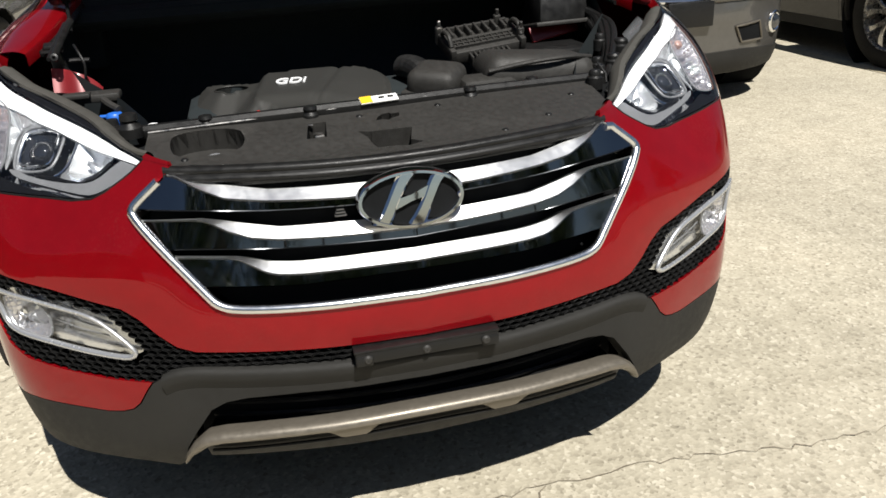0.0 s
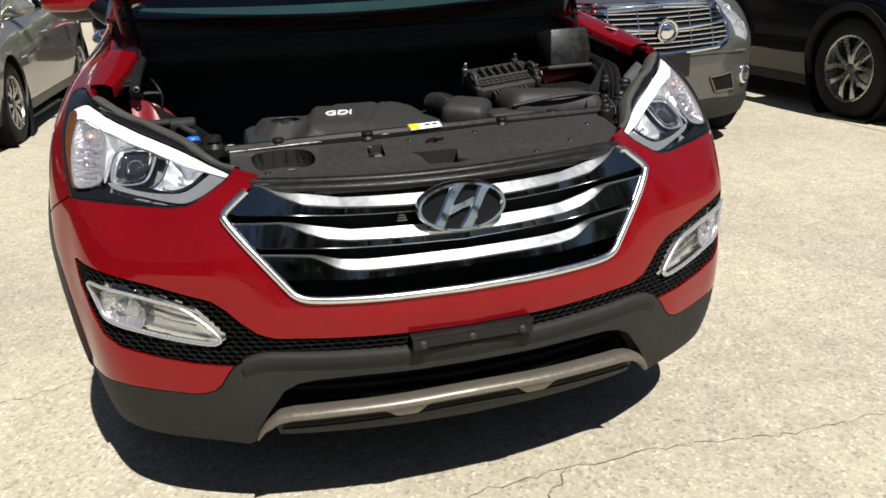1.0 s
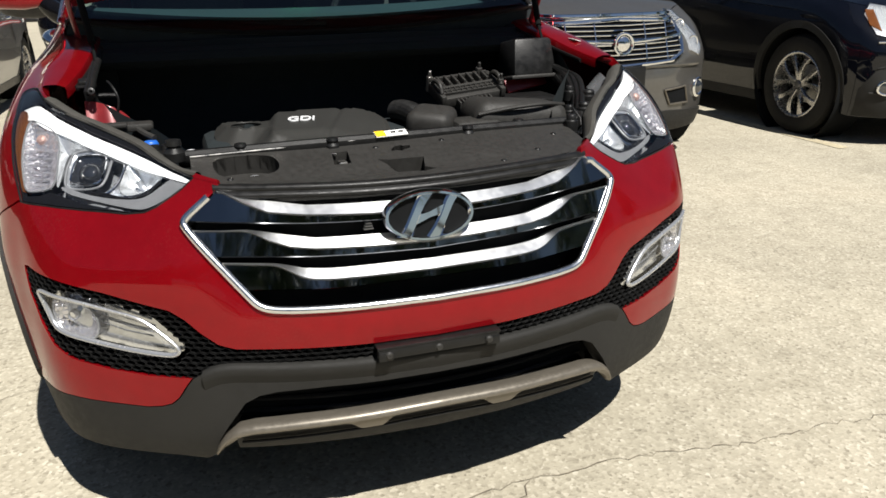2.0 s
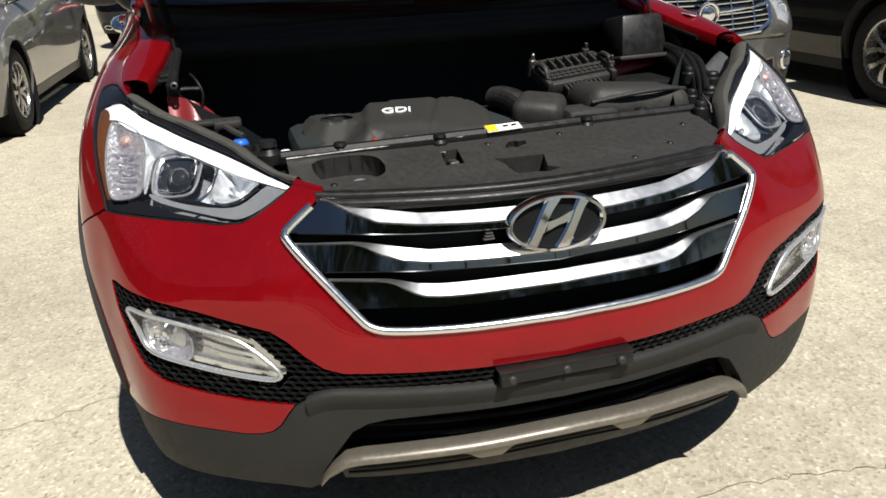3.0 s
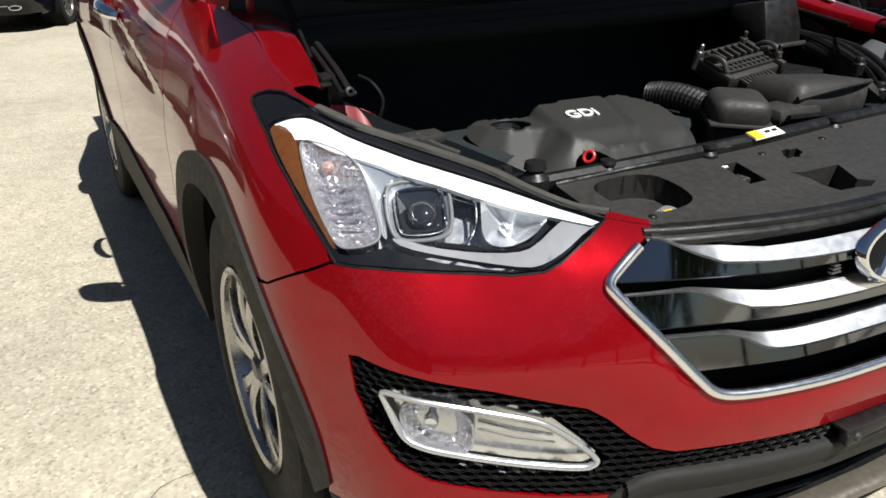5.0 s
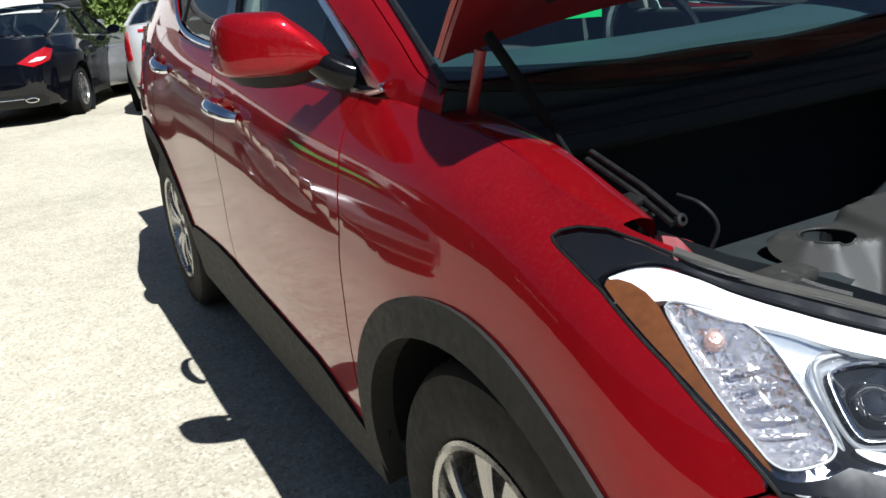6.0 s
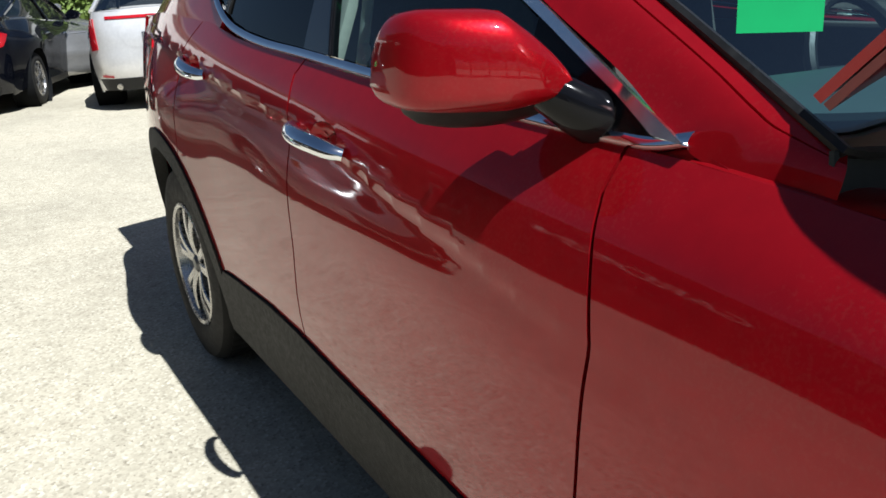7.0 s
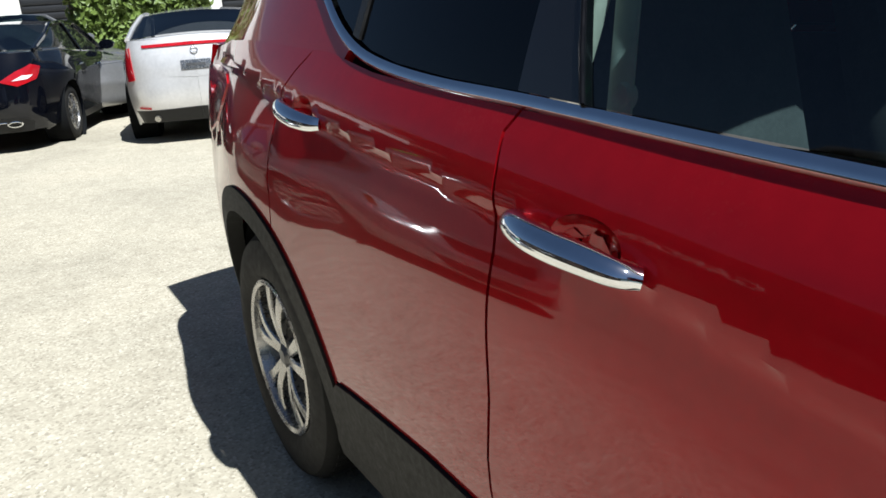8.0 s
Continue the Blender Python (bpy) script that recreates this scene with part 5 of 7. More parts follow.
COVER = Plate(lambda x, y: .856 + .14 * (y - .09) - .02 * x * x + .0012 * math.sin(x * 9) - .004 * math.exp(-((y - .16) / .03) ** 2))
cover_out = [(-.475, .345), (-.478, .215), (-.445, .172), (-.30, .122), (-.15, .098), (0, .090), (.15, .098), (.30, .122), (.445, .172), (.478, .215), (.490, .385), (.30, .372), (.10, .352), (-.20, .340)]
pockets = [rounded([(-.425, .325), (-.300, .325), (-.282, .255), (-.300, .195), (-.415, .195), (-.432, .260)], 2), [(-.158, .292), (-.121, .292), (-.128, .215), (-.168, .215)], [(-.066, .222), (-.040, .213), (.043, .211), (.030, .160), (.052, .140), (.020, .126), (-.004, .134), (-.040, .138), (-.050, .188)], [(-.004, .296), (.012, .300), (.016, .294), (.034, .294), (.030, .276), (.014, .270), (.006, .262), (-.006, .268), (-.020, .266), (-.016, .280)]]
cover = part("radiator_cover", panel(COVER, cover_out, .02, .035, 0, 0, holes=pockets), DUSTY, suv, "dusty black plastic radiator cover with moulded pockets")
for k, hole in enumerate(pockets):
    P, n = COVER.at(hole), len(hole)
    deep = .045 if k != 1 else .09
    verts = [tuple(a) for a in P[0]] + [tuple(a - b * deep) for a, b in zip(*P)]
    part("pocket", (verts, ring_faces(2, n) + [tuple(range(n, 2 * n))]), DUSTY if k != 1 else VOID, cover)
lip = []
for a in np.linspace(-.44, .44, 89):
    p = COVER.at([(a, .088 + .42 * a * a)])[0][0]
    for dy, dz in ((.016, .0015), (.004, .004), (-.006, .002), (-.010, -.004), (-.008, -.009), (-.012, -.011), (-.017, -.015), (-.018, -.020), (-.013, -.024), (.006, -.026)):
        lip.append((p[0], p[1] + dy, p[2] + dz))
part("cover_lip", (lip, ring_faces(89, 10, closed=False)), BLACK, cover, "black rubber lip with two beads", sharp=1.2)
part("hood_latch", join(box((-.140, .262, .858), (.022, .030, .02), .004), tube([(-.158, .290, .880), (-.148, .286, .880)], .002, 6)), METAL, cover)
bulb = part("work_light", lathe([(.001, .010), (.016, .008), (.022, 0), (.020, -.008)], 18, pose(-.345, .212, .850, 18, 0, 0)), PALE_TRIM, cover, "pale round cap in the pocket")
part("work_light_label", box((-.352, .206, .861), (.018, .010, .002), .001), YELLOW, bulb)
for x, y in ((-.40, .19), (-.05, .30), (.12, .31), (.22, .15), (.33, .20), (.42, .30)):
    p = COVER.at([(x, y)])[0][0]
    part("push_pin", lathe([(.001, .003), (.005, .0026), (.007, .001), (.008, -.002)], 10, pose(*p)), BLACK, cover)
for s in (-1, 1):
    part("corner_flap", panel(BODY, [(.438, .866), (.504, .871), (.510, .875), (.500, .883), (.44, .875)], .01, .01, .001, side=s), RED, suv)
beam = part("cross_beam", join(tube(smooth_line([(-.50, .372, .880), (-.25, .352, .888), (0, .352, .890), (.25, .372, .889), (.50, .395, .885)], 6), .022, 10, flat=.8), box((0, .40, .868), (.98, .05, .03), .01)), BLACK, suv, "black radiator cross beam")
part("rod", tube([(-.475, .340, .890), (-.10, .333, .899), (.10, .343, .901), (.30, .365, .899)], .0024, 8), METAL, beam)
label = part("service_label", moved(box((0, 0, 0), (.082, .026, .002)), pose(0, .340, .908, 18, -1, 4)), PAPER, beam, "white and yellow service label")
part("label_stripe", moved(box((-.028, 0, .002), (.025, .024, .002)), pose(0, .340, .908, 18, -1, 4)), YELLOW, label)
for k in range(2):
    part("label_bar", moved(box((.006 + k * .020, .002, .002), (.012, .006, .002)), pose(0, .340, .908, 18, -1, 4)), BLACK, label)
for x, y in ((-.147, .334), (.205, .352), (-.36, .352), (.36, .385)):
    part("rubber_stop", lathe([(.001, .020), (.013, .018), (.015, .012), (.012, .006), (.017, 0), (.017, -.012)], 14, pose(x, y, .892)), BLACK, beam)


for s in (-1, 1):
    # dusty rubber seal between lamp and bay
    line = smooth_line(along(BODY, [(.500, .880)] + [p for p in LAMP_TOP[::-1] if p[0] < .98 and p[1] > .87], .001, s), 4)
    pts = []
    for i, p in enumerate(line):
        a, b = Vector(line[max(i - 1, 0)]), Vector(line[min(i + 1, len(line) - 1)])
        d = (b - a).normalized()
        inn = Vector((-s * d.y, abs(d.x), 0)).normalized()
        w = (.042 if s < 0 else .036) * min(1, .55 + i / 30)
        for t, h in ((-.05, -.004), (.0, .002), (.3, .004), (.65, -.002), (1.0, -.018), (1.06, -.09)):
            pts.append(Vector(p) + inn * w * t + Vector((0, 0, h)))
    part("lamp_strip_seal", (pts, ring_faces(len(line), 6, closed=False)), SEAL, suv, "dusty grey rubber seal beside the headlamp")
    # inner wall
    wall = [(.455, .36), (.49, .45), (.545, .56), (.62, .665), (.695, .75), (.715, .85), (.715, 1.25)]
    tops = [.875, .895, .92, .945, .985, 1.02, 1.08]
    wall_pts = [(s * x, y, z) for (x, y), t in zip(wall, tops) for z in (t, t - .10, .45)]
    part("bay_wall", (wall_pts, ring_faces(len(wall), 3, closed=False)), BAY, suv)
    part("wing_edge_seal", tube(smooth_line([(s * .728, .74, 1.010), (s * .704, .86, 1.034), (s * .688, 1.0, 1.062), (s * .680, 1.15, 1.085)], 5), .009, 8, flat=.6), BLACK, suv)
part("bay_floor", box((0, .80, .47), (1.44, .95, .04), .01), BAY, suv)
# plain box, widened to stop bright ground showing through the grille
part("radiator", box((0, .36, .575), (1.18, .05, .57), .01), VOID, suv, "plain black box for the radiator, widened to block daylight")
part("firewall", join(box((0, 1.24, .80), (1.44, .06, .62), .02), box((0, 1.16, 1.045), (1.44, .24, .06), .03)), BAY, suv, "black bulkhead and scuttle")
# added boxes close the holes where bright ground showed through
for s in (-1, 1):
    part("scuttle_end_block", box((s * .715, 1.215, 1.00), (.13, .15, .20), .02), BAY, suv)
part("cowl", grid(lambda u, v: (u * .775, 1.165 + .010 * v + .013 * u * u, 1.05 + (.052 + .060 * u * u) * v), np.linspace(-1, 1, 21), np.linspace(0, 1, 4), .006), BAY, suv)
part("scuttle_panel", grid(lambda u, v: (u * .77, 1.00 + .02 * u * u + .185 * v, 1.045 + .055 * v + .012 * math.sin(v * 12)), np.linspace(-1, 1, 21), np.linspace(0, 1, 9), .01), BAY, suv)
for x0, x1 in ((-.62, .02), (-.05, .60)):
    part("wiper", tube([(x0, 1.27, 1.135), ((x0 + x1) / 2, 1.22, 1.13), (x1, 1.20, 1.125)], .007, 6), BLACK, suv)


def step_to(t):
    t = min(1.0, max(0.0, t))
    return t * t * (3 - 2 * t)


COVER_RIM = [(-.374, .800), (-.362, .745), (-.338, .708), (-.290, .697), (-.262, .680), (-.252, .640), (-.258, .585), (-.225, .572), (-.195, .540), (-.05, .548), (.015, .562), (.050, .590), (.066, .64), (.074, .70), (.062, .765), (.035, .790), (-.02, .782), (-.05, .790), (-.155, .786), (-.235, .776), (-.29, .792), (-.345, .810)]
COVER_EDGE = [(-.386, .800), (-.347, .819), (-.29, .802), (-.235, .785), (-.155, .795), (-.05, .800), (-.02, .791), (.04, .800), (.072, .772), (.084, .70), (.078, .63), (.062, .575), (.035, .535), (-.05, .516), (-.14, .504), (-.200, .504), (-.214, .532), (-.228, .556), (-.254, .564), (-.276, .554), (-.292, .522), (-.312, .513), (-.333, .524), (-.330, .552), (-.340, .570), (-.356, .578), (-.374, .61), (-.391, .68), (-.398, .76)]


def off_line(x, y, line):
    """How far a place lies from a line, and on which side."""
    best, sign = 9.0, 1.0
    for (ax, ay), (bx, by) in zip(line, line[1:]):
        dx, dy = bx - ax, by - ay
        t = min(1, max(0, ((x - ax) * dx + (y - ay) * dy) / (dx * dx + dy * dy)))
        d = math.hypot(x - ax - t * dx, y - ay - t * dy)
        if d < best:
            best, sign = d, (1.0 if (x - ax) * dy - (y - ay) * dx < 0 else -1.0)
    return best, sign


def engine_top(x, y):
    """A low shelf round the filler hole, a raised middle, a groove, and a flank that falls away; the skirt slopes down outside the rim."""
    d, s = off_line(x, y, [(-.225, .84), (-.232, .779), (-.243, .70), (-.256, .62), (-.27, .54), (-.28, .48)])
    z = .884 + (.013 + .11 * (y - .69)) * step_to(.5 + s * d / .026)
    d, s = off_line(x, y, [(-.020, .84), (-.033, .786), (-.07, .69), (-.10, .61), (-.126, .541), (-.135, .48)])
    z -= .006 * math.exp(-(d / .009) ** 2)
    if s > 0:
        z -= .014 * step_to(d / .10) + .022 * step_to((.72 - y) / .18) * step_to(d / .08)
    z -= .016 * step_to((.610 - y) / .06)
    d = off_line(x, y, COVER_RIM + COVER_RIM[:1])[0]
    if not inside(np.array([(x, y)]), COVER_RIM)[0]:
        return z - .002 - d * (.80 if x < -.25 else .55)
    return z + .0015 * math.exp(-(d / .004) ** 2)


def engine_cover():
    """Moulded engine cover with a raised middle and a filler hole."""
    top = Plate(engine_top)
    hole = [(-.310 + .041 * math.cos(a) * .68 - .045 * math.sin(a) * .73, .742 + .041 * math.cos(a) * .73 + .045 * math.sin(a) * .68) for a in np.linspace(0, 2 * math.pi, 33)[:-1]]
    ob = part("engine_cover", panel(top, smooth_line(COVER_EDGE, 3, closed=True), .0075, .030, 0, 0, holes=[hole]), ENGINE_TOP, suv, "dusty black moulded engine cover", sharp=.9)
    rim = [Vector(p) for p in top.at(hole)[0]]
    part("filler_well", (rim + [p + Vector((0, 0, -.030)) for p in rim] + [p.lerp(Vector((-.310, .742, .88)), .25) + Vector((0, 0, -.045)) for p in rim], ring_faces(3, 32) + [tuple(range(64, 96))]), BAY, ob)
    part("filler_rim", tube([p - Vector((0, 0, .001)) for p in rim], .0022, 8, closed=True), ENGINE_TOP, ob)
    curve = bpy.data.curves.new("lettering", "FONT")
    curve.body, curve.size, curve.extrude, curve.offset = "GDi", .046, .0015, .0008
    curve.shear = .15
    letter = new("lettering", curve)
    me = bpy.data.meshes.new_from_object(letter)
    bpy.data.objects.remove(letter)
    me.materials.append(WHITE)
    word = new("lettering", me)
    word.parent = ob
    word.matrix_basis = pose(-.205, .676, engine_top(-.16, .676) + .002, 6.5, 0, -5) @ Matrix.Diagonal((.98, 1.25, 1, 1))
    return ob


engine_cover()
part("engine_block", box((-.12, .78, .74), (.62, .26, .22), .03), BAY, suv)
part("dipstick_ring", tube([(-.256 + .011 * (.45 * math.cos(a) + .45 * math.sin(a)), .538 + .011 * (-.85 * math.cos(a) + .15 * math.sin(a)), .854 + .010 * math.sin(a)) for a in np.linspace(0, 2 * math.pi, 21)[:-1]], .0035, 8, closed=True), material("red_ring_plastic", (.5, .02, .015), .4, grain=.1), suv)
# intake: bellows, resonator, air box
ripple = smooth_line([(.150, .830, .878), (.160, .785, .885), (.170, .725, .885), (.178, .660, .876)], 10)
part("intake_bellows", tube(ripple, [.030 + .0035 * (k % 2) for k in range(len(ripple))], 18), BLACK, suv, "ribbed black intake hose", sharp=.3)
resonator = part("resonator", moved(join(box((0, 0, .006), (.128, .128, .075), .028, seg=4), box((0, 0, -.06), (.115, .115, .09), .02)), pose(.185, .585, .878, 6, 4, -32)), DUSTY, suv, "dusty black intake resonator")
part("resonator_rim", moved(box((0, 0, -.012), (.142, .142, .010), .004), pose(.185, .585, .878, 6, 4, -32)), DUSTY, resonator)
air = part("air_box", join(moved(box((0, 0, 0), (.30, .20, .085), .035, seg=4, taper=.9), pose(.440, .600, .885, -3, 5, -3)), box((.43, .60, .80), (.32, .24, .14), .03), box((.30, .545, .868), (.14, .09, .05), .02)), DUSTY, suv, "dusty black air filter box")
part("air_box_ridge", tube(smooth_line([(.30, .520, .905), (.40, .500, .921), (.50, .505, .924), (.57, .540, .912)], 5), .006, 8), DUSTY, air)
part("duct_lip", tube(smooth_line([(.24, .49, .872), (.36, .455, .876), (.52, .46, .872)], 5), .016, 8, flat=.5), BLACK, air)
# finned control unit
ecu = part("control_unit", moved(box((0, 0, 0), (.19, .105, .035), .006), pose(.345, .745, .935, 20, -4, 6)), DUSTY, suv, "finned black engine control unit")
M = pose(.345, .745, .935, 20, -4, 6)
for k in range(7):
    part("fin", moved(box((-.075 + .025 * k, .030, .022), (.007, .048, .030), .002), M), DUSTY, ecu)
part("fin_rail", moved(join(box((0, .054, .020), (.19, .008, .026), .002), box((0, .004, .018), (.19, .008, .018), .002)), M), DUSTY, ecu)
part("cell_band", moved(join(box((0, -.018, .016), (.17, .036, .012), .002), *[box((-.076 + .017 * k, -.018, .024), (.004, .034, .006), .001) for k in range(10)], *[box((0, y, .024), (.168, .004, .006), .001) for y in (-.034, -.018, -.002)]), M), DUSTY, ecu)
for k in range(9):
    part("lower_fin", moved(box((-.052 + .013 * k, -.058, -.002), (.006, .040, .030), .002), M), DUSTY, ecu)
for x in (-.098, .098):
    part("end_rail", moved(join(box((x, .0, .012), (.016, .120, .034), .004), tube(smooth_line([(x, -.040, .03), (x, -.020, .050), (x, .010, .048), (x, .030, .032)], 4), .006, 8)), M), DUSTY, ecu)
for x, y in ((-.100, .048), (.070, .056), (.100, -.030)):
    part("mount", moved(join(box((x, y, .020), (.018, .018, .050), .004), lathe([(.001, .062), (.005, .060), (.006, .03)], 8, pose(x, y, 0))), M), METAL if x < -.09 else DUSTY, ecu)
# right rear corner: fuse box, red inner wing
fuse = part("fuse_box", moved(box((0, 0, 0), (.165, .14, .12), .010, taper=.80), pose(.625, .925, 1.005, -10, 0, 4)), BLACK, suv, "black fuse box")
part("fuse_box_lip", moved(box((0, -.006, -.062), (.20, .165, .012), .004), pose(.625, .925, 1.005, -10, 0, 4)), DUSTY, fuse)
part("inner_wing", moved(box((0, 0, 0), (.15, .012, .045), .004), pose(.60, .872, .935, -28, -8, 8)), RED_DULL, suv, "red inner wing panel")
part("inner_wing", tube(smooth_line([(.745, .86, 1.035), (.765, .74, 1.020), (.795, .66, 1.010)], 5), .012, 8, flat=.5), RED_DULL, suv)
part("wing_sticker", moved(box((0, 0, 0), (.022, .040, .002)), pose(.757, .84, 1.066, 5, 14, 8)), PAPER, suv)
battery = part("battery", box((.56, .80, .825), (.20, .16, .16), .01), BLACK, suv)
for x, y, z, r in ((.499, .352, .905, .020), (.535, .40, .905, .016), (.60, .47, .915, .024), (.655, .55, .935, .026), (.58, .52, .90, .02), (.63, .62, .94, .018)):
    part("reservoir_cap", lathe([(.001, .014), (r * .55, .013), (r * .7, .008), (r * .7, 0), (r * .9, -.004), (r * .9, -.03)], 16, pose(x, y, z)), BLACK, suv)
part("cap_hook", tube([(.515, .375, .93), (.53, .36, .905), (.525, .345, .888)], .0025, 6), BLACK, suv)
for k in range(6):
    part("bay_pipe", tube(smooth_line([(.56 + .02 * k, .42 + .05 * k, .88), (.62 + .012 * k, .52 + .045 * k, .925), (.69 + .003 * k, .68 + .05 * k, .965), (.70, .86, .98)], 5), .008 + .002 * (k % 3), 8), BLACK, suv)
# left corner: washer cap, red inner wing, bracket
part("washer_cap", lathe([(.001, .012), (.015, .010), (.019, .004), (.019, -.004), (.014, -.012), (.012, -.05)], 18, pose(-.560, .520, .890)), BLUE, suv, "blue washer reservoir cap")
part("washer_cap_tab", box((-.582, .526, .894), (.022, .014, .005), .002), BLUE, suv)
part("bonnet_stop", join(lathe([(.001, .030), (.017, .028), (.019, .016), (.014, .012), (.024, 0), (.024, -.02)], 16, pose(-.508, .352, .902)), box((-.535, .385, .888), (.07, .05, .02), .006), lathe([(.001, .02), (.012, .018), (.014, 0)], 12, pose(-.55, .41, .892)), lathe([(.001, .016), (.010, .014), (.012, 0)], 12, pose(-.525, .415, .895))), BLACK, suv, "black rubber bonnet stop on its bracket")
part("white_cap", lathe([(.001, .010), (.010, .008), (.012, -.006)], 12, pose(-.470, .404, .885)), WHITE, suv)
part("inner_wing", grid(lambda u, v: (-.712 + .108 * u, .700 - .02 * u + .03 * v + .006 * math.sin(u * 9), .925 - .012 * u + (.052 - .040 * u ** 3) * v), np.linspace(0, 1, 12), np.linspace(0, 1, 6), .006), RED_DULL, suv, "red inner wing panel")
part("brace", join(box((-.60, .60, .925), (.10, .05, .02), .006), box((-.64, .575, .935), (.06, .03, .012), .004), tube(smooth_line([(-.60, .60, .93), (-.575, .56, .915), (-.55, .53, .905)], 4), .008, 8)), DUSTY, suv)
part("hose", tube(smooth_line([(-.635, .690, .945), (-.628, .682, .985), (-.640, .700, 1.015), (-.652, .735, 1.025)], 6), .0032, 8), BLACK, suv)
wing_bracket = part("wing_bracket", join(moved(box((0, 0, 0), (.040, .034, .012), .004, taper=.9), pose(-.706, .762, 1.024, 10, 0, 6)), moved(box((0, 0, 0), (.050, .044, .005), .002), pose(-.705, .755, 1.016, 10, 0, 6))), BLACK, suv, "dusty black bracket")
part("bracket_arm", join(tube([(-.676, .890, 1.066), (-.684, .770, 1.036), (-.690, .690, 1.008)], .009, 12, flat=.7), tube([(-.690, .885, 1.060), (-.698, .768, 1.030), (-.704, .690, 1.003)], .005, 8), lathe([(.004, .004), (.009, .003), (.010, -.003), (.004, -.004)], 12, pose(-.690, .688, 1.007, 70, 0, 0))), BLACK, wing_bracket)
part("bracket_foot", moved(box((0, 0, 0), (.034, .026, .066), .006, taper=.8), pose(-.698, .757, .982, 8, -8, 6)), BLACK, wing_bracket)
part("cross_pipe", tube([(-.705, .80, .980), (-.670, .802, .981), (-.636, .80, .979)], .006, 8), BLACK, suv)


# ---- ground
def concrete():
    m = bpy.data.materials.new("worn_concrete")
    m.use_nodes = True
    nt = m.node_tree
    b = nt.nodes["Principled BSDF"]
    where = nt.nodes.new("ShaderNodeTexCoord")

    def noise_tex(scale, detail=6, rough=.6):
        n = nt.nodes.new("ShaderNodeTexNoise")
        n.inputs["Scale"].default_value, n.inputs["Detail"].default_value, n.inputs["Roughness"].default_value = scale, detail, rough
        nt.links.new(where.outputs["Object"], n.inputs["Vector"])
        return n

    def ramp(src, stops):
        r = nt.nodes.new("ShaderNodeValToRGB")
        while len(r.color_ramp.elements) < len(stops):
            r.color_ramp.elements.new(.5)
        for e, (p, c) in zip(r.color_ramp.elements, stops):
            e.position, e.color = p, (*c, 1)
        nt.links.new(src, r.inputs[0])
        return r

    def mix(kind, fac, a, c):
        n = nt.nodes.new("ShaderNodeMix")
        n.data_type, n.blend_type = "RGBA", kind
        n.inputs[0].default_value = fac
        nt.links.new(a, n.inputs[6])
        nt.links.new(c, n.inputs[7])
        return n.outputs[2]

    stone = nt.nodes.new("ShaderNodeTexVoronoi")
    stone.inputs["Scale"].default_value = 95
    nt.links.new(where.outputs["Object"], stone.inputs["Vector"])
    grit = ramp(stone.outputs["Color"], [(.0, (.27, .24, .185)), (.3, (.43, .39, .31)), (.7, (.49, .445, .355)), (1, (.66, .61, .51))])
    large = ramp(noise_tex(.7, 5).outputs["Fac"], [(.3, (.76, .76, .73)), (.55, (.94, .94, .905)), (.75, (1.01, .995, .95))])
    mid = ramp(noise_tex(9, 6).outputs["Fac"], [(.3, (.78, .77, .75)), (.6, (1, 1, 1))])
    dark = ramp(noise_tex(46, 3).outputs["Fac"], [(.27, (.42, .40, .37)), (.36, (1, 1, 1))])
    col = mix("MULTIPLY", 1, grit.outputs[0], large.outputs[0])
    col = mix("MULTIPLY", .7, col, mid.outputs[0])
    col = mix("MULTIPLY", .65, col, dark.outputs[0])
    pits = ramp(noise_tex(90, 2).outputs["Fac"], [(.26, (.25, .23, .20)), (.33, (1, 1, 1))])
    col = mix("MULTIPLY", .8, col, pits.outputs[0])
    nt.links.new(col, b.inputs["Base Color"])
    b.inputs["Roughness"].default_value = .85
    bp = nt.nodes.new("ShaderNodeBump")
    bp.inputs["Strength"].default_value, bp.inputs["Distance"].default_value = .32, .004
    nt.links.new(stone.outputs["Distance"], bp.inputs["Height"])
    nt.links.new(bp.outputs[0], b.inputs["Normal"])
    return m


CONCRETE = concrete()
CRACK = material("crack_dirt", (.20, .17, .125), .95, grain=.4, scale=80)
LINE_PAINT = material("worn_yellow_line_paint", (.46, .40, .27), .85, grain=.35, scale=40, bump=.2)


ground = part("ground", ([(-400, -400, 0), (400, -400, 0), (400, 400, 0), (-400, 400, 0)], [(0, 1, 2, 3)]), CONCRETE, None, "pale worn concrete car park with fine cracks", smooth=False)
tagged(ground, category="ground", kind="structure")


def crack(points, width):
    rng = random.Random(len(points) * 7 + int(points[0][0] * 100))
    line = []
    for a, b in zip(points, points[1:]):
        n = max(2, int(math.dist(a, b) / .03))
        line += [(a[0] + (b[0] - a[0]) * k / n + rng.uniform(-.012, .012), a[1] + (b[1] - a[1]) * k / n + rng.uniform(-.012, .012)) for k in range(n)]
    v = []
    for i, p in enumerate(line):
        q = line[min(i + 1, len(line) - 1)]
        o = line[max(i - 1, 0)]
        d = Vector((q[0] - o[0], q[1] - o[1])).normalized()
        w = width * rng.uniform(.25, 1)
        v += [(p[0] - d.y * w, p[1] + d.x * w, .004), (p[0] + d.y * w, p[1] - d.x * w, .004)]
    f = [(2 * i, 2 * i + 1, 2 * i + 3, 2 * i + 2) for i in range(len(line) - 1)]
    part("crack", (v, f), CRACK, ground, "thin dark crack", smooth=False)


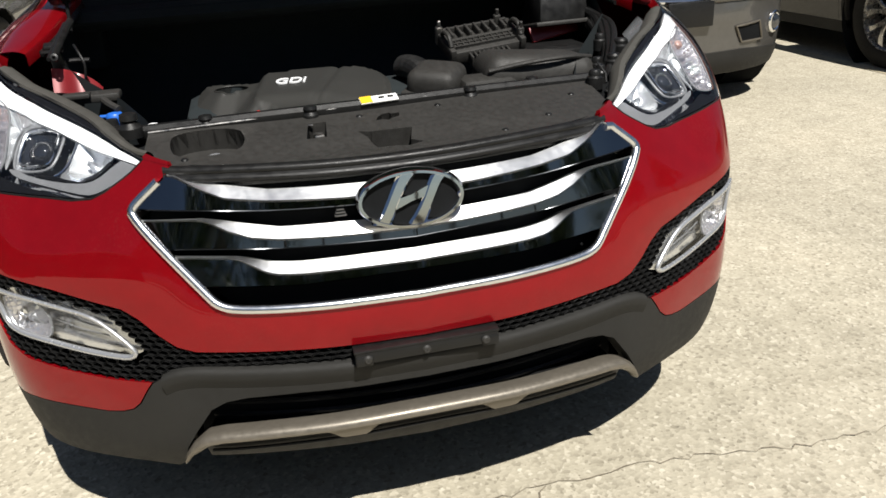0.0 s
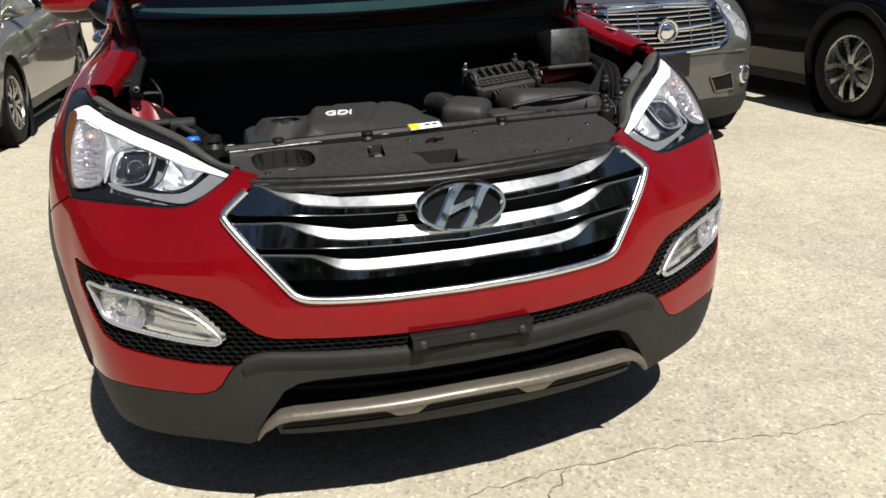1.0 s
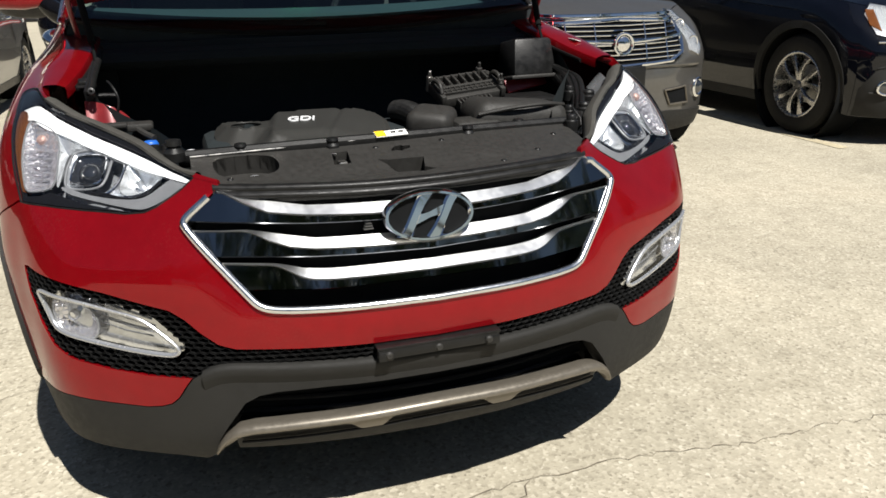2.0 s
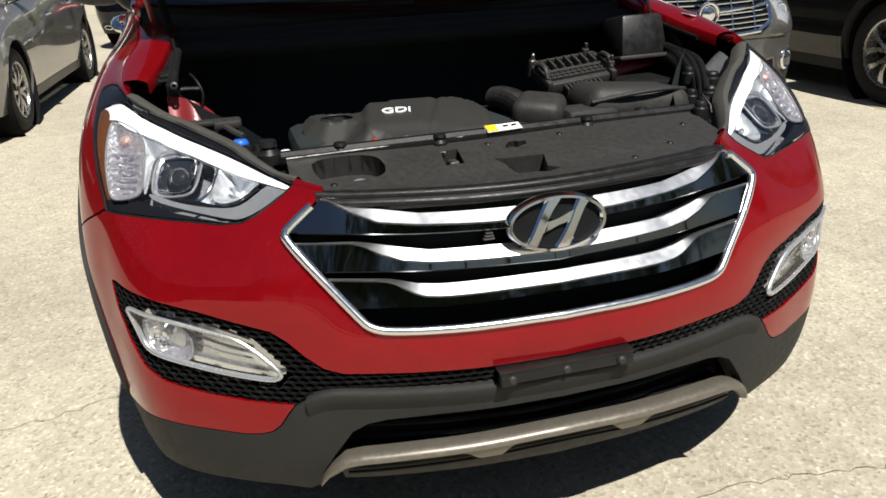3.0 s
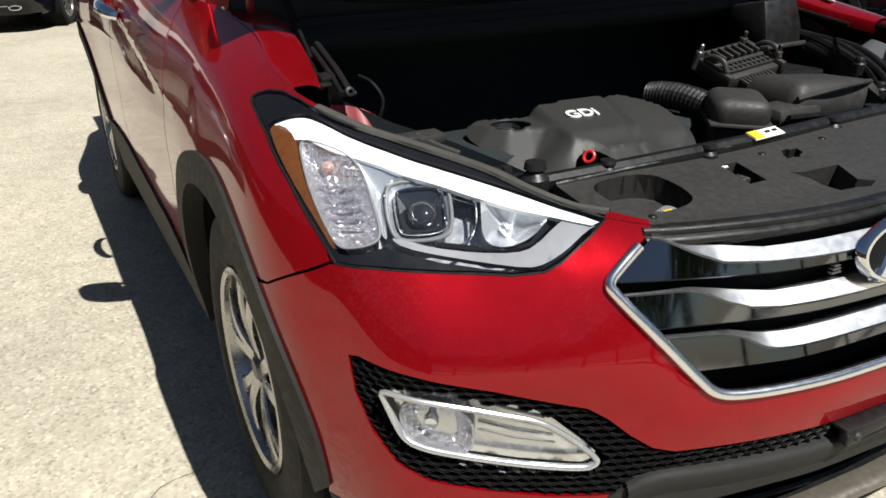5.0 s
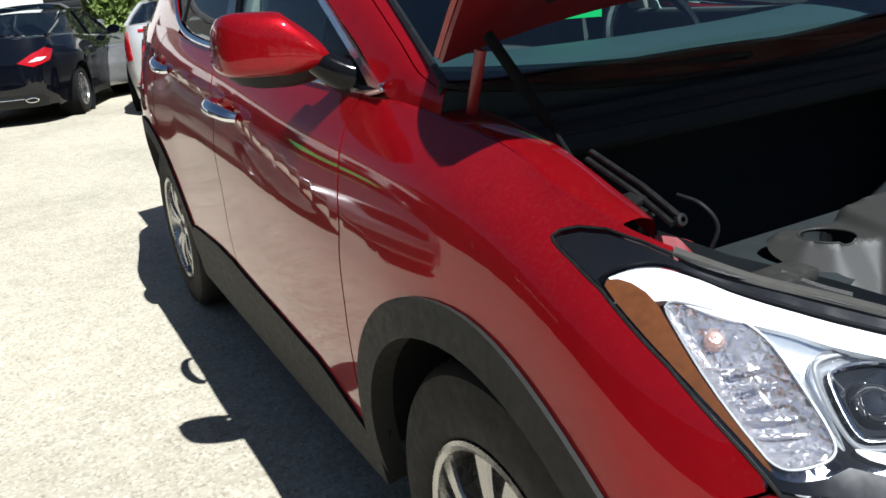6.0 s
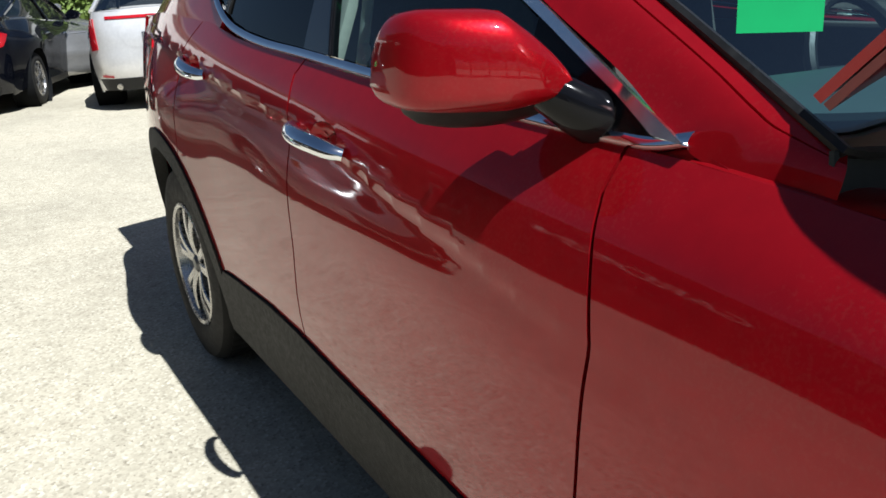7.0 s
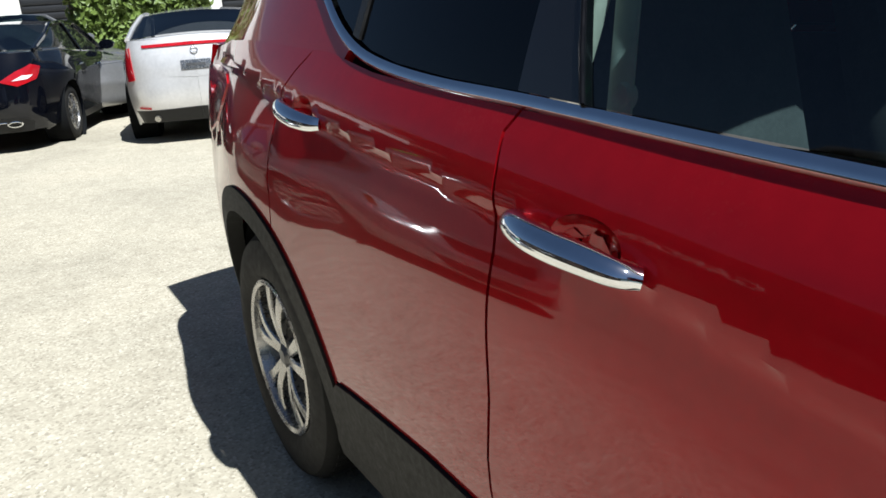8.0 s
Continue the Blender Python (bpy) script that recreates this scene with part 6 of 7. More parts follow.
crack([(-.25, -.05), (0, .072), (.29, .094), (.61, .093), (.93, .04), (1.24, .04), (1.7, .0), (2.4, -.12)], .0019)
crack([(-2.2, .80), (-1.34, 1.02), (-1.20, 1.036), (-1.05, 1.10), (-.8, 1.2)], .0016)
crack([(.29, .094), (.20, .0), (.12, -.2)], .002)
line_v = [(4.10, 3.0, .004), (4.20, 3.0, .004), (4.20, 7.5, .004), (4.10, 7.5, .004)]
part("parking_line", (line_v, [(0, 1, 2, 3)]), LINE_PAINT, ground, "worn yellow parking line", smooth=False)


# ---- the other parked cars, all built nose to -y and then turned
class Shape:
    """The skin of a parked car with helpers to find places on it."""

    def __init__(self, sx, sy, sz, nose_drop=0.0):
        c = BODY.ctrl * (sx, sy, sz)
        c[:8, 5:, 2] -= nose_drop * np.linspace(1, .2, 8)[:, None]
        self.skin = Skin(c)
        row = spline(spline(c[:, 4].copy(), self.skin.us), np.arange(len(self.skin.us), dtype=float))
        self.row = row
        k = int(np.argmax(row[:, 0] > row[:, 0].max() * .99))
        self.k = k

    def gx(self, x):
        return float(np.interp(x, self.row[:self.k, 0], self.skin.girth[:self.k]))

    def gy(self, y):
        return float(np.interp(y, self.row[4:, 1], self.skin.girth[4:]))

    def top(self, g):
        return tuple(self.skin.column(np.array([g]))[0, -1])


def parked_car(name, label, paint, m, sx, sy, sz, roof=1.45, screen=(1.15, 1.95), back=(3.35, 4.15), wheel_r=.335, nose_drop=0.0, glass=None, clad=None, deck=True, group=""):
    car = thing(name, label, "car", group=group)
    sh = Shape(sx, sy, sz, nose_drop)
    sk, end = sh.skin, sh.skin.girth[-1]
    ya, yb, wr = .90 * sy, 3.62 * sy, wheel_r
    ga, gb, r = sh.gy(ya), sh.gy(yb), wheel_r + .055
    g0 = sh.gy(.36 * sy)
    topline = lambda a, b, n: [(g, sh.top(g)[2] - .002) for g in np.linspace(a, b, n)]
    zlow = .21
    nose = part("nose", panel(sk, both([(0, zlow), (g0, zlow)] + topline(g0, 0, 14)), .05, .02), paint, car)
    cut = lambda gc: [p for p in arc(gc, wr, r, 200, -20, 24) if p[1] > zlow - .01]
    for s in (-1, 1):
        gt = sh.gy(4.35 * sy)
        mid1, mid2 = sh.gy(ya + .52 * sy), sh.gy((ya + yb) / 2 + .08)
        part("front_wing", panel(sk, [(g0 + .001, zlow)] + cut(ga) + [(mid1, zlow + .02)] + topline(mid1, g0, 14), .05, .02, side=s), paint, car)
        part("front_door", panel(sk, [(mid1, zlow + .02), (mid2, zlow + .02)] + topline(mid2, mid1, 10), .06, .02, side=s), paint, car)
        part("rear_side", panel(sk, [(mid2, zlow + .02)] + cut(gb) + [(gt, zlow)] + topline(gt, mid2, 16), .05, .02, side=s), paint, car)
        part("tail", panel(sk, [(gt, zlow + .03), (end, zlow + .05)] + topline(end, gt, 10), .06, .02, side=s), paint, car)
        part("sill", panel(sk, [(ga + r + .02, zlow - .01), (gb - r - .02, zlow - .01), (gb - r - .02, zlow + .075), (ga + r + .02, zlow + .075)], .08, .03, .006, side=s), clad or BLACK, car)
        if clad:
            for gc in (ga, gb):
                part("arch_moulding", panel(sk, arc(gc, wr, r + .055, 190, -10, 28) + arc(gc, wr, r - .004, -12, 192, 24), .04, .03, .006, side=s), clad, car)
        for gh in (mid1 + .72, mid2 + .70):
            pt = lambda t, l: along(sk, [(gh + t, sh.top(gh)[2] - .17)], l, s)[0]
            part("door_handle", tube([pt(-.09, .005), pt(-.05, .03), pt(.05, .03), pt(.09, .005)], .012, 8), CHROME, car)
        for y in (ya, yb):
            xw = abs(along(sk, [(sh.gy(y), .55 * sz / .84)])[0][0]) - .025
            part("wheel_well", lathe([(r + .02, -.01), (r + .02, .28), (.05, .29)], 24, pose(s * xw, y, wr, 0, -90 * s, 0)), VOID, car)
            wheel(car, s * xw, y, s, wr, wr * .66, .215, 5, .30)
    # bonnet and boot lid between the two top edges
    def lid(a, b, n, crown):
        pts, k = [], 11
        for g in np.linspace(a, b, n):
            x, y, z = sh.top(g)
            t = min(1, (g - min(a, b)) / .5) if a < 1 else min(1, (end - g) / .5)
            for u in np.linspace(-1, 1, k):
                pts.append((x * u, y - (.0 if a < 1 else 0), z + crown * (1 - u * u) * t))
        return pts, ring_faces(n, k, closed=False)
    gs = sh.gy(screen[0] + .15)
    part("bonnet", lid(0.0, gs, 26, .045), paint, car)
    if deck:
        part("boot_lid", lid(sh.gy(back[1] - .10), end, 20, .03), paint, car)
    # glasshouse
    def belt(y):
        return Vector(sh.top(sh.gy(y)))
    def rail(y):
        b = belt(y)
        z = float(np.interp(y, [screen[0], screen[1], (screen[1] + back[0]) / 2, back[0], back[1]], [b.z + .01, roof - .05, roof - .02, roof - .05, b.z + .01]))
        k = (z - b.z) / (roof - b.z)
        return Vector((b.x * (1 - .24 * k), y, z))
    ys = np.concatenate([np.linspace(screen[0], screen[1], 10), np.linspace(screen[1], back[0], 9)[1:], np.linspace(back[0], back[1], 9)[1:]])
    pane = glass or PRIVACY
    for s in (-1, 1):
        side_pts = [Vector((s * p.x, p.y, p.z)) for y in ys for p in (belt(y) + Vector((-.012, 0, 0)), belt(y).lerp(rail(y), .5) + Vector((.006, 0, 0)), rail(y))]
        part("side_window", (side_pts, ring_faces(len(ys), 3, closed=False)), pane, car)
        part("roof_pillar", tube([(s * (rail(y).x + .004), y, rail(y).z) for y in ys], .034, 8, flat=.8), paint, car)
        ym = screen[1] + (back[0] - screen[1]) * .45
        part("door_pillar", tube([(s * (belt(ym).x + .0), ym, belt(ym).z), (s * (rail(ym).x + .004), ym + .03, rail(ym).z)], .036, 8, flat=.5), GLOSSY, car)
        part("window_trim", tube([(s * (belt(y).x - .004), y, belt(y).z + .008) for y in ys[2:-2]], .009, 6), CHROME, car)
        yc = screen[0] + .28
        part("door_mirror", join(moved(lathe([(.001, .06), (.05, .05), (.085, .01), (.085, -.04), (.001, -.045)], 16), pose(s * (belt(yc).x + .13), yc, belt(yc).z + .09, 90, 0, 8 * s) @ Matrix.Diagonal((1.25, .8, 1, 1))), box((s * (belt(yc).x + .03), yc, belt(yc).z + .04), (.10, .05, .03), .01)), paint, car)
    def sheet_between(y0, y1, n, crown):
        pts, k = [], 11
        for y in np.linspace(y0, y1, n):
            p = rail(y)
            for u in np.linspace(-1, 1, k):
                pts.append((p.x * u, y + (crown if y < 2.5 else -crown) * -1.2 * (1 - u * u) * (1 if crown else 0), p.z + .045 * (1 - u * u)))
        return pts, ring_faces(n, k, closed=False)
    part("windscreen", sheet_between(screen[0], screen[1], 9, .10), GLASS, car)
    part("roof", sheet_between(screen[1], back[0], 9, .0), paint, car)
    part("rear_window", sheet_between(back[0], back[1], 9, .06), pane, car)
    part("cabin", join(box((0, (screen[0] + back[1]) / 2, .62 * sz), (1.3 * sx, back[1] - screen[0] - .5, .3), .05), box((-.36, 2.45, .95 * sz), (.46, .14, .5), .05), box((.36, 2.45, .95 * sz), (.46, .14, .5), .05), box((0, 3.35, .95 * sz), (1.2, .14, .42), .05)), CLOTH, car)
    part("underbody", box((0, 2.3 * sy, .30), (1.3 * sx, 3.9 * sy, .16), .04), VOID, car)
    car.matrix_basis = m
    return car, sh


def on(sh, x, z, lift=0.0):
    g = math.copysign(sh.gx(abs(x)), x)
    return along(sh.skin, [(g, z)], lift)[0]


def patch(sh, pts, lift, step=.03, depth=.012, side=1):
    """A panel on the nose from its corners (x, height)."""
    return panel(sh.skin, [(math.copysign(sh.gx(abs(x)), x), z) for x, z in pts], step, depth, lift, 0, side)


# grey suv with an upright chrome grille
grey, sh = parked_car("grey_suv", "grey metallic suv with a large chrome bar grille", GREY_PAINT, pose(2.30, 3.08, 0), 1.0, 1.0, 1.0, 1.66, (1.2, 2.05), (3.9, 4.45), .375, -.05, PRIVACY, PLASTIC, False)
crest = [(-.53, .945), (-.50, .735), (-.40, .690), (0, .675), (.40, .690), (.50, .735), (.53, .945), (0, .965)]
g = part("grille", patch(sh, crest, .004), VOID, grey, "upright grille of chrome bars")
part("grille_frame", tube([on(sh, x, z, .012) for x, z in dense(crest, .05)], .016, 8, closed=True), CHROME, g)
for k in range(8):
    z = .715 + k * .030
    part("grille_bar", tube([on(sh, x, z + .012 * abs(x), .016) for x in np.linspace(-.49, .49, 15)], .005, 6), CHROME, g)
part("grille_wing", tube([on(sh, x, .815 + .05 * abs(x), .022) for x in np.linspace(-.51, .51, 17)], .017, 8, flat=.6), CHROME, g)
for x in (-.36, -.18, .18, .36):
    part("grille_post", tube([on(sh, x, z, .018) for z in (.70, .82, .94)], .006, 6), CHROME, g)
p = Vector(on(sh, 0, .81, .03))
part("badge", join(tube([p + Vector((.066 * math.cos(a), 0, .066 * math.sin(a))) for a in np.linspace(0, 2 * math.pi, 29)[:-1]], .011, 8, closed=True), lathe([(.001, .012), (.04, .008), (.05, 0)], 20, Matrix.Translation(p) @ pose(0, 0, 0, 90))), CHROME, g, "round chrome badge")
part("bonnet_strip", tube([on(sh, x, .985, .006) for x in np.linspace(-.56, .56, 17)], .024, 8, flat=.7), CHROME, grey)
for s in (-1, 1):
    lamp = part("headlamp", patch(sh, [(.585, .945), (.60, .74), (.70, .70), (.755, .76), (.765, .99), (.67, 1.0)], .006, side=s), REFLECTOR, grey, "tall clear headlamp")
    part("lens", patch(sh, [(.585, .945), (.60, .74), (.70, .70), (.755, .76), (.765, .99), (.67, 1.0)], .016, side=s), LENS, lamp)
    for z in (.79, .90):
        p = Vector(on(sh, s * .675, z, .008))
        part("lamp_ring", tube([p + Vector((.036 * math.cos(a), 0, .036 * math.sin(a))) for a in np.linspace(0, 2 * math.pi, 21)[:-1]], .007, 6, closed=True), CHROME, lamp)
    p = Vector(on(sh, s * .70, .485, .012))
    fog = part("fog_lamp", tube([p + Vector((.045 * math.cos(a), .02 * math.cos(a) * s, .058 * math.sin(a))) for a in np.linspace(0, 2 * math.pi, 25)[:-1]], .012, 8, closed=True), CHROME, grey)
    part("fog_lens", lathe([(.001, .012), (.03, .008), (.045, 0)], 18, Matrix.Translation(p) @ pose(0, 0, 0, 90)), PROJECTOR, fog)
    inlet = [(.35, .50), (.55, .51), (.58, .40), (.40, .40)]
    part("inlet", patch(sh, inlet, .003, side=s), VOID, grey)
    part("inlet_trim", tube([on(sh, s * x, z, .008) for x, z in dense(inlet, .05)], .007, 6, closed=True), SATIN, grey)
part("plate_holder", box(Vector(on(sh, 0, .60, .02)), (.30, .025, .15), .01), BLACK, grey)
part("bumper_crease", tube([on(sh, x, .665 - .02 * abs(x), .006) for x in np.linspace(-.70, .70, 21)], .016, 8, flat=.5), GREY_PAINT, grey)
part("lower_cladding", patch(sh, [(-.80, .22), (.80, .22), (.80, .33), (.40, .36), (-.40, .36), (-.80, .33)], .008), PLASTIC, grey)

# black suv with a chrome grille of upright bars
dark, sh = parked_car("black_suv", "black metallic suv with chrome upright-bar grille and silver skid plate", BLACK_PAINT, pose(5.12, 2.72, 0), 1.01, 1.02, 1.0, 1.70, (1.2, 2.05), (3.95, 4.5), .385, -.02, PRIVACY, PLASTIC, False)
shield = [(-.40, .93), (-.37, .76), (-.29, .655), (0, .625), (.29, .655), (.37, .76), (.40, .93), (0, .95)]
g = part("grille", patch(sh, shield, .004), VOID, dark, "chrome waterfall grille of upright bars")
part("grille_frame", tube([on(sh, x, z, .012) for x, z in dense(shield, .05)], .014, 8, closed=True), CHROME, g)
for k in range(13):
    x = -.33 + k * .055
    lo = .645 + .11 * (abs(x) / .35) ** 2
    part("grille_bar", tube([on(sh, x * (1 + .05 * t), lo + (.92 - lo) * t, .016) for t in (0, .5, 1)], .006, 6), CHROME, g)
p = Vector(on(sh, 0, .80, .03))
part("badge", tube([p + Vector((.06 * math.cos(a), 0, .06 * math.sin(a))) for a in np.linspace(0, 2 * math.pi, 29)[:-1]], .012, 8, closed=True), CHROME, g, "round chrome badge")
part("lower_cladding", patch(sh, [(-.86, .22), (.86, .22), (.86, .42), (.80, .56), (.66, .58), (.55, .52), (.50, .40), (.42, .36), (-.42, .36), (-.50, .40), (-.55, .52), (-.66, .58), (-.80, .56), (-.86, .42)], .006), PLASTIC, dark)
part("skid_plate", patch(sh, [(-.66, .232), (.66, .232), (.60, .300), (0, .312), (-.60, .300)], .014), SATIN, dark)
part("lower_inlet", patch(sh, [(-.46, .345), (.46, .345), (.46, .43), (-.46, .43)], .008), VOID, dark)
part("inlet_bar", tube([on(sh, x, .44, .012) for x in np.linspace(-.48, .48, 15)], .010, 6), SATIN, dark)
part("plate_holder", box(Vector(on(sh, 0, .50, .02)), (.30, .025, .14), .01), BLACK, dark)
for s in (-1, 1):
    out = [(.47, .88), (.52, .79), (.68, .765), (.80, .80), (.83, .93), (.80, 1.0), (.60, .95)]
    lamp = part("headlamp", patch(sh, out, .006, side=s), REFLECTOR, dark, "clear headlamp with blue-tinted projector")
    part("lens", patch(sh, out, .016, side=s), LENS, lamp)
    p = Vector(on(sh, s * .62, .86, .010))
    part("projector", lathe([(.001, .018), (.028, .012), (.040, 0)], 18, Matrix.Translation(p) @ pose(0, 0, 0, 90)), BLUE, lamp)
    part("amber_corner", patch(sh, [(.77, .82), (.82, .86), (.825, .96), (.79, .96)], .010, side=s), AMBER, lamp)
    part("lamp_brow", tube([on(sh, s * x, .755 - .03 * (x - .5), .010) for x in np.linspace(.45, .80, 9)], .008, 6), CHROME, dark)
    p = Vector(on(sh, s * .745, .435, .012))
    ringpts = [p + Vector((.048 * math.cos(a), .028 * math.cos(a) * s, .048 * math.sin(a))) for a in np.linspace(0, 2 * math.pi, 25)[:-1]]
    fog = part("fog_lamp", tube(ringpts, .010, 8, closed=True), CHROME, dark, "round fog lamp in chrome ring")
    part("fog_lens", (ringpts + [tuple(p + Vector((0, -.012, 0)))], [(i, (i + 1) % 24, 24) for i in range(24)]), PROJECTOR, fog)
    part("fog_bar", tube([on(sh, s * (.745 + t), .435, .014) for t in (-.16, -.10, -.055)], .008, 6), CHROME, fog)
    part("cladding_rim", tube([on(sh, s * x, z, .008) for x, z in ((.56, .53), (.62, .57), (.70, .59), (.80, .57))], .006, 6), PLASTIC, dark)
    part("fog_shelf", tube([on(sh, s * x, .395, .012) for x in (.66, .74, .82)], .008, 6), PLASTIC, dark)

# silver saloon standing beside the red suv
silver, sh = parked_car("silver_saloon", "silver metallic saloon with five-spoke alloy wheels", SILVER_PAINT, pose(-3.065, 4.98, 0, 0, 0, -2.6), .965, 1.08, .86, 1.46, (1.30, 2.15), (3.35, 4.25), .335, .04, PRIVACY)
for s in (-1, 1):
    out = [(.50, .62), (.62, .60), (.76, .66), (.79, .80), (.66, .76)]
    lamp = part("headlamp", patch(sh, out, .006, side=s), REFLECTOR, silver, "clear headlamp")
    part("lens", patch(sh, out, .014, side=s), LENS, lamp)
    part("amber_corner", patch(sh, [(.74, .68), (.78, .70), (.785, .77), (.75, .76)], .010, side=s), AMBER, lamp)
part("grille", patch(sh, [(-.40, .69), (-.34, .56), (.34, .56), (.40, .69), (0, .71)], .006), VOID, silver)
part("lower_inlet", patch(sh, [(-.55, .40), (-.45, .26), (.45, .26), (.55, .40)], .006), BLACK, silver)
part("green_sheet", moved(box((0, 0, 0), (.30, .002, .20)), pose(-.42, 1.75, 1.16, -58)), GREEN, silver, "green paper sheet")

# black saloon seen from behind
turn = radians(159)
foot = Matrix.Rotation(turn, 4, "Z") @ Vector((-.87, 3.62, 0))
night, sh = parked_car("black_saloon", "black metallic saloon with red tail lamps and chrome exhausts", BLACK_PAINT, Matrix.Translation(Vector((-.47, 12.45, 0)) - foot) @ Matrix.Rotation(turn, 4, "Z"), .955, 1.0, .84, 1.42, (1.25, 2.15), (3.25, 4.25), .330, .03, PRIVACY)


def rear_patch(sh, pts, lift, side=1):
    e = sh.skin.girth[-1]
    return panel(sh.skin, [(e - max(x, .0005), z) for x, z in pts], .03, .01, lift, 0, side)


def rear_point(sh, x, z, lift, side=1):
    return along(sh.skin, [(sh.skin.girth[-1] - abs(x), z)], lift, side)[0]


for s in (-1, 1):
    tail = part("tail_lamp", rear_patch(sh, [(.42, .80), (.60, .74), (.84, .80), (.98, .93), (.80, .965), (.60, .90)], .008, s), TAIL, night, "red wrap-around tail lamp")
    part("tail_lamp_stripe", rear_patch(sh, [(.55, .80), (.72, .81), (.80, .85), (.66, .85)], .013, s), WHITE, tail)
    part("exhaust_tip", join(tube([rear_point(sh, .50 + .075 * math.cos(a), .335 + .03 * math.sin(a), .012, s) for a in np.linspace(0, 2 * math.pi, 21)[:-1]], .009, 6, closed=True), rear_patch(sh, [(.44, .31), (.56, .31), (.56, .36), (.44, .36)], .004, s)), CHROME, night)
    part("bumper_strip", tube([rear_point(sh, x, .36, .010, s) for x in np.linspace(0, .42, 8)], .007, 6), CHROME, night)
    part("diffuser", rear_patch(sh, [(0, .24), (.70, .24), (.72, .34), (.60, .40), (0, .40)], .006, s), BLACK, night)
    part("plate", rear_patch(sh, [(0, .74), (.17, .74), (.17, .86), (0, .86)], .010, s), PAPER, night, "white number plate with a plain bar")
    part("plate_bar", rear_patch(sh, [(0, .785), (.10, .785), (.10, .815), (0, .815)], .013, s), ALLOY_DARK, night)
part("badge", tube([rear_point(sh, .001 + abs(.04 * math.cos(a)), .91 + .04 * math.sin(a), .015, 1 if math.cos(a) > 0 else -1) for a in np.linspace(0, 2 * math.pi, 25)[:-1]], .007, 6, closed=True), CHROME, night, "round chrome badge")

# pale silver saloon seen from behind
pale, sh = parked_car("pale_saloon", "pale silver saloon with tall red tail lamps", WHITE_PAINT, Matrix.Translation((.66, 10.62, 0)) @ Matrix.Rotation(radians(163), 4, "Z") @ Matrix.Translation((0, -4.62, 0)), .955, 1.0, .87, 1.43, (1.25, 2.15), (3.30, 4.2), .335, .02, PRIVACY)
for s in (-1, 1):
    part("tail_lamp", rear_patch(sh, [(.70, .72), (.84, .70), (.90, .88), (.86, 1.06), (.76, 1.06), (.72, .9)], .008, s), TAIL, pale, "tall red tail lamp")
    part("plate_recess", rear_patch(sh, [(0, .72), (.34, .74), (.44, .95), (0, .93)], .002, s), WHITE_PAINT, pale)
    part("plate", rear_patch(sh, [(0, .80), (.16, .80), (.16, .90), (0, .90)], .010, s), ALLOY, pale, "grey number plate with a plain bar")
    part("plate_bar", rear_patch(sh, [(0, .835), (.10, .835), (.10, .865), (0, .865)], .013, s), ALLOY_DARK, pale)
    part("lower_bumper", rear_patch(sh, [(0, .25), (.74, .25), (.80, .38), (0, .40)], .008, s), BLACK, pale)
    part("brake_light", rear_patch(sh, [(0, 1.055), (.55, 1.05), (.56, 1.08), (0, 1.09)], .012, s), TAIL, pale)
    part("reflector", rear_patch(sh, [(.55, .40), (.70, .41), (.70, .43), (.55, .42)], .012, s), TAIL, pale)
    part("exhaust_tip", tube([rear_point(sh, .50, .30, -.02, s), rear_point(sh, .50, .30, .03, s)], .035, 14), METAL, pale)
part("badge", tube([rear_point(sh, .001 + abs(.035 * math.cos(a)), 1.0 + .03 * math.sin(a), .015, 1 if math.cos(a) > 0 else -1) for a in np.linspace(0, 2 * math.pi, 25)[:-1]], .007, 6, closed=True), CHROME, pale, "chrome badge")
far, sh = parked_car("far_saloon", "silver saloon parked beside the green hedge", SILVER_PAINT, pose(.30, 13.9, 0, 0, 0, 32), .95, 1.0, .92, 1.56, (1.25, 2.1), (3.3, 4.2), .335, .02, PRIVACY)


# ---- hedge, building and trees round the car park
STUCCO = material("white_painted_render", (.74, .73, .70), .85, grain=.10, scale=6, bump=.2, bump_scale=90)
DARK_WALL = material("brown_brick_far", (.055, .036, .028), .9, grain=.35, scale=14, bump=.2)
# shade of the building's openings put into colour; also the sign board
DARK_SHEET = material("opening_shade_and_board_dark", (.016, .017, .02), .5, .3, grain=.2, scale=12)
ROOFING = material("grey_roof_metal", (.20, .20, .21), .6, .3, grain=.2, scale=8)


def leaf_material(name, color):
    m = material(name, color, .55, grain=.5, scale=1.5)
    return m


LEAF = leaf_material("hedge_leaf", (.115, .165, .030))
LEAF_DARK = leaf_material("tree_leaf", (.045, .075, .018))
BARK = material("grey_bark", (.13, .10, .075), .9, grain=.4, scale=20, bump=.5, bump_scale=60)


def leaves(place, count, size, seed):
    """Small folded leaves scattered by place(rng)."""
    rng = random.Random(seed)
    v, f = [], []
    for _ in range(count):
        p, out = place(rng)
        d = Vector((rng.gauss(0, 1), rng.gauss(0, 1), rng.gauss(0, 1) + .4)).normalized()
        n = (Vector(out) * 1.2 + Vector((rng.gauss(0, 1), rng.gauss(0, 1), rng.gauss(0, 1)))).normalized()
        w = d.cross(n).normalized()
        s = size * rng.uniform(.6, 1.3)
        k = len(v)
        p = Vector(p)
        v += [p - d * s, p + w * s * .45 + n * s * .12, p + d * s, p - w * s * .45 + n * s * .12]
        f += [(k, k + 1, k + 2), (k, k + 2, k + 3)]
    return v, f


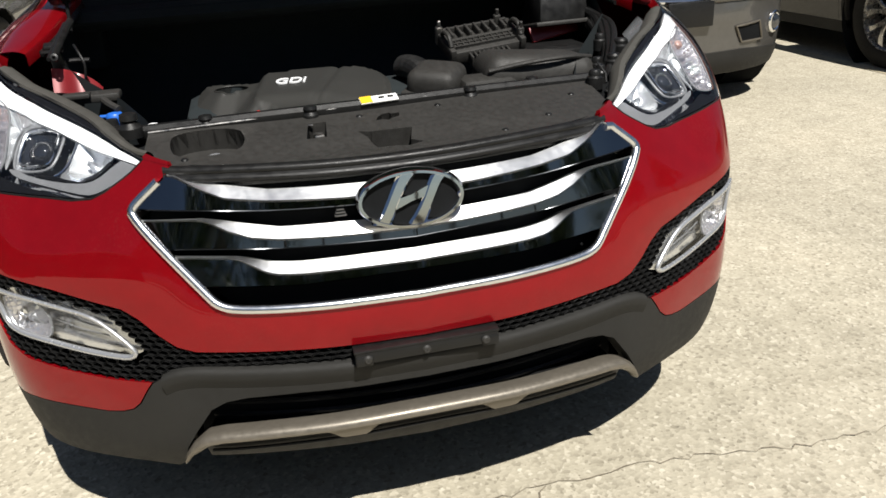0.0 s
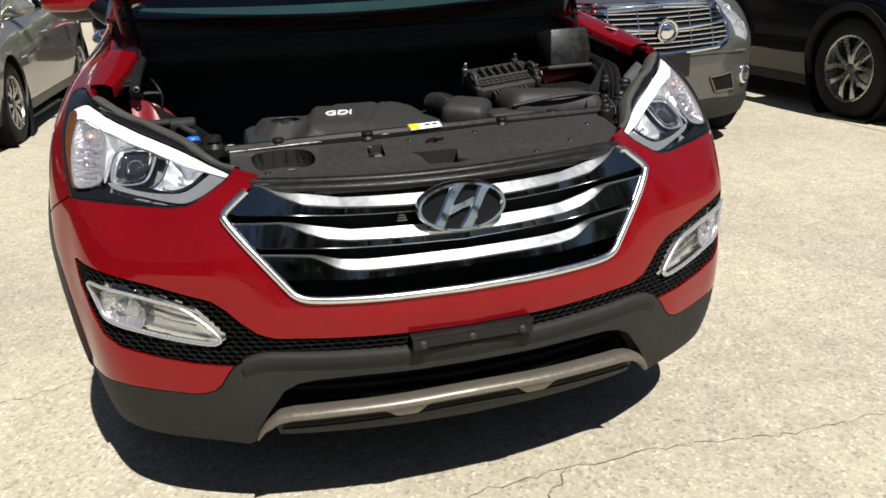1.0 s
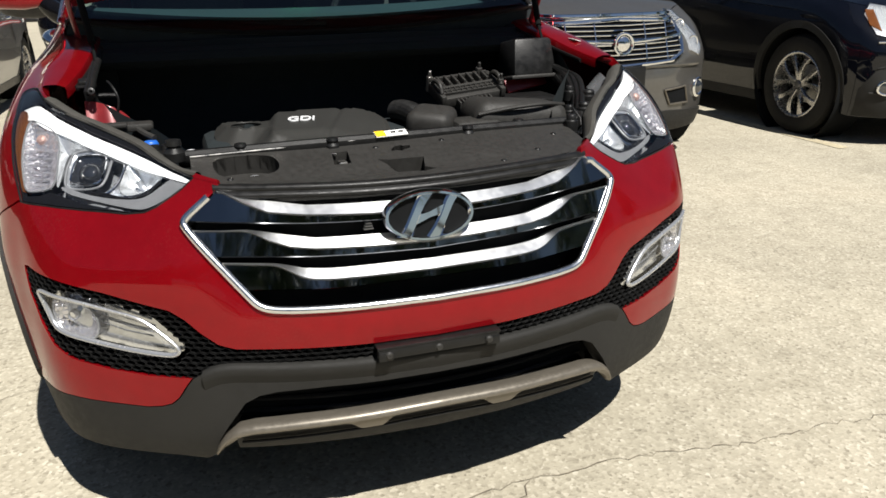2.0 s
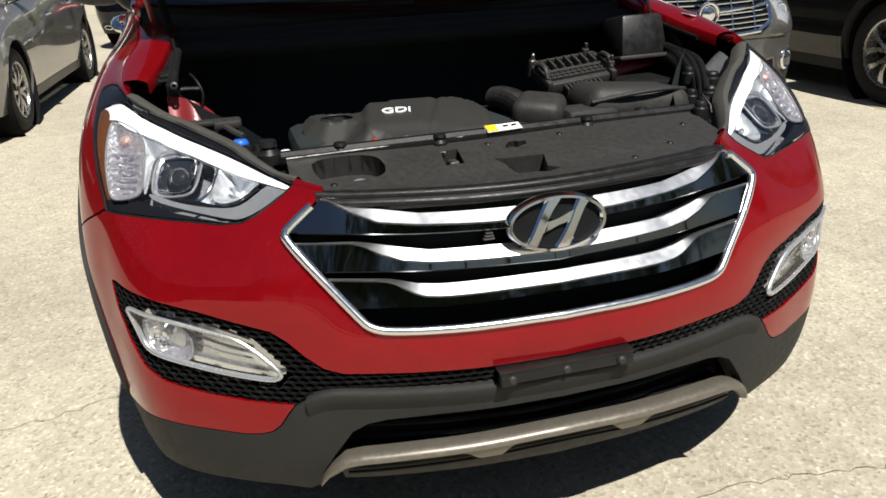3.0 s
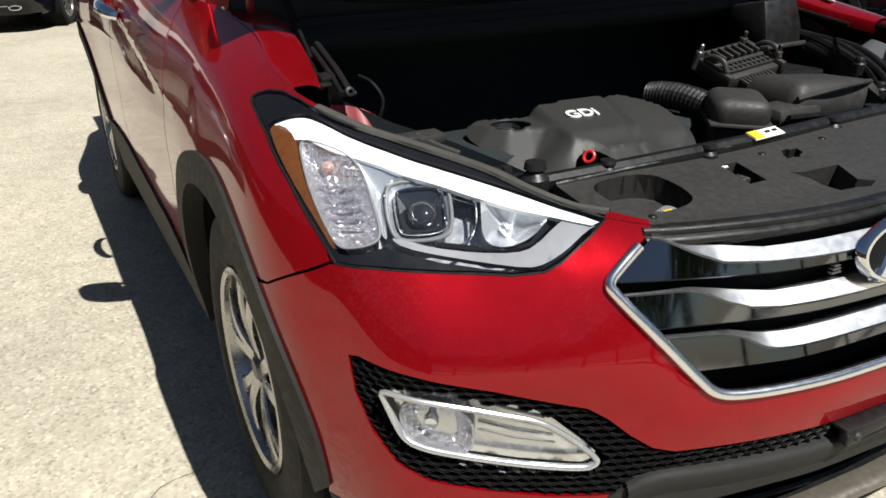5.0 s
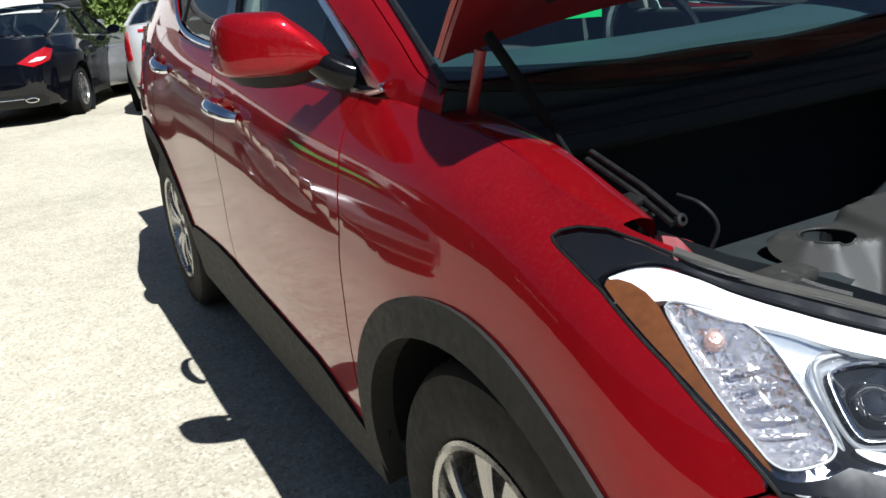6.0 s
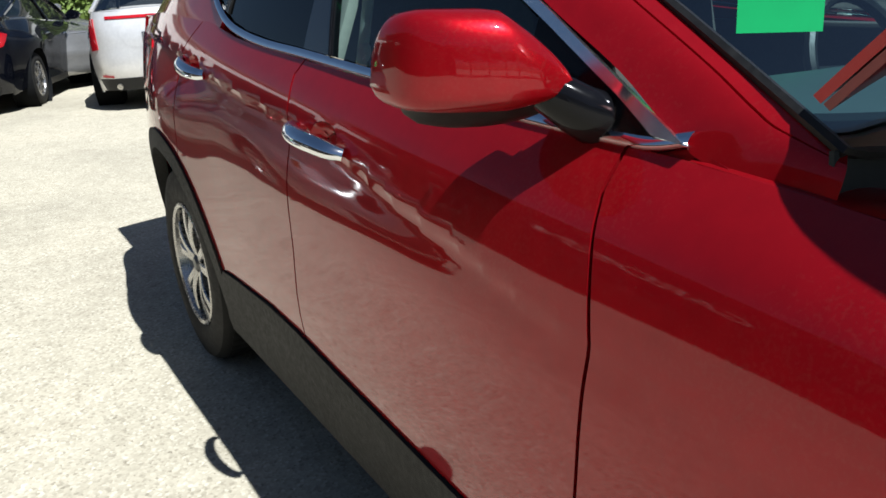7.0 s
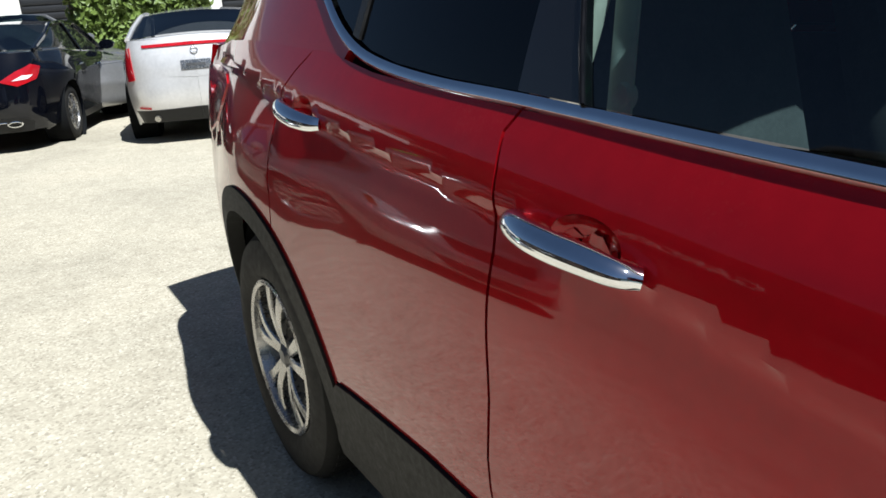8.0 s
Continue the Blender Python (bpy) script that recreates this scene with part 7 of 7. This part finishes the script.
def hedge(x0, x1, y0, y1, h, count, seed):
    ob = thing("hedge", "dense green leafy hedge in front of the building", "hedge")
    def place(rng):
        u, a = rng.random(), rng.uniform(-.3, math.pi + .3)
        bump = .8 + .25 * noise.noise(Vector((u * 6, a * 2, seed)))
        cx, cy = x0 + (x1 - x0) * u, (y0 + y1) / 2
        r = (y1 - y0) / 2 * bump * rng.uniform(.7, 1.05)
        return (cx, cy - r * math.cos(a), max(.05, h * .45 + h * .55 * bump * math.sin(a) * rng.uniform(.75, 1.05))), (0, -math.cos(a), math.sin(a))
    part("foliage", leaves(place, count, .085, seed), LEAF, ob, smooth=False)
    def low(rng):
        return (x0 + (x1 - x0) * rng.random(), y0 + .15 + rng.uniform(-.15, .3), rng.uniform(.02, h * .7)), (0, -1, .2)
    part("foliage", leaves(low, count // 2, .085, seed + 1), LEAF, ob, smooth=False)
    core = [(x0 + (x1 - x0) * u, (y0 + y1) / 2 - (y1 - y0) * .36 * math.cos(a), .02 + h * .86 * max(0, math.sin(a)) ** .6) for u in np.linspace(.02, .98, 12) for a in np.linspace(0, math.pi, 9)]
    part("core", (core, ring_faces(12, 9, closed=False)), BARK, ob)
    return ob


hedge(.35, 2.75, 17.4, 19.3, 3.2, 9000, 5)

building = thing("building", "long white rendered building with dark sheets for shaded openings", "building")
part("wall", box((6, 27, 2.6), (60, .4, 5.2), .02), STUCCO, building, "white rendered wall")
# dark slatted sheets stand in for the shade in the wall's openings
for k in range(11):
    x = 2.45 + 5.5 * (k - 4) - (2.0 if k < 4 else 0)
    sh_part = part("opening_shade_sheet", box((x, 26.78, 1.9), (4.8, .06, 3.8), .01), DARK_SHEET, building, "dark sheet for a shaded opening")
    part("opening_sheet_slats", join(*[box((x, 26.74, .12 + .19 * i), (4.74, .03, .15), .008) for i in range(20)]), DARK_SHEET, sh_part)
part("roof_edge", box((6, 26.9, 5.3), (60.4, .9, .25), .03), ROOFING, building)

# hall out of view, made near, tall and dark to darken door reflections
side_hall = thing("brick_hall", "brown brick hall with a white sign board across the car park", "building")
HX = -16.0
part("wall", box((HX, 6, 3.4), (.5, 46, 6.8), .02), DARK_WALL, side_hall, "brown brick wall")
for k in range(8):
    y = -14 + k * 5.6
    for z in (1.9, 4.9):
        w = part("window", box((HX + .28, y, z), (.08, 2.6, 1.6), .01), GLOSSY, side_hall)
        part("window_frame", join(box((HX + .34, y, z + .82), (.06, 2.7, .08)), box((HX + .34, y, z - .82), (.06, 2.7, .08)), box((HX + .34, y, z), (.06, .07, 1.6))), ALLOY_DARK, w)
board = part("sign_board", box((HX + .4, 13.4, 3.5), (.10, 7.4, 1.3), .02), DARK_SHEET, side_hall, "dark sign board with pale capital letters")
curve = bpy.data.curves.new("sign_letters", "FONT")
curve.body, curve.size, curve.extrude, curve.align_x, curve.align_y = "GARDEN", 1.25, .03, "CENTER", "CENTER"
letter = new("sign_letters", curve)
me = bpy.data.meshes.new_from_object(letter)
bpy.data.objects.remove(letter)
me.materials.append(STUCCO)
word = new("sign_letters", me)
word.parent = board
word.matrix_basis = pose(HX + .49, 13.4, 3.5, 90, 0, 90)
part("roof_edge", box((HX, 6, 6.9), (1.0, 46.4, .2), .03), ROOFING, side_hall)


def tree(x, y, h, seed):
    rng = random.Random(seed)
    ob = thing("tree", "broad green deciduous tree at the edge of the car park", "tree", pose(x, y, 0), "trees round the car park")
    part("trunk", tube([(0, 0, 0), (.08, .05, h * .25), (-.05, .1, h * .5), (.05, 0, h * .8)], [.20, .15, .10, .03], 9), BARK, ob)
    blobs = []
    for k in range(9):
        a, r = rng.uniform(0, 6.28), rng.uniform(.3, 1) * h * .28
        c = Vector((r * math.cos(a), r * math.sin(a), h * rng.uniform(.42, .85)))
        blobs.append((c, h * rng.uniform(.14, .24)))
        part("limb", tube([(0, .05, h * .35), c * .6 + Vector((0, 0, h * .12)), c], [.07, .045, .015], 6), BARK, ob)
    def place(rr):
        c, r = rr.choice(blobs)
        d = Vector((rr.gauss(0, 1), rr.gauss(0, 1), rr.gauss(0, 1))).normalized()
        return c + d * r * rr.uniform(.55, 1.05), d
    part("crown", leaves(place, 5200, .17, seed), LEAF_DARK, ob, smooth=False)
    return ob


# trees out of view, added tall and dense to darken reflections
one = tree(-13, -20, 10.5, 11)
two = tree(-4, -22, 9.5, 23)
for k, (x, y, turn_by, size) in enumerate(((0, -19, 15, .9), (4, -21, 40, 1.0), (8, -23, 75, .95), (12, -21, 120, 1.1), (19, -22, 200, 1.0), (-9, -23, 260, 1.0), (-18, -18, 80, 1.05), (27, -18, 10, 1.0), (30, -8, 150, 1.1), (32, 6, 250, .9), (-19, -10, 300, .9), (-22, 33, 30, 1.0))):
    copy_thing(one if k % 2 else two, pose(x, y, 0, 0, 0, turn_by) @ Matrix.Scale(size, 4))
